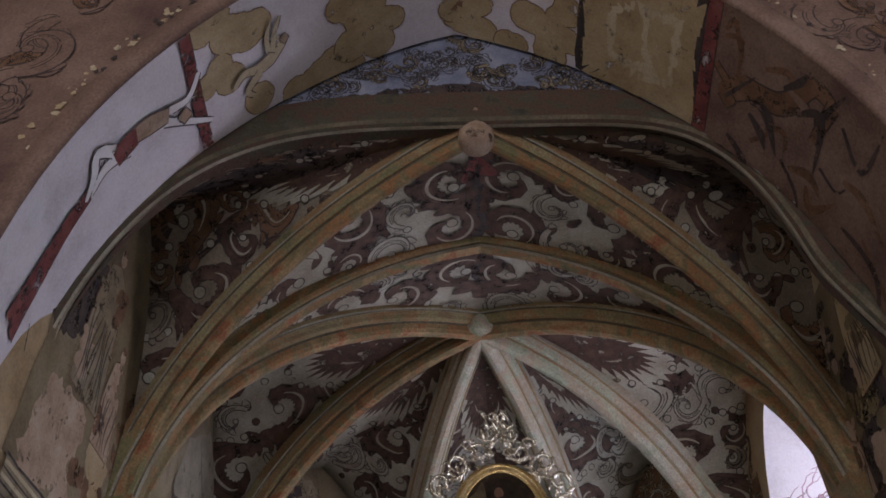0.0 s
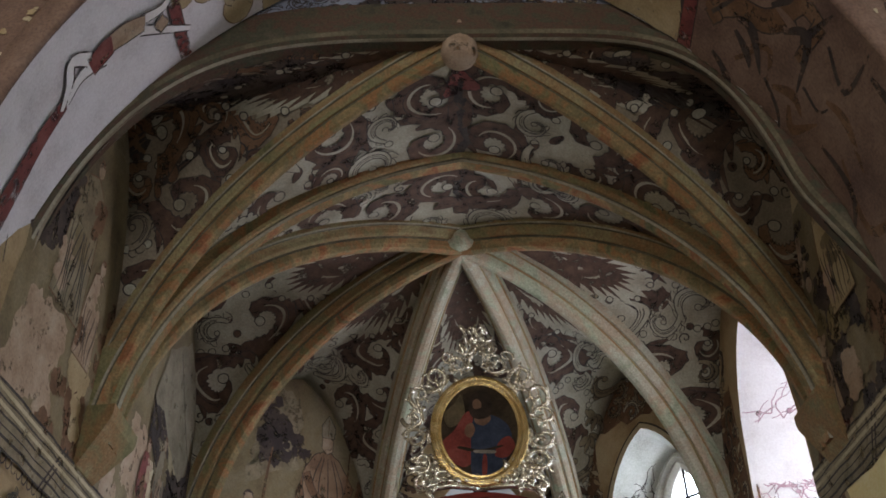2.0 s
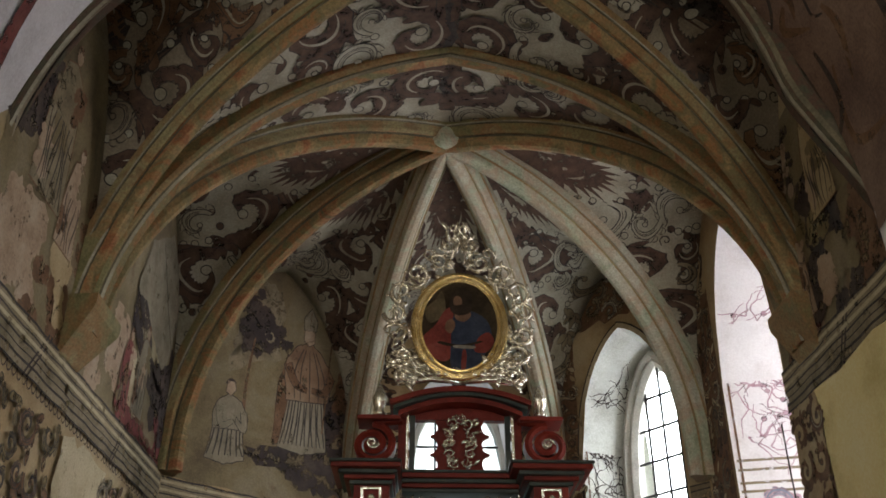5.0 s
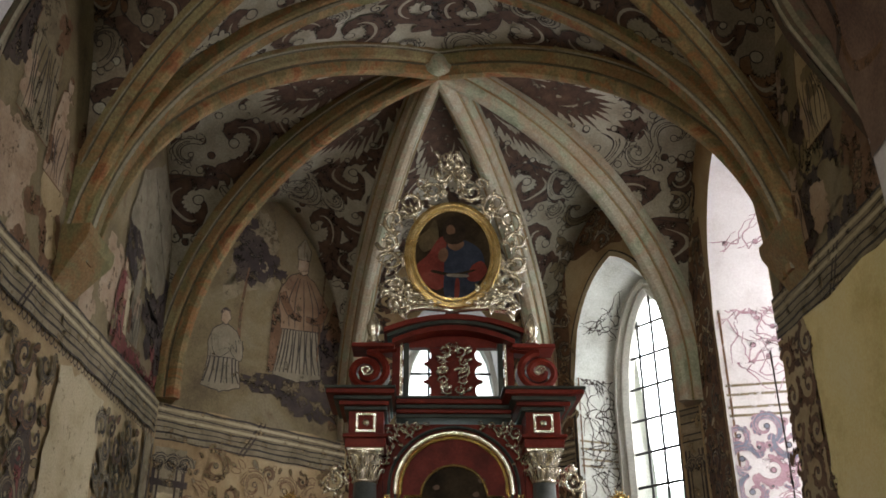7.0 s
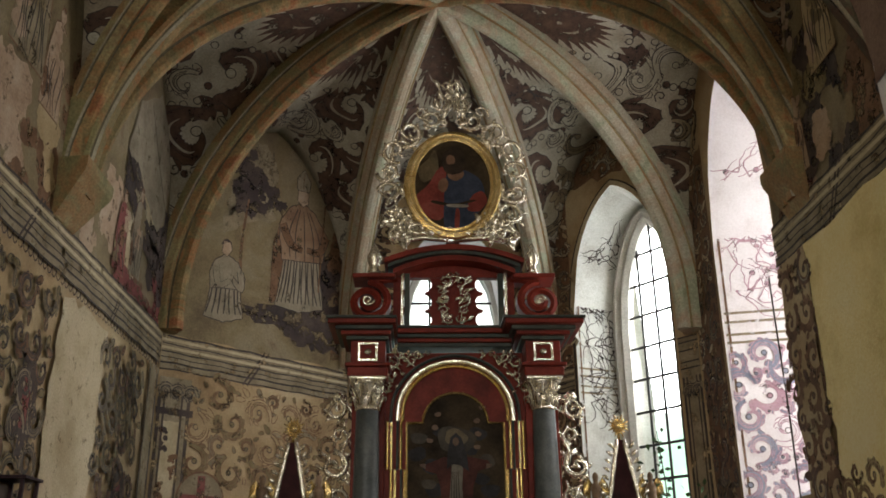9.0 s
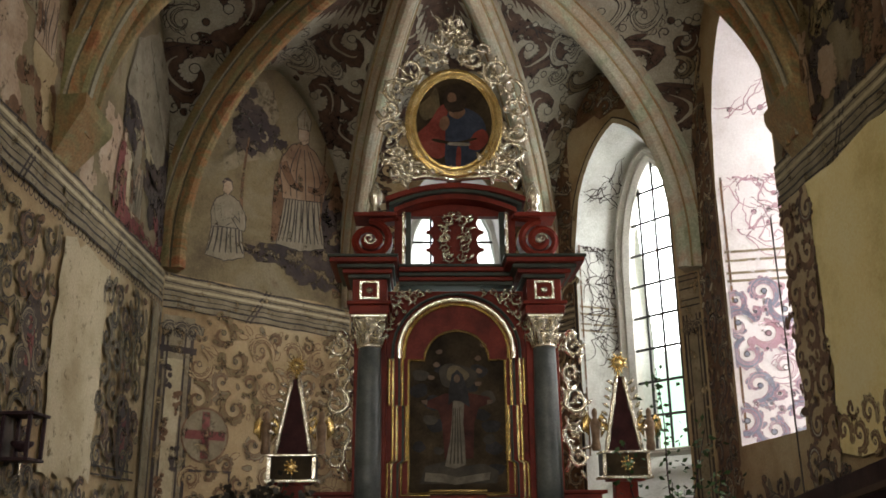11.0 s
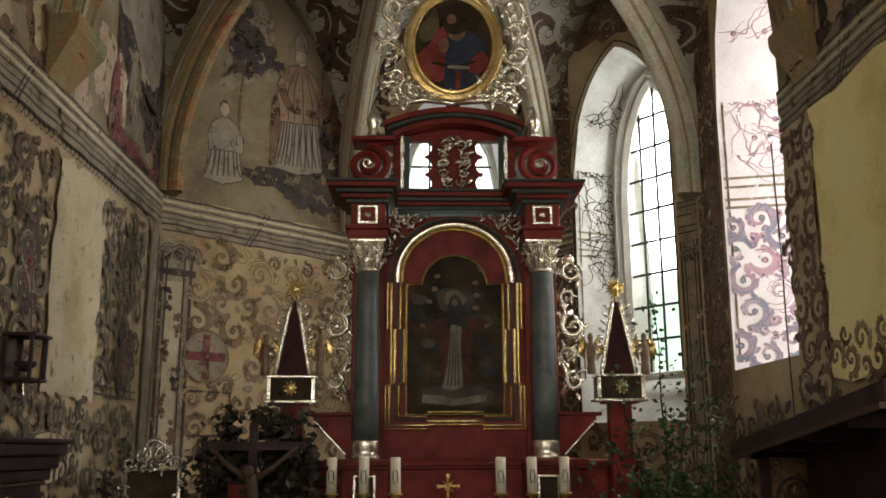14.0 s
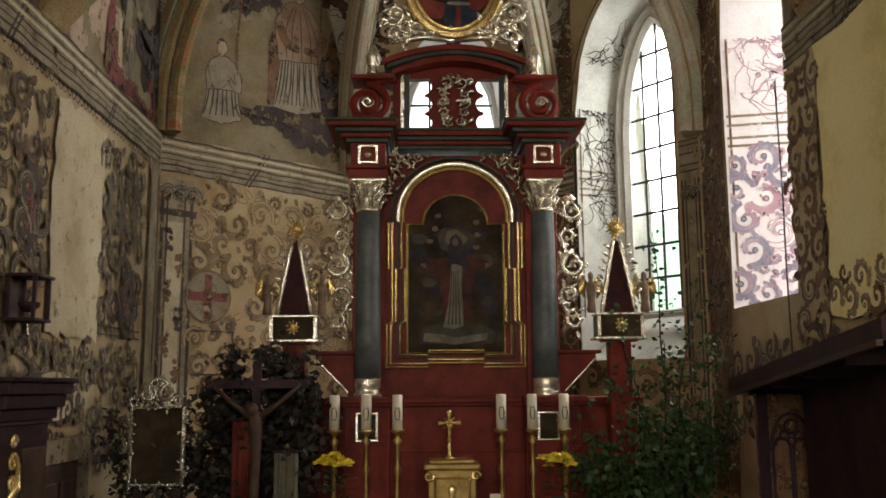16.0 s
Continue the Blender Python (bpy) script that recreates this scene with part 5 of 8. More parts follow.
def gown(u0, u1, z0, z1, lean, folds, fill):
    """A hanging pleated cloth: a pale field ruled with dark folds that spread to the hem."""
    mid, w = (u0 + u1) / 2, (u1 - u0) / 2
    P.uvpatch([(u0, z0), (mid, z0 - 0.02), (u1, z0 + lean), (mid + w * 0.72, z1), (mid - w * 0.68, z1)], fill, 0.006, 0.010, 11)
    P.base += 2
    for k in range(folds):
        q = -0.92 + 1.84 * k / (folds - 1)
        P.uvline([(mid + w * q * 0.7, z1 - 0.02), (mid + w * (q * 0.8 + 0.05 * math.sin(3 * k)), (z0 + z1) / 2), (mid + w * q, z0 + 0.03 + lean * (q + 1) / 2)], [0.010, 0.020, 0.012], "line")


# standing robed form with a tall pointed cap and a crook
P.uvpatch([(1.16, 4.95), (1.30, 4.98), (1.34, 5.9), (1.27, 5.95), (1.18, 5.6)], "umber", 0.008, 0.008, 12)
gown(1.24, 1.87, 4.94, 5.56, 0.08, 12, "ecru")
P.uvpatch([(1.30, 5.45), (1.84, 5.55), (1.90, 5.85), (1.70, 6.10), (1.54, 6.17), (1.38, 6.08), (1.24, 5.85)], "robe_brown", 0.008, 0.010, 13)
P.base += 2
for q in (1.40, 1.48, 1.60, 1.72, 1.80):
    P.uvline([(1.54 + (q - 1.56) * 0.4, 6.08), (q - 0.02, 5.8), (q, 5.5)], [0.008, 0.014, 0.010], "line")
P.uvline([(1.28, 5.86), (1.40, 5.66), (1.56, 5.62)], [0.10, 0.09, 0.05], "umber", 0.008)
P.uvline([(1.88, 5.86), (1.80, 5.66), (1.62, 5.64)], [0.10, 0.08, 0.05], "umber", 0.008)
P.uvpatch([(1.47, 6.18), (1.54, 6.13), (1.61, 6.18), (1.61, 6.30), (1.54, 6.34), (1.47, 6.30)], "flesh", 0.003, 0.008, 14)
P.uvpatch([(1.46, 6.31), (1.62, 6.33), (1.63, 6.45), (1.54, 6.58), (1.45, 6.44)], "ecru", 0.003, 0.010, 15)
P.uvline([(1.54, 6.34), (1.54, 6.45), (1.545, 6.54)], 0.012, "umber")
P.uvline([(1.80, 5.2), (1.83, 5.8), (1.86, 6.36)], 0.022, "umber")
P.uvline([(1.86, 6.36), (1.83, 6.48), (1.88, 6.58), (1.95, 6.52), (1.93, 6.43), (1.88, 6.45)], 0.020, "umber")
# small kneeling robed form
gown(0.42, 0.86, 4.65, 5.05, 0.06, 7, "ecru")
P.uvpatch([(0.47, 4.95), (0.82, 5.0), (0.86, 5.12), (0.76, 5.27), (0.62, 5.33), (0.50, 5.24), (0.45, 5.1)], "ecru", 0.004, 0.009, 16)
P.uvline([(0.51, 5.2), (0.56, 5.0), (0.68, 5.06)], [0.07, 0.06, 0.04], "ecru", 0.008)
P.uvline([(0.80, 5.18), (0.82, 5.0), (0.70, 5.1)], [0.07, 0.06, 0.04], "ecru", 0.008)
P.uvpatch([(0.57, 5.34), (0.63, 5.31), (0.68, 5.38), (0.66, 5.46), (0.58, 5.46)], "flesh", 0.002, 0.007, 17)
P.uvline([(0.565, 5.42), (0.61, 5.475), (0.67, 5.45)], 0.03, "dark")
moulding(P, 0.02, L_d - 0.02)
fill_scrolls(P, 0.42, 2.24, 3.1, 4.02, [(0.16, 12), (0.12, 16), (0.08, 30), (0.05, 60), (0.03, 60)], 9, ("olive", "olive", "grey", "wall"), "umber")
fill_scrolls(P, 0.42, 2.24, 1.3, 3.05, [(0.16, 12), (0.12, 20), (0.08, 30), (0.05, 60)], 10, ("olive", "grey", "wall"), "umber", skip=lambda p: math.hypot((Vector((p.x, p.y)) - Vector(s_dl(0.55, 0).to_2d())).length, p.z - 2.94) < 0.34)
rect(P, 0.04, 0.36, 1.2, 4.0, "grey", 0.006)
rect(P, 0.11, 0.26, 1.3, 3.6, "pale", 0.012)
for u, w in ((0.05, 0.035), (0.10, 0.02), (0.28, 0.02), (0.35, 0.035)):
    stroke(P, u, 1.2, [(0, k * 0.265) for k in range(11)], w, "dark")
for k in range(7):
    bush(P, 0.12 + 0.12 * (k % 2), 2.0 + 0.24 * k, 0.05, 0.14, "umber" if k % 3 else "dark", 90 + k)
rect(P, 0.02, 0.40, 3.66, 3.72, "dark", 0.004)
for u in (0.1, 0.22, 0.35):
    if P.at(u, 3.86, 0.5):
        P.scroll(0.085, "grey", 1.2)
poly(P, 0.55, 2.94, [(0.235 * math.cos(a * 0.2618), 0.235 * math.sin(a * 0.2618)) for a in range(24)], "grey", 0.018, "umber")
for a, b in ((0.04, 0.21), (0.21, 0.04)):
    poly(P, 0.55, 2.94, [(-a, -b), (a, -b), (a, b), (-a, b)], "oxide")
stroke(P, 0.40, 2.62, [(k * 0.045, 0) for k in range(11)], 0.02, "dark")
stroke(P, 0.40, 2.22, [(k * 0.045, 0) for k in range(11)], 0.02, "dark")
stroke(P, 0.83, 2.2, [(0, k * 0.042) for k in range(11)], 0.02, "dark")
P.finish("painted_wall_scene", wall_dl, "faded saints' landscape over a wall of olive scrolls")

# east wall, behind the altar
P = Painter(s_back, (0.01, 0.02), (L_b - 0.01, 7.2), IN)
moulding(P, 0.02, 0.50)
moulding(P, 1.80, L_b - 0.02)
fill_scrolls(P, 0.05, 0.50, 1.5, 6.5, [(0.14, 20), (0.09, 40), (0.05, 60)], 12, ("brown", "umber"))
fill_scrolls(P, 1.80, L_b - 0.05, 1.5, 6.5, [(0.14, 20), (0.09, 40), (0.05, 60)], 13, ("brown", "umber"))
P.finish("painted_wall_scene", wall_back, "brown scroll painting behind the altar")

# south-east wall, round the window niche
P = Painter(s_dr, (0.01, 0.02), (L_dr - 0.01, 7.2), IN)
rect(P, 0.02, 0.38, 1.2, 6.6, "umber", 0.02)
fill_scrolls(P, 0.02, 0.40, 1.4, 6.8, [(0.12, 30), (0.08, 50), (0.05, 90)], 14, ("pale", "grey", "wall"), "dark")
rect(P, 0.40, 1.75, 6.4, 6.95, "umber", 0.05)
fill_scrolls(P, 0.40, 1.75, 6.4, 7.0, [(0.12, 20), (0.08, 30)], 15, ("vault", "grey"), "dark")
stroke(P, 0.395, 2.3, [(0, k * 0.26) for k in range(11)], 0.035, "line")
for off, w, m in ((0.03, 0.045, "pale"), (0.065, 0.018, "line")):
    pts = [(1.07 + (0.65 + off) * x, 5.0 + (1.25 + off) * rise(x, 0.6)) for x in [-1 + k / 14 for k in range(29)]]
    stroke(P, 1.07, 5.0, [(a - 1.07, b - 5.0) for a, b in pts], w, m)
rect(P, 1.76, 1.97, 1.2, 4.05, "grey", 0.006)
for u, w in ((1.77, 0.025), (1.81, 0.015), (1.92, 0.015), (1.96, 0.025)):
    stroke(P, u, 1.2, [(0, k * 0.28) for k in range(11)], w, "dark")
for u in (1.82, 1.91):
    if P.at(u, 3.86, 0.5):
        P.scroll(0.075, "grey", 1.2)
moulding(P, 0.02, 0.37)
rect(P, 1.75, L_dr - 0.01, 4.05, 4.38, "grey", 0.004)
for z in (4.08, 4.14, 4.25, 4.33, 4.38):
    stroke(P, 1.75, z, [(k * 0.022, 0) for k in range(11)], 0.014, "line")
fill_scrolls(P, 0.1, 1.9, 1.2, 2.3, [(0.15, 20), (0.1, 30)], 16, ("olive", "grey"), "umber")
P.finish("painted_wall_scene", wall_dr, "dark red ground with pale painted scrolls")

# south wall: s runs west from the apse's shoulder
P = Painter(s_right, (0.01, 0.02), (L_r - 0.01, 7.2), IN)
ty = lambda y: YL - y
rect(P, ty(8.1), ty(7.5), 1.2, 6.0, "umber", 0.02)
fill_scrolls(P, ty(8.1), ty(7.5), 1.4, 6.6, [(0.12, 30), (0.08, 40), (0.05, 50)], 17, ("brown", "grey", "pale"))
rect(P, ty(6.1), ty(3.5), 4.55, 6.3, "scene", 0.03)
for k, (y, z, w, h, m) in enumerate(((5.1, 5.2, 0.3, 0.8, "dark"), (4.4, 4.9, 0.4, 0.5, "umber"), (4.9, 4.6, 0.3, 0.2, "dark"), (4.2, 5.8, 0.4, 0.4, "dark"), (5.9, 4.6, 0.15, 0.2, "umber"), (5.35, 5.9, 0.1, 0.4, "dark"))):
    bush(P, ty(y), z, w, h, m, 60 + k)
for k in range(26):
    rnd = random.Random(700 + k)
    bush(P, ty(rnd.uniform(3.7, 6.0)), rnd.uniform(4.65, 6.2), rnd.uniform(0.1, 0.25), rnd.uniform(0.1, 0.3), rnd.choice(("umber", "olive", "flesh", "dark", "scene", "oxide")), 700 + k)
robe(P, ty(4.95), 5.3, 0.95, "cloud", folds=7)
robe(P, ty(5.5), 4.75, 0.7, "flesh", folds=5)
moulding(P, ty(6.12), ty(3.5), 4.30, 4.60, True)
rect(P, ty(6.1), ty(5.66), 2.4, 4.28, "wall", 0.03)
fill_scrolls(P, ty(6.1), ty(5.58), 2.35, 4.27, [(0.13, 40), (0.09, 70), (0.055, 120), (0.03, 120)], 18, ("umber", "brown", "umber"), "umber")
rect(P, ty(5.62), ty(3.5), 2.5, 4.29, "ochre", 0.04)
fill_scrolls(P, ty(5.6), ty(3.5), 2.5, 2.85, [(0.10, 16), (0.07, 30)], 19, ("umber", "wall"), "umber")
fill_scrolls(P, ty(7.4), ty(5.1), 1.7, 2.45, [(0.15, 16), (0.1, 30), (0.06, 40)], 20, ("umber", "brown", "grey"))
P.finish("painted_wall_scene", wall_right, "dark scroll strip, ochre limewash and ruled cornice")


# splayed reveals with twigs and coloured scrolls
def splay(surf, c, wi, wo, sgn, spring, rise_h):
    def f(t, z):
        # up the jamb, then along the arch
        w = wi + (wo - wi) * t
        if z <= spring:
            return surf(c + sgn * w, z, -THICK * t)
        x = max(0.0, 1 - ((z - spring) / 1.7) ** 1.6)
        return surf(c + sgn * w * x, spring + rise_h * (w / wi) ** 0.5 * rise(x, 0.6), -THICK * t)
    return f


for surf, parent, c, wi, wo, sgn, low in ((s_right, wall_right, YL - 6.8, 0.66, 0.42, -1, True), (s_dr, wall_dr, 1.07, 0.65, 0.41, -1, False)):
    g = splay(surf, c, wi, wo, sgn, 5.0, 1.4 if low else 1.25)
    P = Painter(g, (0.02, 2.75), (0.6 if not low else 0.8, 6.6), (XC, 6, 4))
    rnd = random.Random(5)
    tint = "mauve" if low else "dark"
    for k in range(34 if low else 60):
        u, z = 0.10 + ((k * 0.618) % 1) * (0.6 if low else 0.42), (4.45 if low else 3.9) + ((5.0 - (4.45 if low else 3.9)) * rnd.random() if k % 2 else 0.55 + 0.95 * rnd.random() ** 1.8 if low else 1.1 + 0.95 * rnd.random() ** 1.8)
        if P.at(u, z, rnd.uniform(0, 6.28)) is None:
            continue
        for fork in (0, 1):
            pts, a = [(0.0, 0.0)], 1.9 * fork
            for j in range(6):
                a += rnd.uniform(-0.7, 0.7)
                pts.append((pts[-1][0] + 0.055 * math.cos(a), pts[-1][1] + 0.055 * math.sin(a)))
            P.ribbon(pts, [0.013, 0.012, 0.011, 0.010, 0.008, 0.007, 0.005], tint)
        if k % 3 == 0:
            P.ring(0.022 if low else 0.014, tint, 0.003, *pts[3])
    for z in (4.1, 4.17, 4.28, 4.36):
        if P.at(0.4, z):
            P.ribbon([(-0.4 + 0.1 * k, 0) for k in range(9)], 0.022, "grey")
    if P.at(0.05, 4.2):
        P.ribbon([(0, -1.4 + 0.25 * k) for k in range(11)], 0.02, "umber")
    if low:
        for u, v, r in pack(g, (0.05, 2.8), (0.75, 4.05), [(0.13, 18), (0.09, 40), (0.055, 80), (0.03, 120)], 31, margin=0.3):
            r2 = random.Random(int(v * 1000))
            if P.at(u, v, r2.uniform(0, 6.28)):
                P.scroll(r * 1.1, r2.choice(("blue", "blue", "mauve", "reveal", "blue")), 1.2, line="mauve", rnd=r2, thick=0.9)
    P.finish("painted_twigs", parent, "thin painted twigs and scrolls on whitewash")

# ---- high altar: a red and dark green retable with silver carving ----
AY, AX = 7.1, 0.30
altar = thing("high_altar", "red and dark green carved baroque altarpiece with silver ornament", "altar")


def spiral(cx, cz, R, a0, turns, hand=1, n=16, shrink=0.85):
    return [(cx + R * (1 - shrink * i / n) * math.cos(a0 + hand * turns * 2 * math.pi * i / n), cz + R * (1 - shrink * i / n) * math.sin(a0 + hand * turns * 2 * math.pi * i / n)) for i in range(n + 1)]


def carve(bm, y, pts, r0, r1, seg=6, bulge=0.02):
    """A carved tendril: a tapered bar along (x, z) that swells forward."""
    n = len(pts) - 1
    tube(bm, [(x, y - bulge * math.sin(math.pi * i / n), z) for i, (x, z) in enumerate(pts)], [r0 + (r1 - r0) * i / n for i in range(n + 1)], seg)


def carved_leaf(bm, y, x, z, a, L, w):
    n = 5
    prof = [0.4, 0.9, 1.0, 0.7, 0.15]
    ca, sa = math.cos(a), math.sin(a)
    pts = []
    for i in range(n):
        t = i / (n - 1)
        b = 0.22 * L * t * t
        pts.append((x + t * L * ca - b * sa, y - 0.03 * math.sin(2.4 * t), z + t * L * sa + b * ca))
    tube(bm, pts, [p * w / 2 for p in prof], 6, 0.5)


def acanthus(bm, y, cx, cz, R, a0, hand, rnd, turns=1.15):
    """A carved scroll with leaves on its outer side."""
    sp = spiral(cx, cz, R, a0, turns, hand)
    carve(bm, y, sp, R * 0.21, R * 0.11, bulge=0.045)
    for i in range(1, 12, 2):
        (x, z), (x2, z2) = sp[i], sp[i + 1]
        t = math.atan2(z2 - z, x2 - x) - hand * rnd.uniform(0.5, 1.1)
        carved_leaf(bm, y, x, z, t, R * rnd.uniform(0.5, 0.75), R * 0.26)
    bmesh.ops.create_uvsphere(bm, u_segments=7, v_segments=5, radius=R * 0.16, matrix=Matrix.Translation((sp[-1][0], y - 0.015, sp[-1][1])))


def P2(name, mat, build, label="", parent=None, sm=False):
    bm = bmesh.new()
    build(bm)
    bmesh.ops.recalc_face_normals(bm, faces=bm.faces[:])
    ob = part(name, bm, M[mat], parent or altar, label)
    return smooth(ob) if sm else ob


def bx(x0, x1, y0, y1, z0, z1, b=0.006):
    return lambda bm: box(bm, AX + x0, AX + x1, AY + y0, AY + y1, z0, z1, b)


# base and ledge
P2("plinth", "red", bx(-0.95, 0.95, 0.0, 0.45, 0.0, 1.95, 0.01))
P2("base_wing", "red", bx(-1.42, -0.95, 0.1, 0.4, 0.0, 1.95, 0.01))
P2("base_wing", "red", bx(0.95, 1.42, 0.1, 0.4, 0.0, 1.95, 0.01))
for x in (-0.685, 0.685):
    P2("pedestal", "red", bx(x - 0.17, x + 0.17, -0.12, 0.0, 0.0, 1.95, 0.008))
for z0, z1, d, m in ((1.95, 1.975, 0.02, "red"), (1.975, 2.01, 0.045, "red"), (2.01, 2.022, 0.05, "dkred")):
    P2("ledge_moulding", m, bx(-1.0, 1.0, -d, 0.4, z0, z1, 0.004))
    for x in (-0.685, 0.685):
        P2("ledge_moulding", m, bx(x - 0.19, x + 0.19, -0.13 - d, -d - 0.003, z0, z1, 0.004))
    for x0, x1 in ((-1.46, -1.003), (1.003, 1.46)):
        P2("ledge_moulding", m, bx(x0, x1, 0.1 - d, 0.4, z0 - 0.01, z1 - 0.01, 0.004))
P2("lower_band", "red", bx(-0.94, 0.94, -0.02, 0.0, 1.60, 1.618, 0.004))
for x in (-0.685, 0.685):
    def sq(bm, x=x):
        path = [((AX + x + a * 0.075, AY - 0.125, 1.80 + b * 0.10), (0, -1, 0)) for a, b in ((-1, -1), (1, -1), (1, 1), (-1, 1))]
        sweep(bm, path, [(-0.014, 0), (-0.01, 0.018), (0.01, 0.018), (0.014, 0)], closed=True)
    fr = P2("panel_frame", "silver", sq, "silvered panel frame")
    P2("panel", "canvas", bx(x - 0.065, x + 0.065, -0.126, -0.118, 1.71, 1.89, 0), parent=fr)

# main storey
P2("back_panel", "red", bx(-0.60, 0.60, 0.10, 0.30, 2.02, 4.10, 0.006))
for sx in (-1, 1):
    P2("pilaster", "red", bx(sx * 0.685 - 0.13, sx * 0.685 + 0.13, 0.06, 0.32, 2.02, 4.12, 0.006))
    x = AX + sx * 0.685
    col = P2("column", "column", lambda bm: lathe(bm, [(0.100, 2.168), (0.100, 2.5), (0.098, 2.9), (0.092, 3.3), (0.086, 3.56)], x, AY - 0.06, 24), "slate-grey painted wooden column", sm=True)
    P2("column_base", "silver", lambda bm: lathe(bm, [(0.108, 2.02), (0.112, 2.04), (0.104, 2.06), (0.094, 2.075), (0.104, 2.10), (0.106, 2.13), (0.100, 2.155), (0.101, 2.17)], x, AY - 0.06, 24), "silvered turned column base", sm=True)

    def capital(bm, x=x):
        lathe(bm, [(0.09, 3.555), (0.105, 3.57), (0.09, 3.585), (0.092, 3.68), (0.115, 3.78), (0.135, 3.80)], x, AY - 0.06, 20)
        for row, (z, L, n) in enumerate(((3.59, 0.10, 9), (3.67, 0.10, 9))):
            for k in range(n):
                a = 2 * math.pi * (k + 0.5 * row) / n
                d = Vector((math.cos(a), math.sin(a), 0))
                p = Vector((x, AY - 0.06, z)) + d * 0.095
                tube(bm, [p, p + d * 0.012 + Vector((0, 0, L * 0.5)), p + d * 0.035 + Vector((0, 0, L * 0.9)), p + d * 0.055 + Vector((0, 0, L * 0.82))], [0.018, 0.024, 0.018, 0.006], 5, 0.5, d)
        for a in (0.785, 2.356, 3.927, 5.498):
            d = Vector((math.cos(a), math.sin(a), 0))
            c = Vector((x, AY - 0.06, 3.77)) + d * 0.13
            tube(bm, [c + d * 0.03 * math.cos(t) * (1 - t / 9) + Vector((0, 0, 0.03 * math.sin(t) * (1 - t / 9))) for t in range(8)], [0.014 - 0.001 * t for t in range(8)], 5)
        box(bm, x - 0.14, x + 0.14, AY - 0.20, AY + 0.08, 3.80, 3.825, 0.004)
    P2("capital", "silver", capital, "silvered acanthus capital", parent=col, sm=True)
    P2("entablature_block", "red", bx(sx * 0.685 - 0.155, sx * 0.685 + 0.155, -0.2, 0.1, 3.826, 3.90, 0.005))
    P2("entablature_cap", "red", bx(sx * 0.685 - 0.175, sx * 0.685 + 0.175, -0.225, 0.1, 3.902, 3.935, 0.008))
    blk = P2("frieze_block", "red", bx(sx * 0.685 - 0.135, sx * 0.685 + 0.135, -0.18, 0.1, 3.937, 4.13, 0.005))

    def sq2(bm, x=x):
        path = [((x + a * 0.068, AY - 0.186, 4.03 + b * 0.07), (0, -1, 0)) for a, b in ((-1, -1), (1, -1), (1, 1), (-1, 1))]
        sweep(bm, path, [(-0.016, 0), (-0.012, 0.016), (0.012, 0.016), (0.016, 0)], closed=True)
        bmesh.ops.create_icosphere(bm, subdivisions=2, radius=0.03, matrix=Matrix.Translation((x, AY - 0.186, 4.03)))
    P2("rosette_frame", "silver", sq2, "silvered square frame", parent=blk)

# cornice: stepped, breaking forward over the columns
STEPS = [(4.13, 4.165, 0.02, "green"), (4.165, 4.20, 0.06, "red"), (4.20, 4.235, 0.10, "green"), (4.235, 4.275, 0.155, "red"), (4.275, 4.30, 0.17, "green")]
for z0, z1, d, m in STEPS:
    P2("cornice_step", m, bx(-0.46, 0.46, 0.02 - d * 0.55, 0.3, z0, z1, 0.006))
    for sx in (-1, 1):
        P2("cornice_step", m, bx(sx * 0.685 - 0.15 - d, sx * 0.685 + 0.15 + (d if sx > 0 else 0) * 1.0 + (d if sx < 0 else 0) * 0.45, -0.19 - d, 0.3, z0, z1, 0.006))


# arched frame and painting
def band(pts, sec):
    def f(bm):
        sweep(bm, [((AX + x, AY + 0.09, z), (0, -1, 0)) for x, z in pts], sec)
    return f


def arched(w, z0, zs, r, sh=0.0):
    """Upright sides to the spring, small shoulders, then a round head."""
    return [(-w, z0), (-w, zs - 0.001), (-w, zs)] + ([(-r - 0.02, zs)] if sh else []) + [(-r, zs)] + [(x, z) for x, z in arc(0, zs, r, 180, 0, 24)][1:-1] + [(r, zs)] + ([(r + 0.02, zs)] if sh else []) + [(w, zs), (w, z0)]


GOLDM = [(-0.014, 0.0), (-0.012, 0.022), (0.0, 0.034), (0.012, 0.022), (0.014, 0.0)]
GREENM = [(-0.03, 0.0), (-0.03, 0.04), (-0.012, 0.055), (0.012, 0.055), (0.03, 0.04), (0.03, 0.0)]
P2("arch_moulding", "silver", band([(-0.455, 3.5)] + arc(0, 3.56, 0.455, 180, 0, 28) + [(0.455, 3.5)], [(a * 0.62, b * 0.8) for a, b in GREENM]), "silver-gilt arch moulding")
P2("arch_fillet", "gold", band([(-0.415, 3.5)] + arc(0, 3.56, 0.415, 180, 0, 28) + [(0.415, 3.5)], GOLDM), "gilded arch fillet")
P2("arch_fillet", "green", band([(-0.51, 3.5)] + arc(0, 3.56, 0.507, 180, 0, 28) + [(0.51, 3.5)], [(a * 0.4, b * 0.6) for a, b in GREENM]), "dark green arch fillet")


def stepped(k):
    """Half of the lugged outline: sides that step outward towards the bottom."""
    return [(0.50 + k, 3.50), (0.50 + k, 3.10), (0.47 + k, 3.10), (0.47 + k, 2.65), (0.51 + k, 2.62), (0.51 + k, 2.30 - k), (0.22, 2.30 - k), (0.22, 2.335 - k), (0, 2.335 - k)]


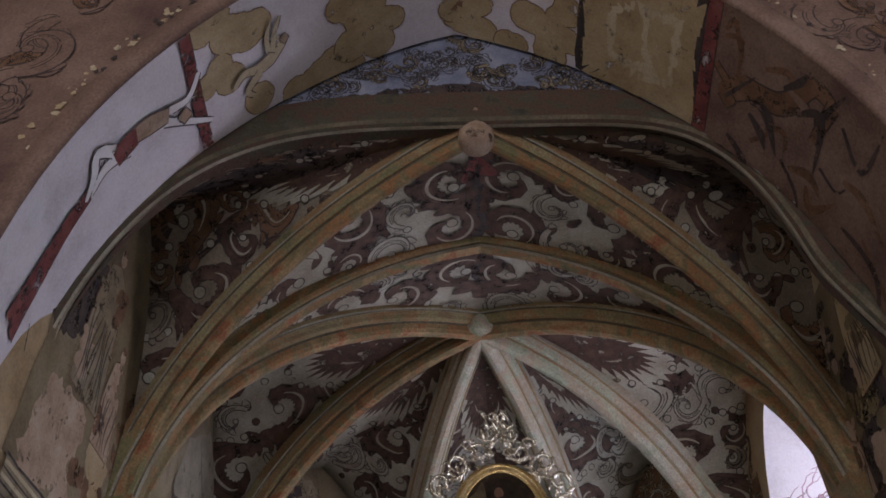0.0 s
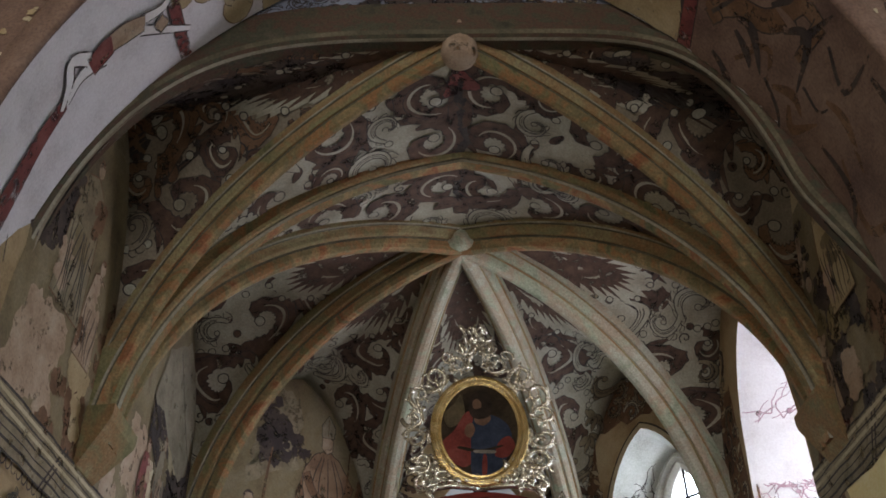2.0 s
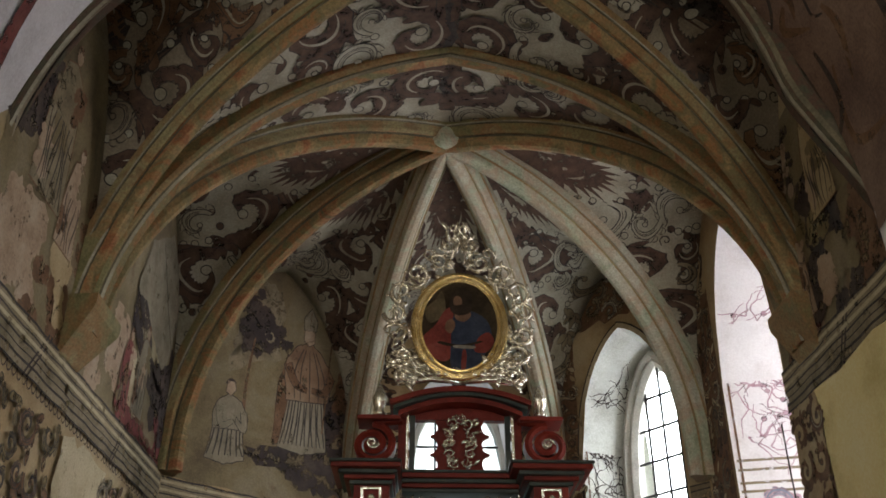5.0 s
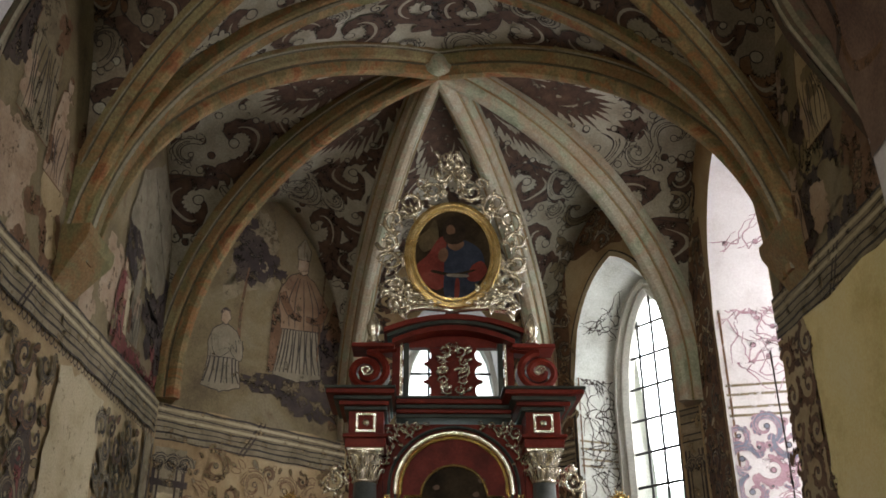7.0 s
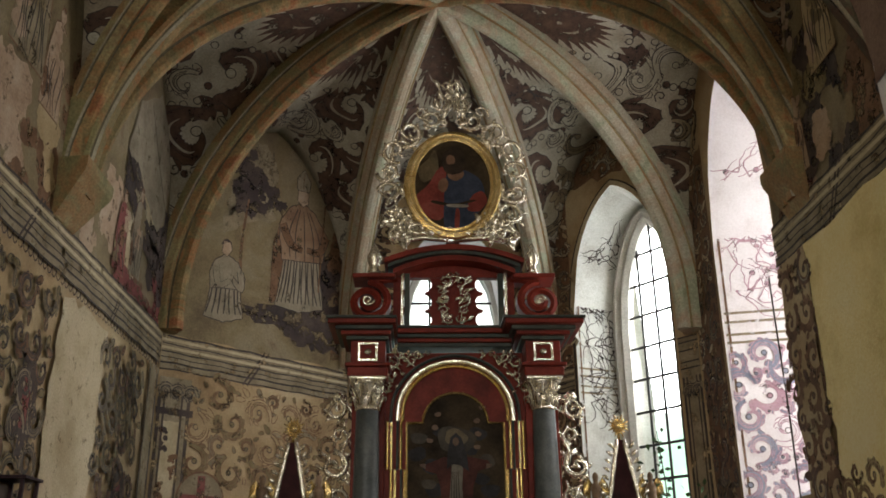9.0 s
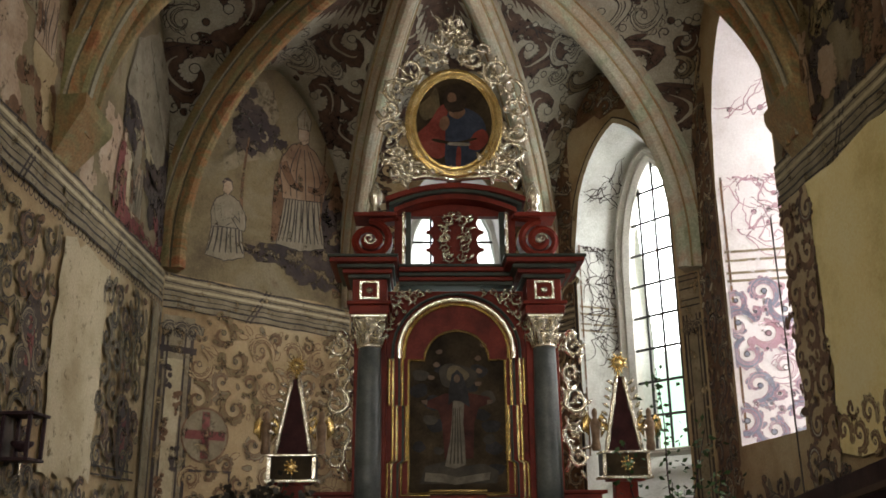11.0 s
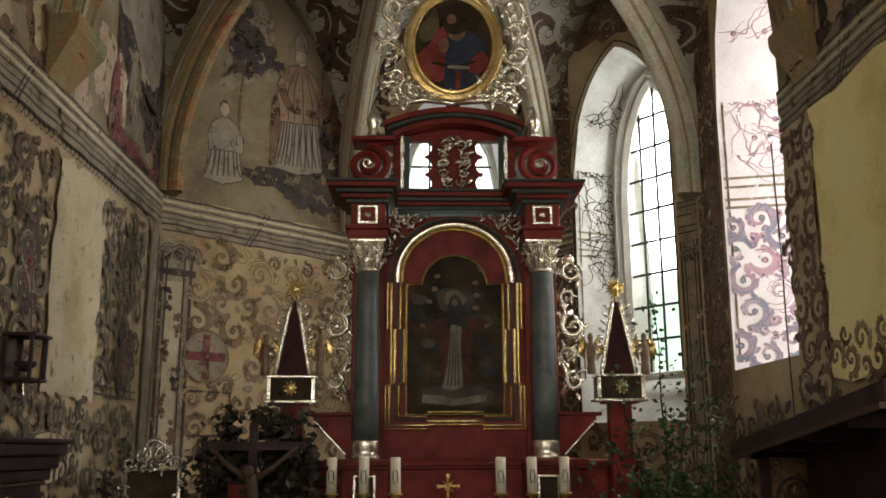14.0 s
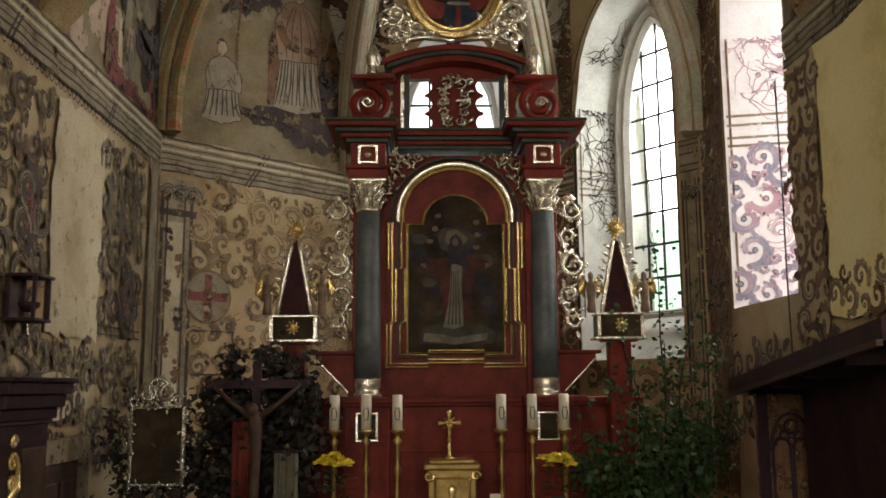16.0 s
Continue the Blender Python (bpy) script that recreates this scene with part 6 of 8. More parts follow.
for k, m in ((-0.072, "gold"), (-0.045, "green"), (0.002, "silver"), (0.036, "gold")):
    pts = stepped(k)
    full = [(-x, z) for x, z in pts] + [(x, z) for x, z in pts[-2::-1]]
    P2("stepped_moulding", m, band(full, [(a * (0.8 if m != "green" else 0.3), b * (0.8 if m != "green" else 0.35)) for a, b in (GOLDM if m != "green" else GREENM)]), "gilded stepped moulding" if m == "gold" else "")
pic = P2("painting", "canvas", lambda bm: prism(bm, [(AX - 0.375, 2.39), (AX + 0.375, 2.39), (AX + 0.375, 3.48), (AX + 0.25, 3.48)] + [(AX + x, z) for x, z in arc(0, 3.48, 0.25, 0, 180, 20)][1:-1] + [(AX - 0.25, 3.48), (AX - 0.375, 3.48)], AY + 0.07, AY + 0.1),
         "dark oil painting of a pale standing form")
P2("picture_frame", "gold", lambda bm: sweep(bm, [((AX + x, AY + 0.06, z), (0, -1, 0)) for x, z in arched(0.38, 2.385, 3.48, 0.255) ], [(a * 0.8, b) for a, b in GOLDM], closed=True), "thin gilded picture frame")


def pic_shape(name, mat, pts, lift):
    P2(name, mat, lambda bm: bm.faces.new([bm.verts.new((AX + x, AY + 0.07 - lift, z)) for x, z in pts]), parent=pic)


rnd = random.Random(15)


def puff(x, z, r, k):
    return [(x + r * math.cos(a) * (1 + 0.12 * math.sin(3 * a + k)), z + 0.8 * r * math.sin(a) * (1 + 0.15 * math.cos(2 * a + k))) for a in [j * 0.314 for j in range(20)]]


for k in range(16):
    s = -1 if k % 2 else 1
    pic_shape("painted_cloud", ("dim_blue", "murk", "dim_blue")[k % 3], puff(s * rnd.uniform(0.12, 0.30), 2.62 + 0.055 * k + rnd.uniform(-0.05, 0.05), rnd.uniform(0.04, 0.075), k), 0.0012 + 0.0002 * k)
for k in range(7):
    s = -1 if k % 2 else 1
    pic_shape("painted_cherub", "dim_flesh", puff(s * rnd.uniform(0.12, 0.22), 3.28 + 0.055 * k, 0.026, k), 0.0046)
pic_shape("painted_glow", "murk", puff(0, 3.34, 0.15, 1), 0.005)
pic_shape("painted_glow", "glow_dim", puff(0, 3.36, 0.09, 2), 0.0054)
pic_shape("painted_cloud", "murk", [(-0.3, 2.46), (0.3, 2.46), (0.31, 2.56), (0.2, 2.62), (0.05, 2.6), (-0.1, 2.64), (-0.25, 2.6)], 0.005)
pic_shape("painted_mantle", "dim_red", [(-0.10, 2.66), (0.12, 2.66), (0.13, 2.95), (0.17, 3.08), (0.27, 3.12), (0.25, 3.17), (0.10, 3.20), (-0.09, 3.20), (-0.23, 3.14), (-0.24, 3.09), (-0.15, 3.06), (-0.12, 2.95)], 0.006)
pic_shape("painted_robe", "dim_linen", [(-0.10, 2.60), (-0.02, 2.58), (0.06, 2.61), (0.055, 2.8), (0.045, 2.95), (0.055, 3.12), (0.02, 3.2), (-0.03, 3.18), (-0.045, 2.95), (-0.06, 2.8)], 0.0066)
for x in (-0.06, -0.03, 0.0, 0.03):
    pic_shape("painted_fold", "murk", [(x - 0.006, 2.62), (x + 0.006, 2.62), (x * 0.7 + 0.006, 2.85), (x * 0.5 + 0.002, 3.08), (x * 0.5 - 0.003, 3.08), (x * 0.7 - 0.003, 2.85)], 0.0072)
pic_shape("painted_shawl", "dim_blue", [(-0.07, 3.10), (-0.02, 3.14), (0.03, 3.13), (0.10, 3.08), (0.085, 3.22), (0.045, 3.36), (0, 3.40), (-0.04, 3.36), (-0.065, 3.22)], 0.0078)
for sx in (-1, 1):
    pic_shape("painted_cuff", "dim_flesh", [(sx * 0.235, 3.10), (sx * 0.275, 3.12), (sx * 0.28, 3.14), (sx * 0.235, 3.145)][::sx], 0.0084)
pic_shape("painted_head", "dim_flesh", [(0.025 * math.cos(a), 3.325 + 0.036 * math.sin(a)) for a in [k * 0.5236 for k in range(12)]], 0.009)
pic_shape("painted_banderole", "dim_linen", [(-0.26, 2.48), (-0.12, 2.47), (-0.02, 2.45), (0.12, 2.47), (0.24, 2.49), (0.25, 2.55), (0.12, 2.53), (0.0, 2.51), (-0.12, 2.54), (-0.25, 2.55)], 0.0088)


# spandrels of silver leafwork
def spandrel(bm, sx):
    rnd = random.Random(3)
    for x, z, R in ((0.50, 4.00, 0.06), (0.40, 4.05, 0.045), (0.545, 3.88, 0.05), (0.56, 3.77, 0.04), (0.30, 4.075, 0.035), (0.45, 4.07, 0.04), (0.56, 3.68, 0.03), (0.22, 4.09, 0.025)):
        acanthus(bm, AY + 0.075, AX + sx * x, z, R, rnd.uniform(0, 6), sx, rnd)
    for k in range(34):
        x = rnd.uniform(0.24, 0.57)
        z = 3.56 + math.sqrt(max(0.53 ** 2 - x * x, 0.03))
        carved_leaf(bm, AY + 0.07, AX + sx * x, rnd.uniform(min(z, 4.04), 4.10), rnd.uniform(0, 6), 0.05, 0.02)


for sx in (-1, 1):
    tagged(P2("spandrel_ornament", "silver", lambda bm: spandrel(bm, sx), sm=True), "silver-gilt carved leafwork", kind="stuff")


# pierced scroll wings beside the columns
def wing(bm, sx):
    rnd = random.Random(6)
    x0 = AX + sx * 0.93
    y = AY + 0.12
    for z, R, h in ((3.60, 0.10, 1), (3.38, 0.075, -1), (3.13, 0.125, 1), (2.88, 0.09, -1), (2.66, 0.085, 1)):
        P2("wing_scroll", "silver", lambda b2: acanthus(b2, y, x0 + 0.02 * h * sx, z, R, math.pi / 2 * h, h * sx, rnd, 1.2), "silvered carved scroll", sm=True)
    carve(bm, y, [(x0 - sx * 0.09 + sx * 0.05 * math.sin(k * 0.7), 2.55 + 0.06 * k) for k in range(20)], 0.018, 0.012)
    for k in range(14):
        carved_leaf(bm, y, x0 + rnd.uniform(-0.08, 0.08), 2.55 + 1.1 * rnd.random(), rnd.uniform(0, 6.28), 0.09, 0.03)
    lathe(bm, [(0.03, 3.68), (0.055, 3.72), (0.02, 3.76)], x0, y, 8)


for sx in (-1, 1):
    P2("carved_wing", "silver", lambda bm: wing(bm, sx), "pierced silvered scroll carving", sm=True)
# sloping side consoles at the foot
for sx in (-1, 1):
    P2("side_console", "red", lambda bm: prism(bm, [(AX + sx * 0.80, 2.03), (AX + sx * 0.83, 2.03), (AX + sx * 1.09, 2.32), (AX + sx * 1.09, 2.37), (AX + sx * 0.80, 2.37)][::sx], AY + 0.02, AY + 0.3))
    P2("console_edge", "silver", lambda bm: tube(bm, [(AX + sx * 0.84, AY + 0.01, 2.06), (AX + sx * 1.08, AY + 0.01, 2.33)], 0.008, 6))
    P2("console_top", "red", bx(min(sx * 0.80, sx * 1.13), max(sx * 0.80, sx * 1.13), -0.01, 0.32, 2.371, 2.40, 0.005))

# ---- upper storey: pierced panels between volutes ----
TY = AY + 0.06


def scallop(x, z0, z1, sx, n=3, amp=0.06):
    """An edge of repeated C-cuts, from bottom to top."""
    out = []
    for k in range(n):
        c = z0 + (z1 - z0) * (k + 0.5) / n
        r = (z1 - z0) / n / 2
        for j in range(9):
            a = -math.pi / 2 + math.pi * j / 8
            out.append((x - sx * amp * math.cos(a), c + r * 0.92 * math.sin(a)))
    return out


def mid_panel(bm):
    right = scallop(AX + 0.24, 4.31, 4.80, 1)
    left = scallop(AX - 0.24, 4.31, 4.80, -1)
    prism(bm, right + left[::-1], TY, TY + 0.05)


P2("pierced_panel", "red", mid_panel)


def pediment_back(bm):
    top = [(AX + x, 4.845 + 0.13 * (1 - (x / 0.5) ** 2) - 0.05) for x in [0.49 * (-1 + k / 10) for k in range(21)]]
    prism(bm, [(AX - 0.49, 4.776), (AX + 0.49, 4.776)] + top[::-1], TY - 0.012, TY + 0.06)


P2("pediment_back", "red", pediment_back)
for sx in (-1, 1):
    P2("pierced_panel", "red", lambda bm: prism(bm, ([(AX + sx * 0.50, 4.31)] + [(AX + sx * 0.50, 4.80)] + scallop(AX + sx * 0.37, 4.31, 4.80, -sx)[::-1])[::-sx], TY - 0.02, TY + 0.04))
    P2("upper_post", "green", bx(sx * 0.385 - 0.022, sx * 0.385 + 0.022, 0.0, 0.06, 4.305, 4.80, 0.004))
    P2("upper_post", "silver", bx(sx * 0.425 - 0.012, sx * 0.425 + 0.012, -0.01, 0.04, 4.305, 4.80, 0.004))

    def volute(bm, sx=sx):
        sp = spiral(AX + sx * 0.70, 4.53, 0.175, math.pi / 2, 1.9, sx, 44, 0.85)
        sweep(bm, [((x, TY - 0.06, z), (0, -1, 0)) for x, z in sp], [(-0.03, -0.12), (-0.03, 0.03), (0.0, 0.045), (0.03, 0.03), (0.03, -0.12)])
        carve(bm, TY - 0.04, [(AX + sx * 0.70, 4.70), (AX + sx * 0.60, 4.735), (AX + sx * 0.47, 4.755)], 0.04, 0.03)
    P2("volute", "red", volute, "red scrolled volute with green edge")
    P2("volute_eye", "silver", lambda bm: carve(bm, TY - 0.11, spiral(AX + sx * 0.70, 4.53, 0.05, 0, 1.5, sx), 0.010, 0.006))
    P2("volute_cap", "red", bx(min(sx * 0.48, sx * 0.83), max(sx * 0.48, sx * 0.83), -0.08, 0.2, 4.735, 4.775, 0.008))


def cartouche(bm):
    rnd = random.Random(9)
    for sx in (-1, 1):
        for x, z, R in ((0.06, 4.73, 0.05), (0.09, 4.63, 0.042), (0.095, 4.55, 0.042), (0.085, 4.46, 0.046), (0.06, 4.38, 0.045), (0.03, 4.78, 0.03)):
            acanthus(bm, TY - 0.02, AX + sx * x, z, R, rnd.uniform(0, 6), sx, rnd)
    for k in range(22):
        carved_leaf(bm, TY - 0.02, AX + rnd.choice((-1, 1)) * rnd.uniform(0.06, 0.11), rnd.uniform(4.36, 4.78), rnd.uniform(0, 6), 0.07, 0.032)


P2("cartouche", "silver", cartouche, "silvered carved cartouche", sm=True)
for r, dz, m, h in ((2.1, 4.80, "red", 0.045), (2.1, 4.845, "green", 0.03), (2.1, 4.875, "red", 0.045)):
    w = 0.50 + (dz - 4.80) * 0.9

    def curved(bm, w=w, dz=dz, h=h):
        top = [(AX + x, dz + h + 0.13 * (1 - (x / w) ** 2) - 0.04) for x in [w * (-1 + k / 10) for k in range(21)]]
        bot = [(x, z - h) for x, z in top]
        prism(bm, bot + top[::-1], AY - 0.10 - (dz - 4.8) * 0.9, AY + 0.2)
    P2("curved_pediment", m, curved)

# crowning oval picture in carved silver
OZ = 5.40
TOPY = AY - 0.02


def ell(a, b, n=48, z=OZ):
    return [(AX + a * math.cos(2 * math.pi * k / n), z + b * math.sin(2 * math.pi * k / n)) for k in range(n)]


oval = P2("oval_painting", "canvas", lambda bm: prism(bm, ell(0.345, 0.43), TOPY - 0.005, TOPY + 0.03), "oval painting of a form in red and blue")
P2("oval_frame", "gold", lambda bm: sweep(bm, [((x, TOPY - 0.01, z), (0, -1, 0)) for x, z in ell(0.37, 0.46, 64)], [(-0.052, -0.02), (-0.05, 0.016), (-0.042, 0.024), (-0.034, 0.012), (-0.022, 0.016), (-0.008, 0.04), (0.012, 0.044), (0.024, 0.026), (0.034, 0.03), (0.046, 0.01), (0.05, -0.02)], closed=True), "burnished gold oval frame", sm=True)


def ov(name, mat, pts, lift):
    P2(name, mat, lambda bm: bm.faces.new([bm.verts.new((AX + 1.24 * x, TOPY - 0.006 - lift, OZ + 1.22 * z)) for x, z in pts]), parent=oval)


def curve(pts, n=6):
    """A rounded closed outline through a few points."""
    out, k = [], len(pts)
    for i in range(k):
        p0, p1, p2, p3 = pts[i - 1], pts[i], pts[(i + 1) % k], pts[(i + 2) % k]
        for j in range(n):
            t = j / n
            out.append(tuple(0.5 * (2 * b + (c - a) * t + (2 * a - 5 * b + 4 * c - d) * t * t + (3 * b - a - 3 * c + d) * t ** 3) for a, b, c, d in zip(p0, p1, p2, p3)))
    return out


ov("painted_sky", "glow_paint", curve([(-0.20, 0.02), (-0.10, 0.10), (-0.12, 0.27), (-0.17, 0.20), (-0.24, 0.12)]), 0.001)
ov("painted_cloak", "dkred", curve([(-0.255, -0.10), (-0.20, -0.22), (-0.10, -0.27), (-0.03, -0.18), (-0.04, 0.0), (-0.05, 0.13), (-0.10, 0.12), (-0.17, 0.0)]), 0.002)
ov("painted_tunic", "dkblue", curve([(-0.05, -0.33), (0.09, -0.32), (0.17, -0.22), (0.22, -0.08), (0.19, 0.04), (0.09, 0.11), (0.0, 0.10), (-0.05, 0.05), (-0.06, -0.12)]), 0.003)
ov("painted_sleeve", "dkred", curve([(0.10, -0.19), (0.18, -0.20), (0.235, -0.12), (0.20, -0.05), (0.13, -0.09)]), 0.004)
ov("painted_sash", "canvas", curve([(-0.14, -0.14), (0.0, -0.165), (0.14, -0.13), (0.14, -0.115), (0.0, -0.145), (-0.13, -0.12)]), 0.0042)
ov("painted_lining", "dkred", curve([(0.01, -0.32), (0.04, -0.32), (0.045, -0.2), (0.02, -0.19)]), 0.0044)
ov("painted_collar", "skin", curve([(-0.03, 0.06), (0.03, 0.03), (0.08, 0.08), (0.05, 0.13), (-0.02, 0.13)]), 0.0046)
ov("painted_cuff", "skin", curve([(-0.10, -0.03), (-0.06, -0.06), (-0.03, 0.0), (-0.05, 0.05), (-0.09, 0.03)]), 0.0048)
ov("painted_book", "linen", curve([(-0.03, -0.17), (0.09, -0.175), (0.10, -0.155), (-0.03, -0.15)]), 0.006)
ov("painted_hair", "hair", curve([(-0.07, 0.16), (-0.055, 0.25), (0.01, 0.30), (0.075, 0.27), (0.09, 0.18), (0.07, 0.10), (0.0, 0.08), (-0.05, 0.10)]), 0.0065)
ov("painted_head", "skin", curve([(-0.042, 0.175), (-0.038, 0.215), (-0.015, 0.232), (0.012, 0.215), (0.018, 0.175), (0.0, 0.155), (-0.025, 0.155)]), 0.0075)
ov("painted_beard", "hair", curve([(-0.055, 0.165), (-0.02, 0.155), (0.035, 0.165), (0.05, 0.12), (0.0, 0.075), (-0.045, 0.11)]), 0.0085)


def oval_carving(bm, sx):
    rnd = random.Random(12)
    y = TOPY + 0.02
    spots = [(0.49, -0.29, 0.12), (0.54, -0.08, 0.11), (0.55, 0.12, 0.105), (0.50, 0.32, 0.115), (0.38, 0.49, 0.125), (0.18, 0.61, 0.10), (0.42, -0.45, 0.085), (0.11, 0.78, 0.095), (0.045, 0.96, 0.055), (0.26, 0.70, 0.065), (0.08, 0.60, 0.05)]
    for k, (x, z, R) in enumerate(spots):
        P2("carved_scroll", "silver", lambda b2: acanthus(b2, y, AX + sx * x, OZ + z, R, rnd.uniform(0, 6.28), sx if k % 2 else -sx, rnd, 1.2), "pierced silvered acanthus scroll", sm=True)
    for k in range(26):
        carved_leaf(bm, y - 0.02, AX + sx * rnd.uniform(0.22, 0.54), OZ - rnd.uniform(0.30, 0.52), rnd.uniform(0, 6.28), rnd.uniform(0.08, 0.13), 0.05)
    for k in range(30):
        a = -1.0 + 2.5 * rnd.random()
        rr = rnd.uniform(0.42, 0.56)
        carved_leaf(bm, y, AX + sx * rr * math.cos(a), OZ + 1.25 * rr * math.sin(a), rnd.uniform(0, 6.28), rnd.uniform(0.07, 0.13), 0.04)
    # foot of the frame: a plate of scallops with pearls
    for k in range(7):
        x, z = AX + sx * (0.05 + 0.068 * k), OZ - 0.45 + 0.018 * k * (k > 4)
        bmesh.ops.create_icosphere(bm, subdivisions=1, radius=0.034, matrix=Matrix.Translation((x, y - 0.04, z)))
        carved_leaf(bm, y, x, z - 0.04, math.pi / 2 + 0.4 * sx, 0.12, 0.06)
    carve(bm, y, [(AX + sx * (0.50 + 0.03 * math.sin(k)), OZ - 0.50 + 0.03 * k) for k in range(8)], 0.03, 0.02)
    carve(bm, y, [(AX, OZ - 0.50), (AX + sx * 0.25, OZ - 0.485), (AX + sx * 0.52, OZ - 0.52)], 0.03, 0.025)
    for k in range(12):
        carved_leaf(bm, y, AX + sx * rnd.uniform(0, 0.12), OZ + rnd.uniform(0.62, 0.95), math.pi / 2 + rnd.uniform(-1.2, 1.2), 0.12, 0.045)


for sx in (-1, 1):
    tagged(P2("oval_carving", "silver", lambda bm: oval_carving(bm, sx), sm=True), "pierced silvered acanthus carving", kind="stuff")
    P2("flame_finial", "silver", lambda bm: lathe(bm, [(0.04, 4.80), (0.06, 4.83), (0.03, 4.87), (0.055, 4.92), (0.06, 4.98), (0.035, 5.05), (0.01, 5.11)], AX + sx * 0.66, TY, 10), "silvered flame finial", sm=True)
    P2("finial_foot", "red", bx(sx * 0.66 - 0.05, sx * 0.66 + 0.05, 0.0, 0.12, 4.776, 4.802, 0.004))
P2("rear_post", "wood", bx(-0.06, 0.06, 0.14, 0.2, 4.302, 6.0, 0.004))

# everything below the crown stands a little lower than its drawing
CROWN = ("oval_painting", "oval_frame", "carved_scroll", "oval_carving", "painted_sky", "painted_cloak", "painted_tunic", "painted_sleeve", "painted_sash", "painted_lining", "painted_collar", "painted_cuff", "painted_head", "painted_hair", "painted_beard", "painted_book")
for ob in altar.children_recursive:
    if ob.type == "MESH" and not (ob.name.split(".")[0] in CROWN and (ob.parent == oval or ob.name.startswith(("oval", "carved_scroll")))):
        for v in ob.data.vertices:
            if v.co.z > 2.03:
                v.co.z = 2.03 + (v.co.z - 2.03) * 0.93

# ---- things on and round the altar ----
def T2(parent, name, mat, build, label="", sm=False):
    bm = bmesh.new()
    build(bm)
    bmesh.ops.recalc_face_normals(bm, faces=bm.faces[:])
    ob = part(name, bm, M[mat], parent, label)
    return smooth(ob) if sm else ob


# altar table
mensa = thing("altar_table", "stone altar table with a white cloth and red front", "altar table")
T2(mensa, "block", "red", lambda bm: box(bm, -0.75, 1.35, 6.35, 6.95, 0, 1.02, 0.01))
T2(mensa, "tabletop", "stone", lambda bm: box(bm, -0.82, 1.42, 6.28, 6.97, 1.022, 1.09, 0.01))
T2(mensa, "cloth", "wax", lambda bm: box(bm, -0.80, 1.40, 6.27, 6.96, 1.091, 1.099, 0.002), "white linen altar cloth")
TOP = 1.055


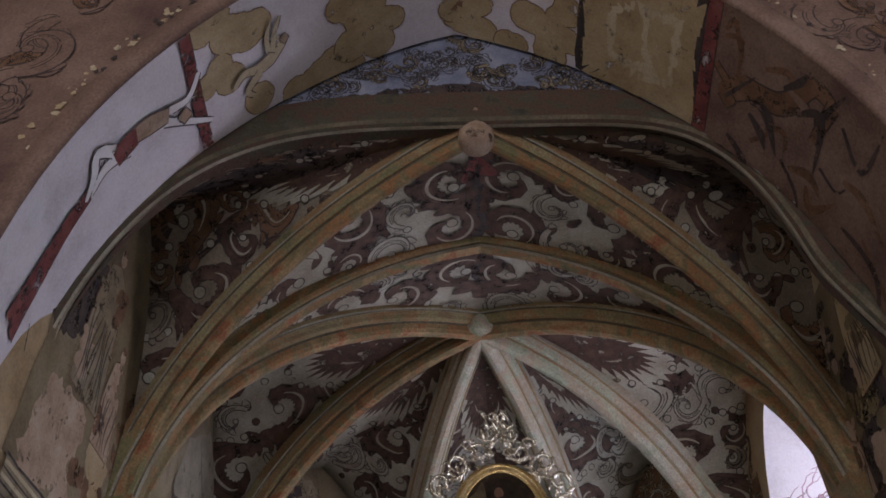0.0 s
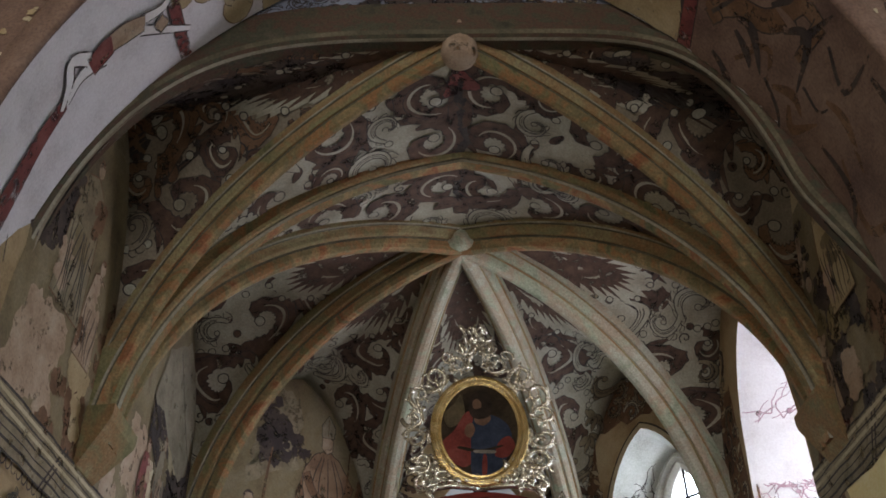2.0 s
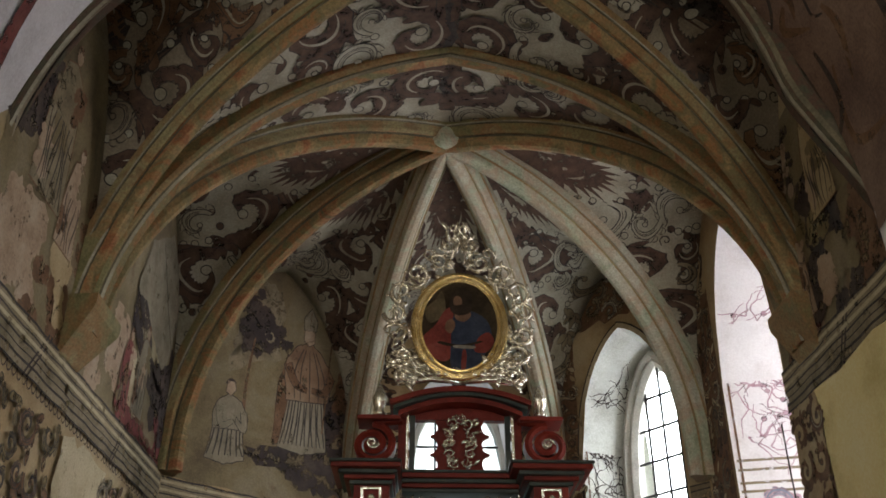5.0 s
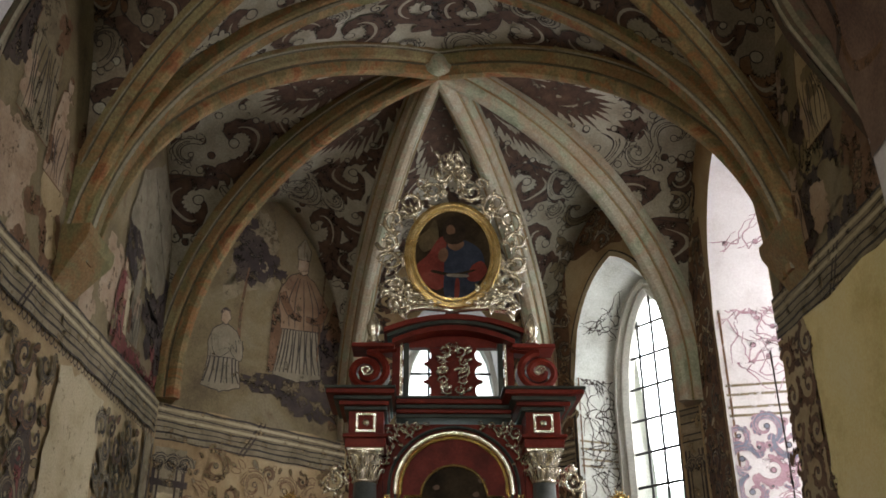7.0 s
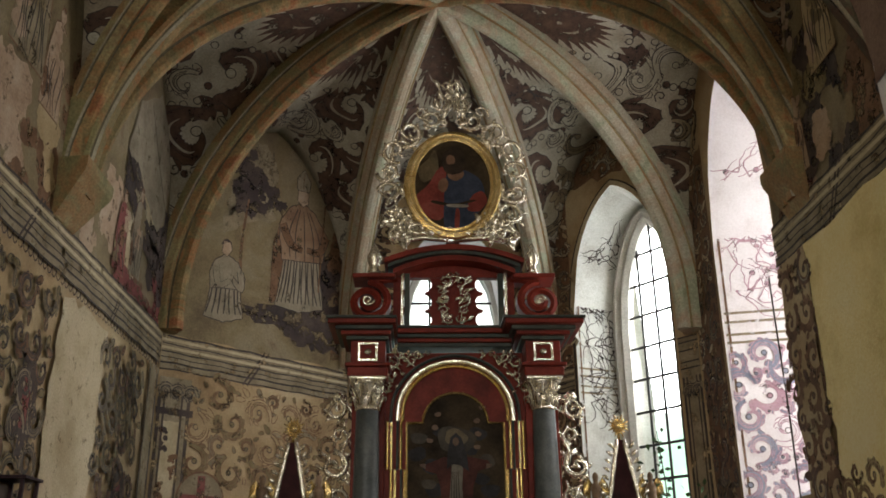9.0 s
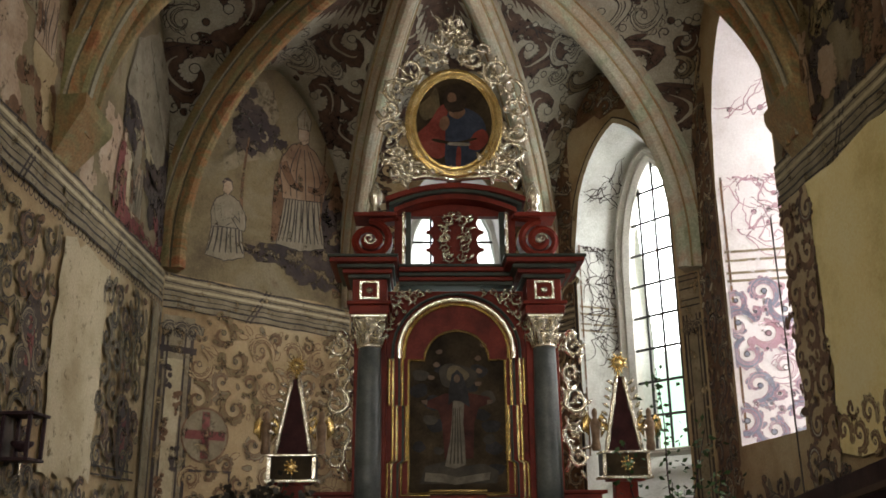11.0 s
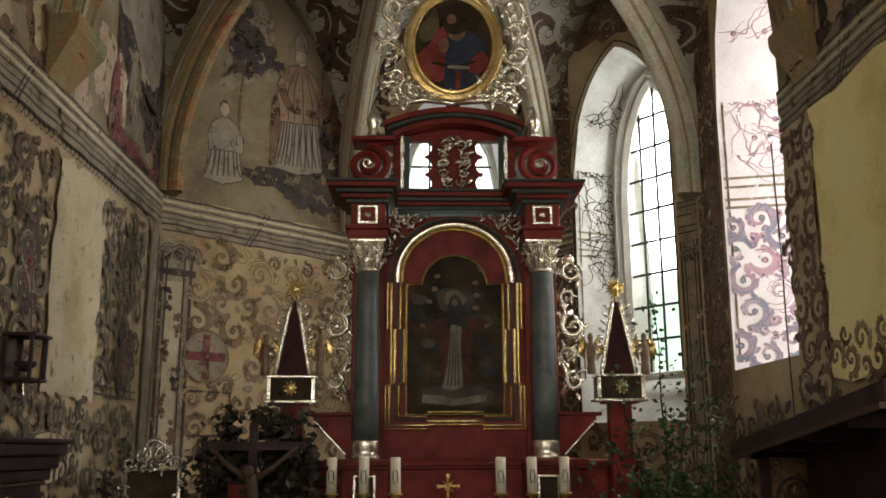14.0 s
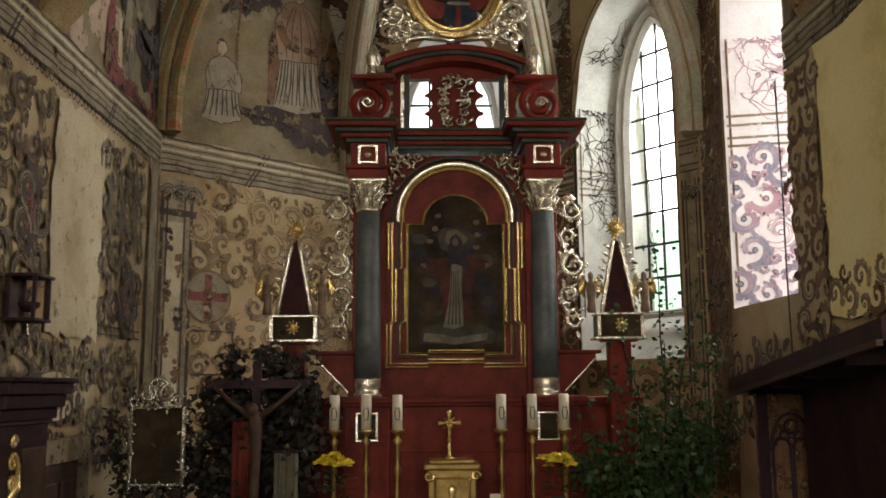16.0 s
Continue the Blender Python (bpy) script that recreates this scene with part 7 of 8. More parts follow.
def reliquary(x, y, z, sx):
    """An obelisk on a black chest with gilt mask, winged figurines and a sunburst."""
    r = thing("obelisk_reliquary", "dark red obelisk on a black chest with gold sunburst", "reliquary", "reliquaries beside the altar", (x, y, z))
    chest = T2(r, "chest", "canvas", lambda bm: box(bm, -0.155, 0.155, -0.09, 0.09, 0.03, 0.165, 0.006), "black painted chest")
    for x0, x1, z0, z1 in ((-0.165, 0.165, 0.165, 0.18), (-0.175, 0.175, 0.012, 0.03)):
        T2(r, "chest_edge", "silver", lambda bm: box(bm, x0, x1, -0.1, 0.1, z0, z1, 0.004), "silvered moulding")
    T2(r, "chest_foot", "red", lambda bm: box(bm, -0.12, 0.12, -0.07, 0.07, 0.0, 0.011, 0.002))
    for s in (-1, 1):
        T2(r, "corner_strip", "silver", lambda bm: box(bm, s * 0.148 - 0.012, s * 0.148 + 0.012, -0.095, -0.091, 0.035, 0.16, 0.001))

    def mask(bm):
        bmesh.ops.create_icosphere(bm, subdivisions=2, radius=0.03, matrix=Matrix.Translation((0, -0.092, 0.1)) @ Matrix.Diagonal((1, 0.5, 1, 1)))
        for k in range(9):
            a = k * 0.698
            carved_leaf(bm, -0.093, 0.02 * math.cos(a), 0.1 + 0.02 * math.sin(a), a, 0.03, 0.016)
    T2(chest, "gilt_mask", "gold", mask, "small gilded mask", True)
    T2(r, "obelisk", "obelisk", lambda bm: (prism(bm, [(-0.115, 0.181), (0.115, 0.181), (0.02, 0.64), (-0.02, 0.64)], -0.04, 0.05)), "dark red obelisk")
    for s in (-1, 1):
        def edge(bm, s=s):
            tube(bm, [(s * (0.118 - 0.095 * k / 8), -0.042, 0.185 + 0.455 * k / 8) for k in range(9)], [0.014 + 0.005 * (k % 2) for k in range(9)], 6)
            for k in range(7):
                carved_leaf(bm, -0.045, s * (0.125 - 0.095 * k / 8), 0.30 + 0.048 * k, math.pi / 2 - s * 0.9, 0.05, 0.026)
        T2(r, "edge_ornament", "silver", edge, "silvered beaded edge", True)

        cx = s * 0.185
        fig = T2(r, "winged_figurine", "limewood", lambda bm: lathe(bm, [(0.026, 0.182), (0.034, 0.20), (0.026, 0.25), (0.032, 0.31), (0.036, 0.35), (0.014, 0.385), (0.021, 0.41), (0.018, 0.43), (0.004, 0.445)], cx, -0.03, 10), "small stained wooden winged figurine", True)
        for w in (-1, 1):
            def wing_feathers(bm, w=w):
                for k in range(4):
                    x = cx + w * (0.036 + 0.008 * k)
                    tube(bm, [(cx + w * 0.02, -0.012, 0.36), (x + w * 0.012, -0.018, 0.405 - 0.012 * k), (x + w * 0.014, -0.02, 0.35 - 0.012 * k), (x + w * 0.004, -0.018, 0.265 + 0.012 * k)], [0.010, 0.017, 0.016, 0.004], 6, 0.5)
            T2(fig, "wing", "gold", wing_feathers, "small gilded wing", True)

    def burst(bm):
        bmesh.ops.create_icosphere(bm, subdivisions=2, radius=0.032, matrix=Matrix.Translation((0, -0.01, 0.73)))
        for k in range(16):
            a = k * math.pi / 8
            L = 0.075 if k % 2 else 0.06
            tube(bm, [(0.025 * math.cos(a), -0.01, 0.73 + 0.025 * math.sin(a)), (L * math.cos(a), -0.012, 0.73 + L * math.sin(a))], [0.012, 0.003], 5)
        tube(bm, [(0, 0, 0.64), (0, 0, 0.70)], 0.012, 6)
    T2(r, "sunburst", "gold", burst, "gilded sunburst", True)
    # post that carries it
    T2(r, "pedestal", "red", lambda bm: box(bm, -0.075, 0.075, -0.05, 0.06, 0.002 - z / 1.22, -0.001, 0.004))
    r.scale = (1.12, 1.12, 1.22)
    return r


reliquary(-0.94, 7.0, 2.42, -1)
reliquary(1.545, 7.0, 2.43, 1)


# six candlesticks with candles
def candlestick():
    c = thing("candlestick", "tall turned brass candlestick with a white candle", "candlestick", "candlesticks on the altar")
    T2(c, "stem", "brass", lambda bm: lathe(bm, [(0.075, 0), (0.078, 0.015), (0.05, 0.03), (0.025, 0.06), (0.018, 0.12), (0.03, 0.17), (0.018, 0.2), (0.014, 0.4), (0.026, 0.45), (0.014, 0.5), (0.018, 0.62), (0.035, 0.66), (0.012, 0.68), (0.02, 0.70), (0.05, 0.72), (0.052, 0.735)], 0, 0, 16), sm=True)
    wax = T2(c, "candle", "wax", lambda bm: lathe(bm, [(0.037, 0.736), (0.037, 0.975), (0.033, 0.985), (0.008, 0.983)], 0, 0, 20), "thick white wax candle with printed emblem", True)
    T2(wax, "wick", "line", lambda bm: tube(bm, [(0, 0, 0.98), (0.002, 0, 1.0)], 0.002, 5))

    def emblem(bm):
        for x, z0, z1 in ((-0.012, 0.80, 0.90), (0.012, 0.80, 0.90)):
            tube(bm, [(x, -0.0375, z0), (x * 1.3, -0.0372, (z0 + z1) / 2), (x, -0.0375, z1)], 0.0022, 4)
        tube(bm, [(0.02 * math.cos(a), -0.0345 - 0.003 * abs(math.sin(a)), 0.85 + 0.042 * math.sin(a)) for a in [k * 0.4 for k in range(17)]], 0.002, 4)
    T2(wax, "printed_emblem", "leaf", emblem, "faded green printed emblem")
    return c


cs = candlestick()
first = True
for x in (-0.605, -0.375, -0.15, 0.605, 0.83, 1.065):
    if first:
        cs.location = (x, 6.72, TOP)
        first = False
    else:
        copy_thing(cs, Matrix.Translation((x, 6.72, TOP)))

# tabernacle with a cross
tab = thing("tabernacle", "gilded brass tabernacle with a relief door", "tabernacle", at=(0.24, 6.72, TOP))
T2(tab, "body", "brass", lambda bm: box(bm, -0.17, 0.17, -0.14, 0.14, 0, 0.46, 0.008))
T2(tab, "cornice", "brass", lambda bm: box(bm, -0.20, 0.20, -0.17, 0.16, 0.461, 0.50, 0.012))
T2(tab, "top_step", "brass", lambda bm: box(bm, -0.16, 0.16, -0.13, 0.13, 0.501, 0.525, 0.008))
door = T2(tab, "door", "brass", lambda bm: box(bm, -0.115, 0.115, -0.152, -0.141, 0.05, 0.40, 0.004), "relief brass door")
T2(door, "door_frame", "gold", lambda bm: sweep(bm, [((a * 0.12, -0.153, 0.225 + b * 0.18), (0, -1, 0)) for a, b in ((-1, -1), (1, -1), (1, 1), (-1, 1))], GOLDM, closed=True))
T2(door, "relief", "gold", lambda bm: (lathe(bm, [(0.05, 0.08), (0.055, 0.16), (0.03, 0.24), (0.02, 0.27), (0.032, 0.30), (0.03, 0.34), (0.008, 0.36)], 0, -0.15, 12, 0.5)), "plain raised relief", True)
for s in (-1, 1):
    T2(tab, "corner_scroll", "gold", lambda bm: carve(bm, -0.15, spiral(s * 0.165, 0.42, 0.035, 0, 1.3, s), 0.012, 0.006))
cross = thing("altar_cross", "gilded standing cross with flared arms", "cross", at=(0.225, 6.70, TOP + 0.526))


def crossb(bm):
    lathe(bm, [(0.05, 0), (0.05, 0.01), (0.02, 0.02), (0.01, 0.05), (0.018, 0.09), (0.01, 0.11), (0.01, 0.13)], 0, 0, 12)


T2(cross, "foot", "gold", crossb, sm=True)


for a, L in ((0, 0.075), (math.pi, 0.075), (math.pi / 2, 0.085), (-math.pi / 2, 0.13)):
    def cross_arm(bm, a=a, L=L, c=0.255):
        tube(bm, [(0, 0, c), (0.6 * L * math.cos(a), 0, c + 0.6 * L * math.sin(a)), (L * math.cos(a), 0, c + L * math.sin(a))], [0.012, 0.014, 0.02], 6)
        bmesh.ops.create_icosphere(bm, subdivisions=1, radius=0.022, matrix=Matrix.Translation((L * math.cos(a) * 0.9, 0, c + L * math.sin(a) * (0.9 if a > -1 else 0.2))))
    T2(cross, "cross_arm", "gold", cross_arm, sm=True)
for k in range(4):
    a = math.pi / 4 + k * math.pi / 2
    T2(cross, "ray", "gold", lambda bm: tube(bm, [(0, 0, 0.255), (0.055 * math.cos(a), 0, 0.255 + 0.055 * math.sin(a))], [0.008, 0.002], 5))


# vases of yellow chrysanthemums
def bouquet(x, seed):
    b = thing("flower_vase", "dark vase of yellow chrysanthemums with green leaves", "flowers", "flower vases on the altar", (x, 6.55, TOP))
    T2(b, "vase", "column", lambda bm: lathe(bm, [(0.05, 0), (0.055, 0.02), (0.04, 0.06), (0.06, 0.16), (0.065, 0.24), (0.05, 0.27)], 0, 0, 16), "dark glazed vase", True)
    rnd = random.Random(seed)

    def leaves(bm):
        for k in range(60):
            a, h = rnd.uniform(0, 6.28), rnd.uniform(0.27, 0.46)
            r = rnd.uniform(0.02, 0.12)
            p = Vector((r * math.cos(a), r * math.sin(a), h))
            d = Vector((math.cos(a), math.sin(a), rnd.uniform(-0.3, 0.6))).normalized() * 0.06
            s = d.cross(Vector((0, 0, 1))).normalized() * 0.02
            bm.faces.new([bm.verts.new(q) for q in (p, p + d * 0.5 + s, p + d, p + d * 0.5 - s)])
    T2(b, "foliage", "leaf", leaves)
    for k in range(20):
        a, r = k * 2.4, 0.027 * math.sqrt(k)
        c = Vector((r * math.cos(a), r * 0.8 * math.sin(a), 0.56 - 3.0 * r * r + rnd.uniform(-0.045, 0.02)))

        def head(bm, c=c):
            for j in range(26):
                t, ph = rnd.uniform(0, 6.28), rnd.uniform(-0.2, 1.4)
                d = Vector((math.cos(t) * math.cos(ph), math.sin(t) * math.cos(ph), math.sin(ph) * 0.7))
                s = d.orthogonal().normalized() * 0.007
                bm.faces.new([bm.verts.new(q) for q in (c, c + d * 0.03 + s * 1.3, c + d * 0.05, c + d * 0.03 - s * 1.3)])
        T2(b, "flower_head", "yellow", head)
    return b


bouquet(-0.585, 1)
bouquet(0.985, 2)
# small red lamp and a white card
lamp = thing("votive_lamp", "small red glass votive lamp", "lamp", at=(-0.03, 6.5, TOP))
M["redglass"] = material("red_lamp_glass", [(0.45, 0.01, 0.01), (0.6, 0.02, 0.015)], 8, 0.15, bump=0)
T2(lamp, "glass", "redglass", lambda bm: lathe(bm, [(0.03, 0.03), (0.036, 0.1), (0.034, 0.2), (0.03, 0.24)], 0, 0, 14), sm=True)
T2(lamp, "foot", "gold", lambda bm: lathe(bm, [(0.04, 0), (0.04, 0.01), (0.02, 0.02), (0.03, 0.03)], 0, 0, 14), sm=True)
card = tagged(T2(None, "altar_card", "wax", lambda bm: prism(bm, [(0.50, TOP), (0.575, TOP), (0.575, TOP + 0.30), (0.50, TOP + 0.30)], 6.5, 6.52)), "plain white upright card on the altar", "card")


# ---- silver-framed picture on a stand, north side ----
fx0, fx1, fz0, fz1, fy = -1.93, -1.58, 1.46, 1.97, 6.3
feretory = thing("framed_picture", "dark picture in an ornate silver frame on a stand", "picture", at=(0, 0, 0))
T2(feretory, "picture", "canvas", lambda bm: box(bm, fx0, fx1, fy, fy + 0.03, fz0, fz1, 0.003), "dark painted panel")


def silver_frame(bm):
    rnd = random.Random(21)
    sweep(bm, [((x, fy - 0.005, z), (0, -1, 0)) for x, z in ((fx0, fz0), (fx1, fz0), (fx1, fz1), (fx0, fz1))], [(-0.017, -0.01), (-0.014, 0.015), (0.0, 0.022), (0.014, 0.015), (0.017, -0.01)], closed=True)
    for k in range(54):
        t = k / 54 * 4
        a, b = (fx0 + (fx1 - fx0) * (t % 1), fz0) if t < 1 else (fx1, fz0 + (fz1 - fz0) * (t % 1)) if t < 2 else (fx1 - (fx1 - fx0) * (t % 1), fz1) if t < 3 else (fx0, fz1 - (fz1 - fz0) * (t % 1))
        carved_leaf(bm, fy - 0.02, a, b, rnd.uniform(0, 6.28), rnd.uniform(0.03, 0.055), 0.02)
    cx = (fx0 + fx1) / 2
    for s in (-1, 1):
        acanthus(bm, fy, cx + s * 0.07, fz1 + 0.09, 0.065, math.pi / 2, s, rnd)
        acanthus(bm, fy, cx + s * 0.15, fz1 + 0.04, 0.045, 0, s, rnd)
    tube(bm, [(cx + 0.07 * math.cos(a), fy, fz1 + 0.12 + 0.07 * math.sin(a)) for a in [k * 0.4 for k in range(17)]], 0.014, 6)


T2(feretory, "frame", "old_silver", silver_frame, "ornate silvered frame", True)
for x in (fx0 + 0.05, fx1 - 0.05):
    T2(feretory, "leg", "wood", lambda bm: box(bm, x - 0.025, x + 0.025, fy + 0.0, fy + 0.05, 0, fz0 - 0.03, 0.004))
T2(feretory, "stand_foot", "wood", lambda bm: box(bm, fx0 - 0.05, fx1 + 0.05, fy - 0.15, fy + 0.2, 0, 0.05, 0.006))

# ---- standing crucifix before dark foliage ----
crux = thing("processional_crucifix", "dark wooden standing crucifix with a plain carved body", "crucifix", at=(-1.13, 6.5, 0))
T2(crux, "upright", "wood", lambda bm: box(bm, -0.03, 0.03, -0.02, 0.02, 0.05, 2.28, 0.006))
T2(crux, "crossbar", "wood", lambda bm: box(bm, -0.36, 0.36, -0.022, 0.022, 2.09, 2.15, 0.006))
T2(crux, "foot", "wood", lambda bm: box(bm, -0.16, 0.16, -0.16, 0.16, 0, 0.05, 0.01))


def corpus(bm):
    tube(bm, [(0, -0.05, 1.93), (0.005, -0.06, 1.80), (0.012, -0.055, 1.66), (0.0, -0.065, 1.42), (0.01, -0.05, 1.2)], [0.04, 0.05, 0.036, 0.04, 0.022], 9)
    for s in (-1, 1):
        tube(bm, [(s * 0.035, -0.05, 1.90), (s * 0.16, -0.045, 1.99), (s * 0.31, -0.03, 2.12)], [0.024, 0.018, 0.013], 7)
    bmesh.ops.create_icosphere(bm, subdivisions=2, radius=0.045, matrix=Matrix.Translation((-0.02, -0.08, 1.95)))


M["carved"] = material("dark_carved_wood", [(0.035, 0.02, 0.014), (0.06, 0.037, 0.025), (0.085, 0.055, 0.04)], 7, 0.5, bump=0.1, spec=0.2)
T2(crux, "carved_body", "carved", corpus, "plain carved wooden body", True)


def banner(name, label, x0, x1, y, z0, z1, mat):
    """A folded cloth hung from a crossbar on a pole with a weighted foot."""
    b = thing(name, label, "banner", "processional banners beside the crucifix", ((x0 + x1) / 2, y, 0))
    w = (x1 - x0) / 2
    n = 28

    def cloth(bm):
        front, back = [], []
        for i in range(n + 1):
            t = i / n
            d = 0.018 * math.sin(t * 19) + 0.010 * math.sin(t * 41 + 1)
            for ring, off in ((front, 0), (back, 0.006)):
                ring.append([bm.verts.new((-w + 2 * w * t, d * (0.5 + 0.5 * j) + off, z1 - (z1 - z0) * j + 0.02 * math.sin(t * 9) * j)) for j in (0, 0.5, 1)])
        for ring in (front, back):
            for p, q in zip(ring, ring[1:]):
                for j in (0, 1):
                    bm.faces.new((p[j], q[j], q[j + 1], p[j + 1]))
        for j in (0, 2):
            for i in range(n):
                bm.faces.new((front[i][j], front[i + 1][j], back[i + 1][j], back[i][j]))
    T2(b, "cloth", mat, cloth, sm=True)
    T2(b, "crossbar", "wood", lambda bm: tube(bm, [(-w - 0.02, 0.02, z1 + 0.01), (w + 0.02, 0.02, z1 + 0.01)], 0.011, 8))
    T2(b, "pole", "wood", lambda bm: tube(bm, [(0, 0.045, 0.03), (0, 0.045, z1 + 0.03)], 0.013, 8))
    T2(b, "foot", "wood", lambda bm: lathe(bm, [(0.09, 0), (0.09, 0.015), (0.03, 0.04), (0.014, 0.05)], 0, 0.045, 14))
    T2(b, "finial", "brass", lambda bm: lathe(bm, [(0.01, z1 + 0.025), (0.022, z1 + 0.04), (0.012, z1 + 0.06), (0.003, z1 + 0.07)], 0, 0.045, 10))
    return b


banner("processional_banner", "dull red cloth banner hung on a pole", -1.31, -1.16, 6.58, 1.2, 1.86, "dkred")
banner("processional_banner", "cream cloth banner in folds on a pole", -1.01, -0.84, 6.56, 1.0, 1.64, "dim_linen")

# ---- cut branches in leaf ----
def branches(name, label, base, stems, leaves, leaf_len, mat, seed, stem_mat="wood"):
    """A bundle of cut branches: bent stems with twigs and many small pointed leaves."""
    rnd = random.Random(seed)
    t = thing(name, label, "branches", at=base)
    paths = []
    for tip, r in stems:
        tip = Vector(tip)
        pts = []
        for k in range(9):
            u = k / 8
            p = Vector((tip.x * u ** 1.5, tip.y * u ** 1.4, tip.z * u))
            p += Vector((rnd.uniform(-1, 1), rnd.uniform(-1, 1), 0)) * 0.035 * (0.3 + u)
            pts.append(p)
        paths.append(pts)
        T2(t, "stem", stem_mat, lambda bm: tube(bm, pts, [r * (1 - 0.1 * k) for k in range(9)], 6))

    def crown(bm):
        for i in range(leaves):
            pts = rnd.choice(paths)
            u = rnd.uniform(1.5, 7.999) if rnd.random() < 0.5 else rnd.uniform(4, 7.999)
            k = int(u)
            p = pts[k].lerp(pts[k + 1], u - k)
            d = Vector((rnd.gauss(0, 1), rnd.gauss(0, 1), rnd.gauss(-0.2, 0.7)))
            q = p + d.normalized() * abs(rnd.gauss(0, 0.10))
            f = Vector((rnd.uniform(-1, 1), rnd.uniform(-1, 1), rnd.uniform(-1.2, 0.4))).normalized() * leaf_len * rnd.uniform(0.6, 1.2)
            s = f.cross(Vector((rnd.uniform(-1, 1), rnd.uniform(-1, 1), rnd.uniform(-1, 1)))).normalized() * leaf_len * 0.33
            v = [bm.verts.new(x) for x in (q, q + f * 0.4 + s, q + f, q + f * 0.4 - s)]
            bm.faces.new(v)
    T2(t, "leaves", mat, crown)
    return t


M["drygreen"] = material("dull_dry_leaf", [(0.012, 0.010, 0.007), (0.024, 0.019, 0.012), (0.045, 0.034, 0.022)], 7, 0.6, bump=0)
branches("cut_birch_branches", "cut birch branches in green leaf before the window", (1.78, 6.75, 0.0),
         [((0.10, 0.25, 3.28), 0.016), ((-0.25, 0.1, 2.7), 0.014), ((0.3, 0.0, 2.8), 0.014), ((0.5, 0.1, 2.5), 0.012), ((-0.4, -0.1, 2.2), 0.012), ((0.0, -0.2, 2.4), 0.014), ((0.35, -0.25, 2.1), 0.012), ((-0.2, -0.3, 1.9), 0.012), ((0.55, -0.1, 2.0), 0.012)],
         1700, 0.055, "leaf", 5)
branches("cut_birch_branches", "dense low birch branches beside the altar", (1.62, 6.6, 0.0),
         [((-0.35, 0, 1.75), 0.012), ((0.0, -0.1, 1.9), 0.012), ((0.3, 0.0, 1.95), 0.012), ((-0.2, -0.15, 1.6), 0.012), ((0.2, -0.2, 1.7), 0.012), ((0.5, 0.0, 1.8), 0.012), ((-0.45, 0.1, 1.6), 0.01)],
         4200, 0.065, "leaf", 6)
branches("dark_foliage", "dark dried foliage massed behind the crucifix", (-1.12, 6.72, 0.0),
         [((-0.4, 0, 2.1), 0.012), ((-0.2, 0, 2.35), 0.012), ((0.05, 0.0, 2.42), 0.012), ((0.25, 0.0, 2.32), 0.012), ((0.4, 0.0, 2.15), 0.012), ((-0.5, -0.0, 1.7), 0.012), ((0.4, 0.0, 1.8), 0.012), ((-0.3, 0.1, 2.2), 0.01), ((0.15, 0.1, 2.3), 0.01)],
         7000, 0.075, "drygreen", 7)
branches("dark_foliage", "dark dried foliage behind the framed picture", (-1.85, 6.5, 0.0),
         [((-0.25, 0, 1.95), 0.012), ((-0.1, 0, 2.1), 0.012), ((0.2, 0.0, 2.0), 0.012), ((0.35, 0.0, 1.8), 0.012)],
         1500, 0.06, "drygreen", 8)

# ---- tall cupboard with a heavy cornice, north wall ----
cup = thing("sacristy_cupboard", "dark brown cupboard with a heavy stepped cornice", "cupboard")
T2(cup, "body", "wood", lambda bm: box(bm, XL + 0.02, -1.99, 4.45, 5.05, 0, 1.92, 0.008))
for x, y0, y1, z0, z1, m in ((-1.975, 4.43, 5.07, 1.921, 1.94, "carved"), (-1.96, 4.41, 5.09, 1.941, 2.0, "wood"), (-1.93, 4.38, 5.12, 2.001, 2.07, "wood"), (-1.90, 4.35, 5.15, 2.071, 2.13, "wood"), (-1.88, 4.33, 5.17, 2.131, 2.155, "wood")):
    T2(cup, "cornice_step", m, lambda bm: box(bm, XL + 0.02, x, y0, y1, z0, z1, 0.008))


def gilt(bm):
    rnd = random.Random(2)
    for z, R in ((1.84, 0.035), (1.74, 0.05), (1.64, 0.04)):
        sp = spiral(0, 0, R, 0, 1.3)
        tube(bm, [(-1.975, 4.60 + a, z + b) for a, b in sp], 0.012, 6, 1.0, (1, 0, 0))
    tube(bm, [(-1.975, 4.55, 1.55), (-1.96, 4.62, 1.62), (-1.975, 4.66, 1.75)], [0.02, 0.025, 0.01], 6, 1, (1, 0, 0))


T2(cup, "gilt_carving", "gold", gilt, "small gilded carving", True)
cd = T2(cup, "door", "carved", lambda bm: box(bm, -1.989, -1.975, 4.72, 5.0, 0.2, 1.8, 0.006))

# ---- old bracket lantern on the north wall ----
lan = thing("bracket_lantern", "dark wooden bracket shrine hung on the wall", "lantern", at=(XL + 0.12, 5.30, 2.48))
lan.scale = (0.85, 0.78, 0.9)
T2(lan, "floor_plate", "wood", lambda bm: box(bm, -0.11, 0.1, -0.15, 0.15, 0, 0.02, 0.004))
T2(lan, "roof_plate", "wood", lambda bm: box(bm, -0.11, 0.11, -0.16, 0.16, 0.28, 0.30, 0.004))
for a, b in ((-0.09, -0.13), (-0.09, 0.13), (0.08, -0.13), (0.08, 0.13)):
    T2(lan, "post", "wood", lambda bm: box(bm, a - 0.012, a + 0.012, b - 0.012, b + 0.012, 0.021, 0.279, 0.002))
T2(lan, "back_board", "carved", lambda bm: box(bm, -0.112, -0.1, -0.12, 0.12, 0.021, 0.279, 0.002))
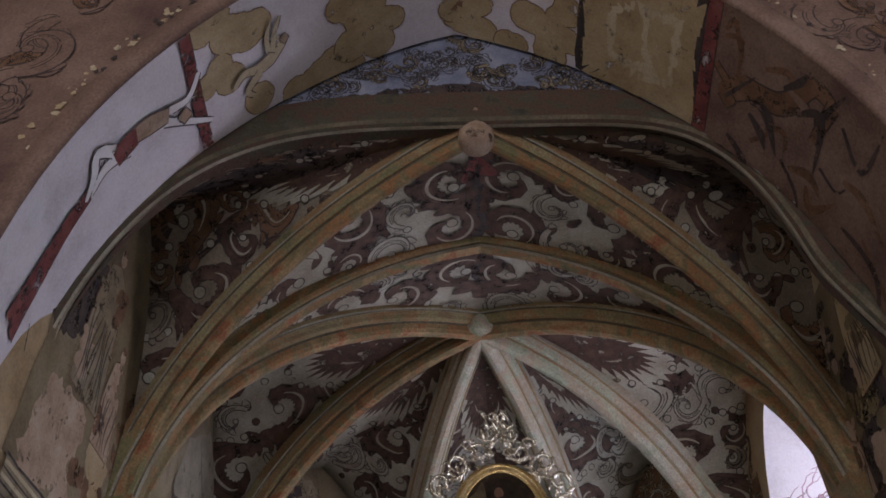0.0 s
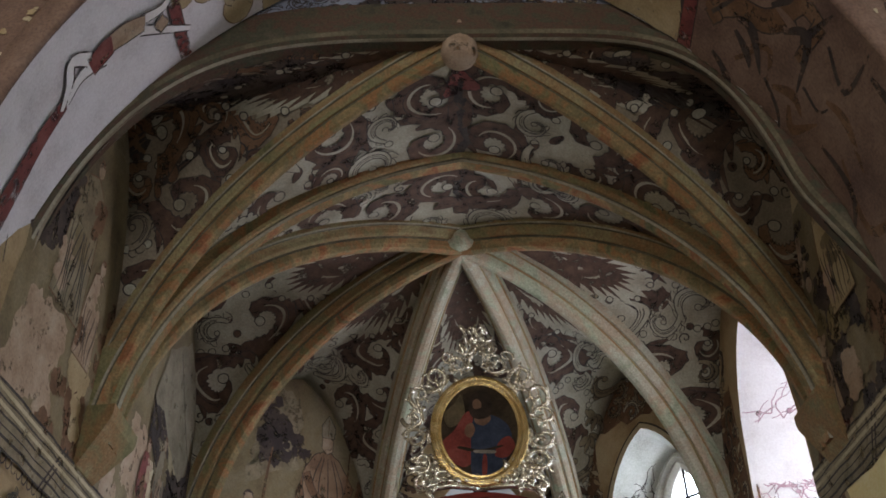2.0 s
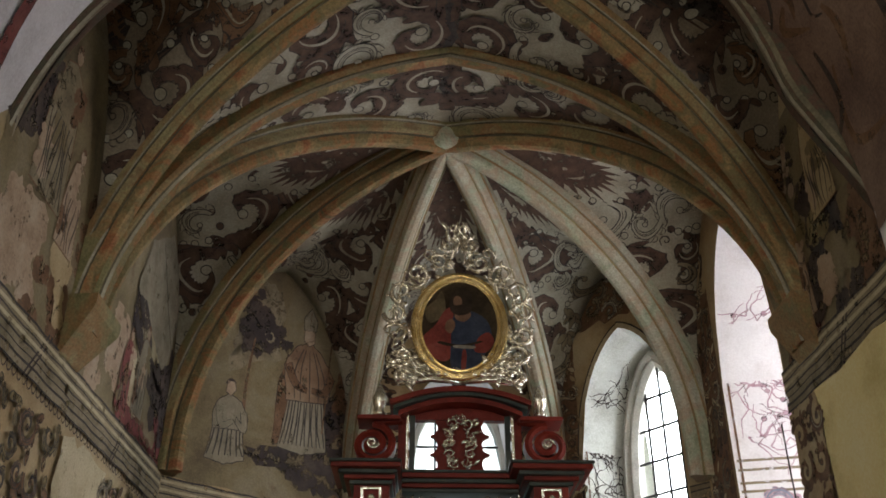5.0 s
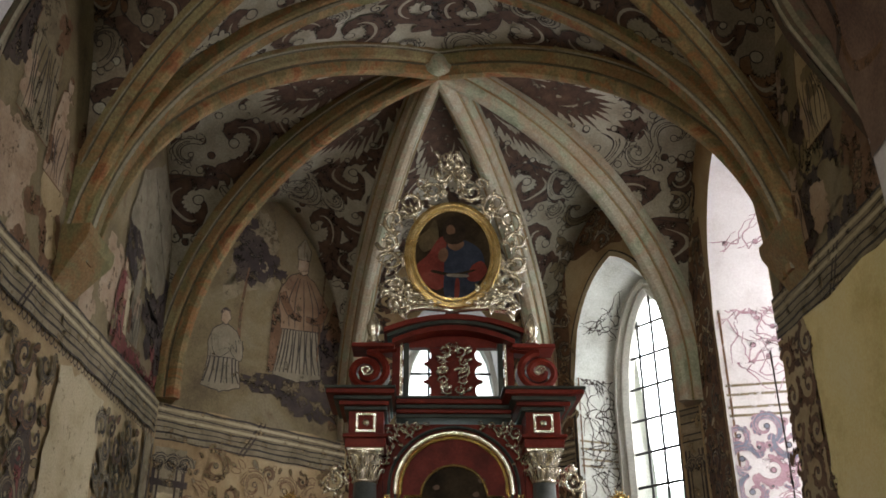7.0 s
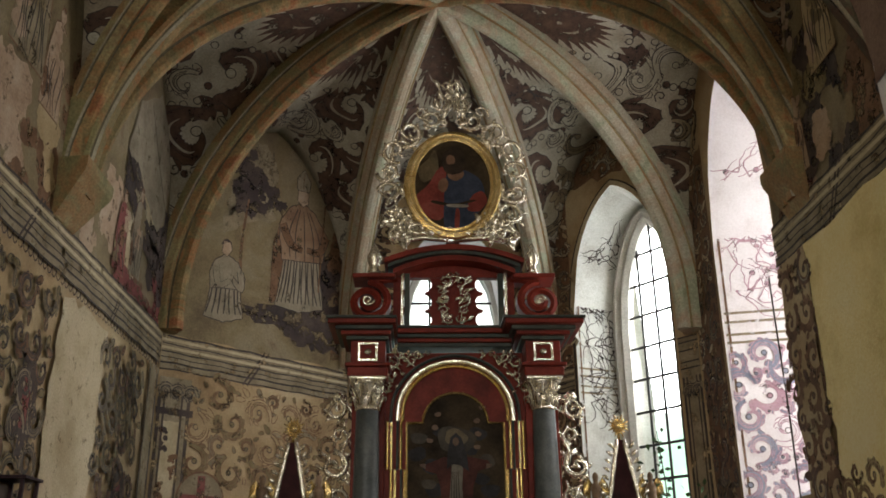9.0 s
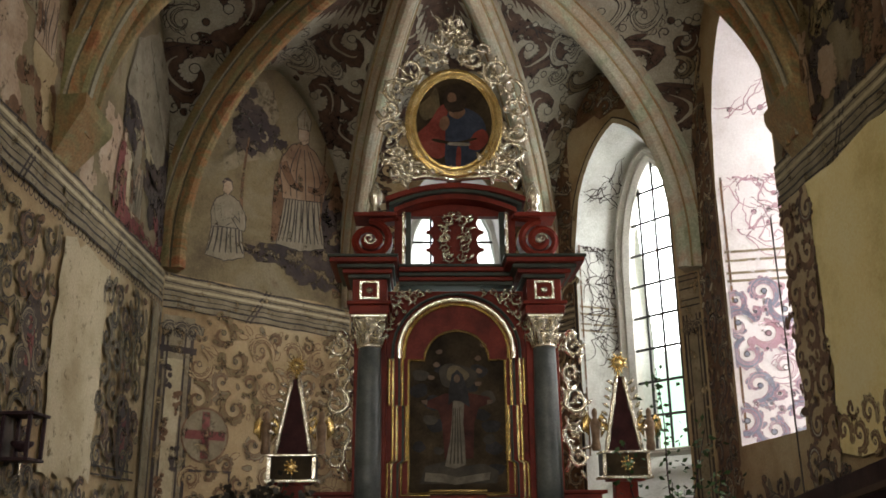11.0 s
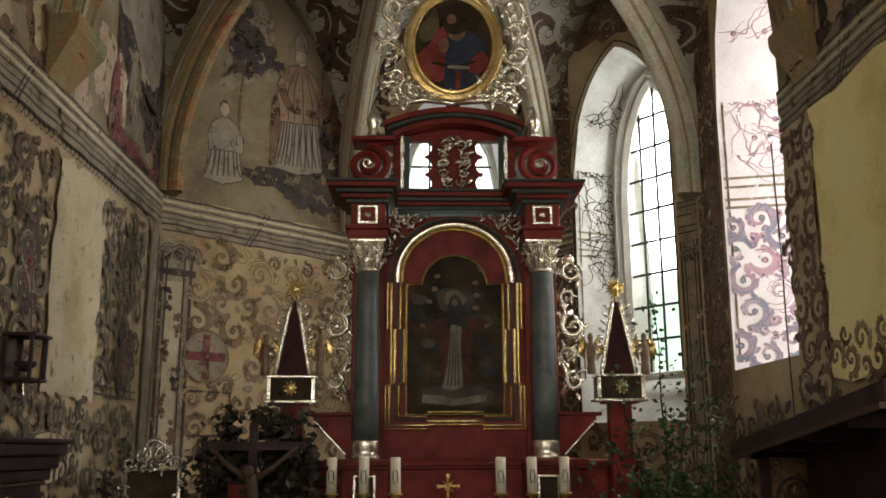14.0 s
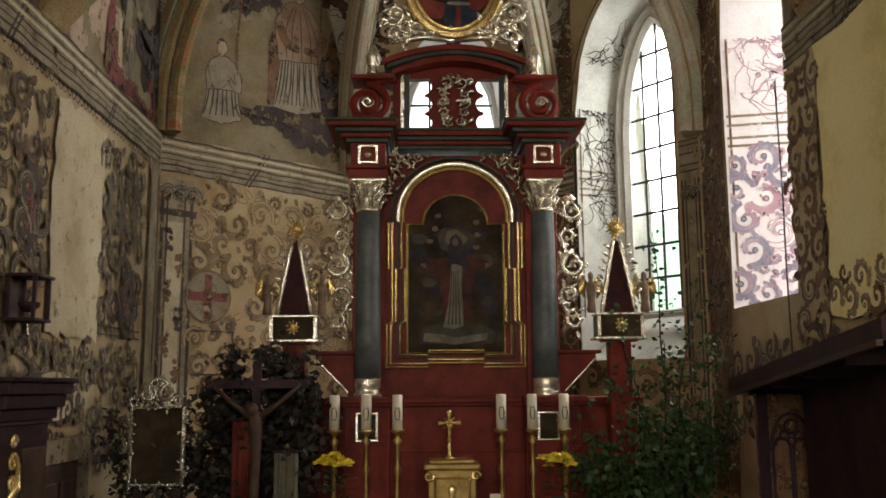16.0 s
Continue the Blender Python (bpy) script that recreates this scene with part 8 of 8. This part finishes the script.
T2(lan, "bowl", "wood", lambda bm: lathe(bm, [(0.02, 0.06), (0.07, 0.10), (0.075, 0.12), (0.07, 0.125)], 0, 0, 14), sm=True)
T2(lan, "hook", "silver", lambda bm: tube(bm, [(0, 0, 0), (0, 0, -0.06), (0.01, 0.0, -0.08)], 0.006, 5))

# ---- stone doorway in the north wall ----
dw = structure(new("door_1"), "old wooden door in a painted stone surround", "door")
T2(dw, "door_leaf", "carved", lambda bm: box(bm, XL - 0.02, XL + 0.03, 5.75, 6.45, 0, 1.62, 0.01), "worn brown wooden door")
for y0, y1, z0, z1 in ((5.60, 5.749, 0, 1.62), (6.451, 6.60, 0, 1.62), (5.60, 6.60, 1.621, 1.78)):
    T2(dw, "surround", "grey", lambda bm: box(bm, XL - 0.02, XL + 0.06, y0, y1, z0, z1, 0.012))
for y in (5.82, 6.12):
    T2(dw, "door_panel", "carved", lambda bm: box(bm, XL + 0.031, XL + 0.045, y, y + 0.25, 0.9, 1.5, 0.008))

# ---- canopied stall under the south wall ----
A0, B0 = Vector((2.06, 6.0, 0)), Vector((1.80, 3.45, 0))
dd = (B0 - A0).normalized()
oo = Vector((-dd.y, dd.x, 0))
if oo.x < 0:
    oo = -oo
stall = thing("canopied_stall", "dark wooden stall with a sloping canopy board", "stall")


def slab(bm, s0, s1, t0, t1, z):
    """A plank between distances s along the stall and t into it; z gives low and high edges at both ends."""
    (a0, a1), (b0, b1) = z
    v = [bm.verts.new(A0 + dd * s + oo * t + Vector((0, 0, q))) for s, zz in ((s0, (a0, a1)), (s1, (b0, b1))) for t in (t0, t1) for q in zz]
    for q in ((0, 1, 3, 2), (4, 6, 7, 5), (0, 4, 5, 1), (2, 3, 7, 6), (0, 2, 6, 4), (1, 5, 7, 3)):
        bm.faces.new([v[i] for i in q])


LS = (B0 - A0).length
T2(stall, "canopy_fascia", "wood", lambda bm: slab(bm, 0, LS, -0.02, 0.02, ((2.03, 2.13), (2.26, 2.35))), "dark canopy edge board")
T2(stall, "canopy_lip", "carved", lambda bm: slab(bm, -0.01, LS, -0.045, -0.02, ((2.01, 2.035), (2.24, 2.265))))
T2(stall, "canopy", "wood", lambda bm: slab(bm, 0, LS, 0.021, 0.75, ((2.07, 2.11), (2.30, 2.33))), "dark boarded canopy")
for k in range(4):
    s = 0.3 + 0.55 * k
    T2(stall, "brace", "wood", lambda bm: slab(bm, s, s + 0.06, 0.03, 0.7, ((2.0 + 0.09 * s, 2.06 + 0.09 * s), (2.005 + 0.09 * s, 2.065 + 0.09 * s))))
T2(stall, "back", "wood", lambda bm: slab(bm, 0.50, LS, 0.30, 0.34, ((0, 2.10), (0, 2.29))), "dark boarded back")
tr0 = T2(stall, "tracery_panel", "umber", lambda bm: box(bm, 2.06, 2.46, 5.58, 5.61, 0, 2.04, 0.004), "brown panel with gothic tracery")


def tracery(bm):
    cx0, y = 2.265, 5.575
    for s in (-1, 1):
        tube(bm, [(cx0 + s * 0.062 + 0.055 * math.cos(a), y, 1.70 + 0.075 * math.sin(a)) for a in [math.pi * k / 10 for k in range(11)]], 0.010, 5)
        for x in (0.007, 0.118):
            tube(bm, [(cx0 + s * x, y, 0.9), (cx0 + s * x, y, 1.70)], 0.010, 5)
        tube(bm, [(cx0 + s * 0.125 * math.cos(a * 0.95), y, 1.70 + 0.22 * math.sin(a)) for a in [math.pi / 2 * k / 8 for k in range(9)]], 0.012, 5)
    for x, z, r in ((0, 1.845, 0.04), (-0.045, 1.79, 0.025), (0.045, 1.79, 0.025), (0, 1.76, 0.02)):
        tube(bm, [(cx0 + x + r * math.cos(a), y, z + r * math.sin(a)) for a in [k * 0.5236 for k in range(13)]], 0.007, 5)
    box(bm, 2.06, 2.125, y - 0.01, y + 0.004, 0, 2.04)
    box(bm, 2.405, 2.46, y - 0.01, y + 0.004, 0, 2.04)


T2(tr0, "tracery", "wood", tracery, "carved tracery bars")
# thin cable before the window
cab = bmesh.new()
tube(cab, [(2.50, 6.05 + 0.006 * math.sin(k), 1.2 + 0.2 * k) for k in range(16)], 0.006, 5)
tagged(mesh_object("cable", cab, M["line"]), "thin dark cable hanging before the window", "cable")
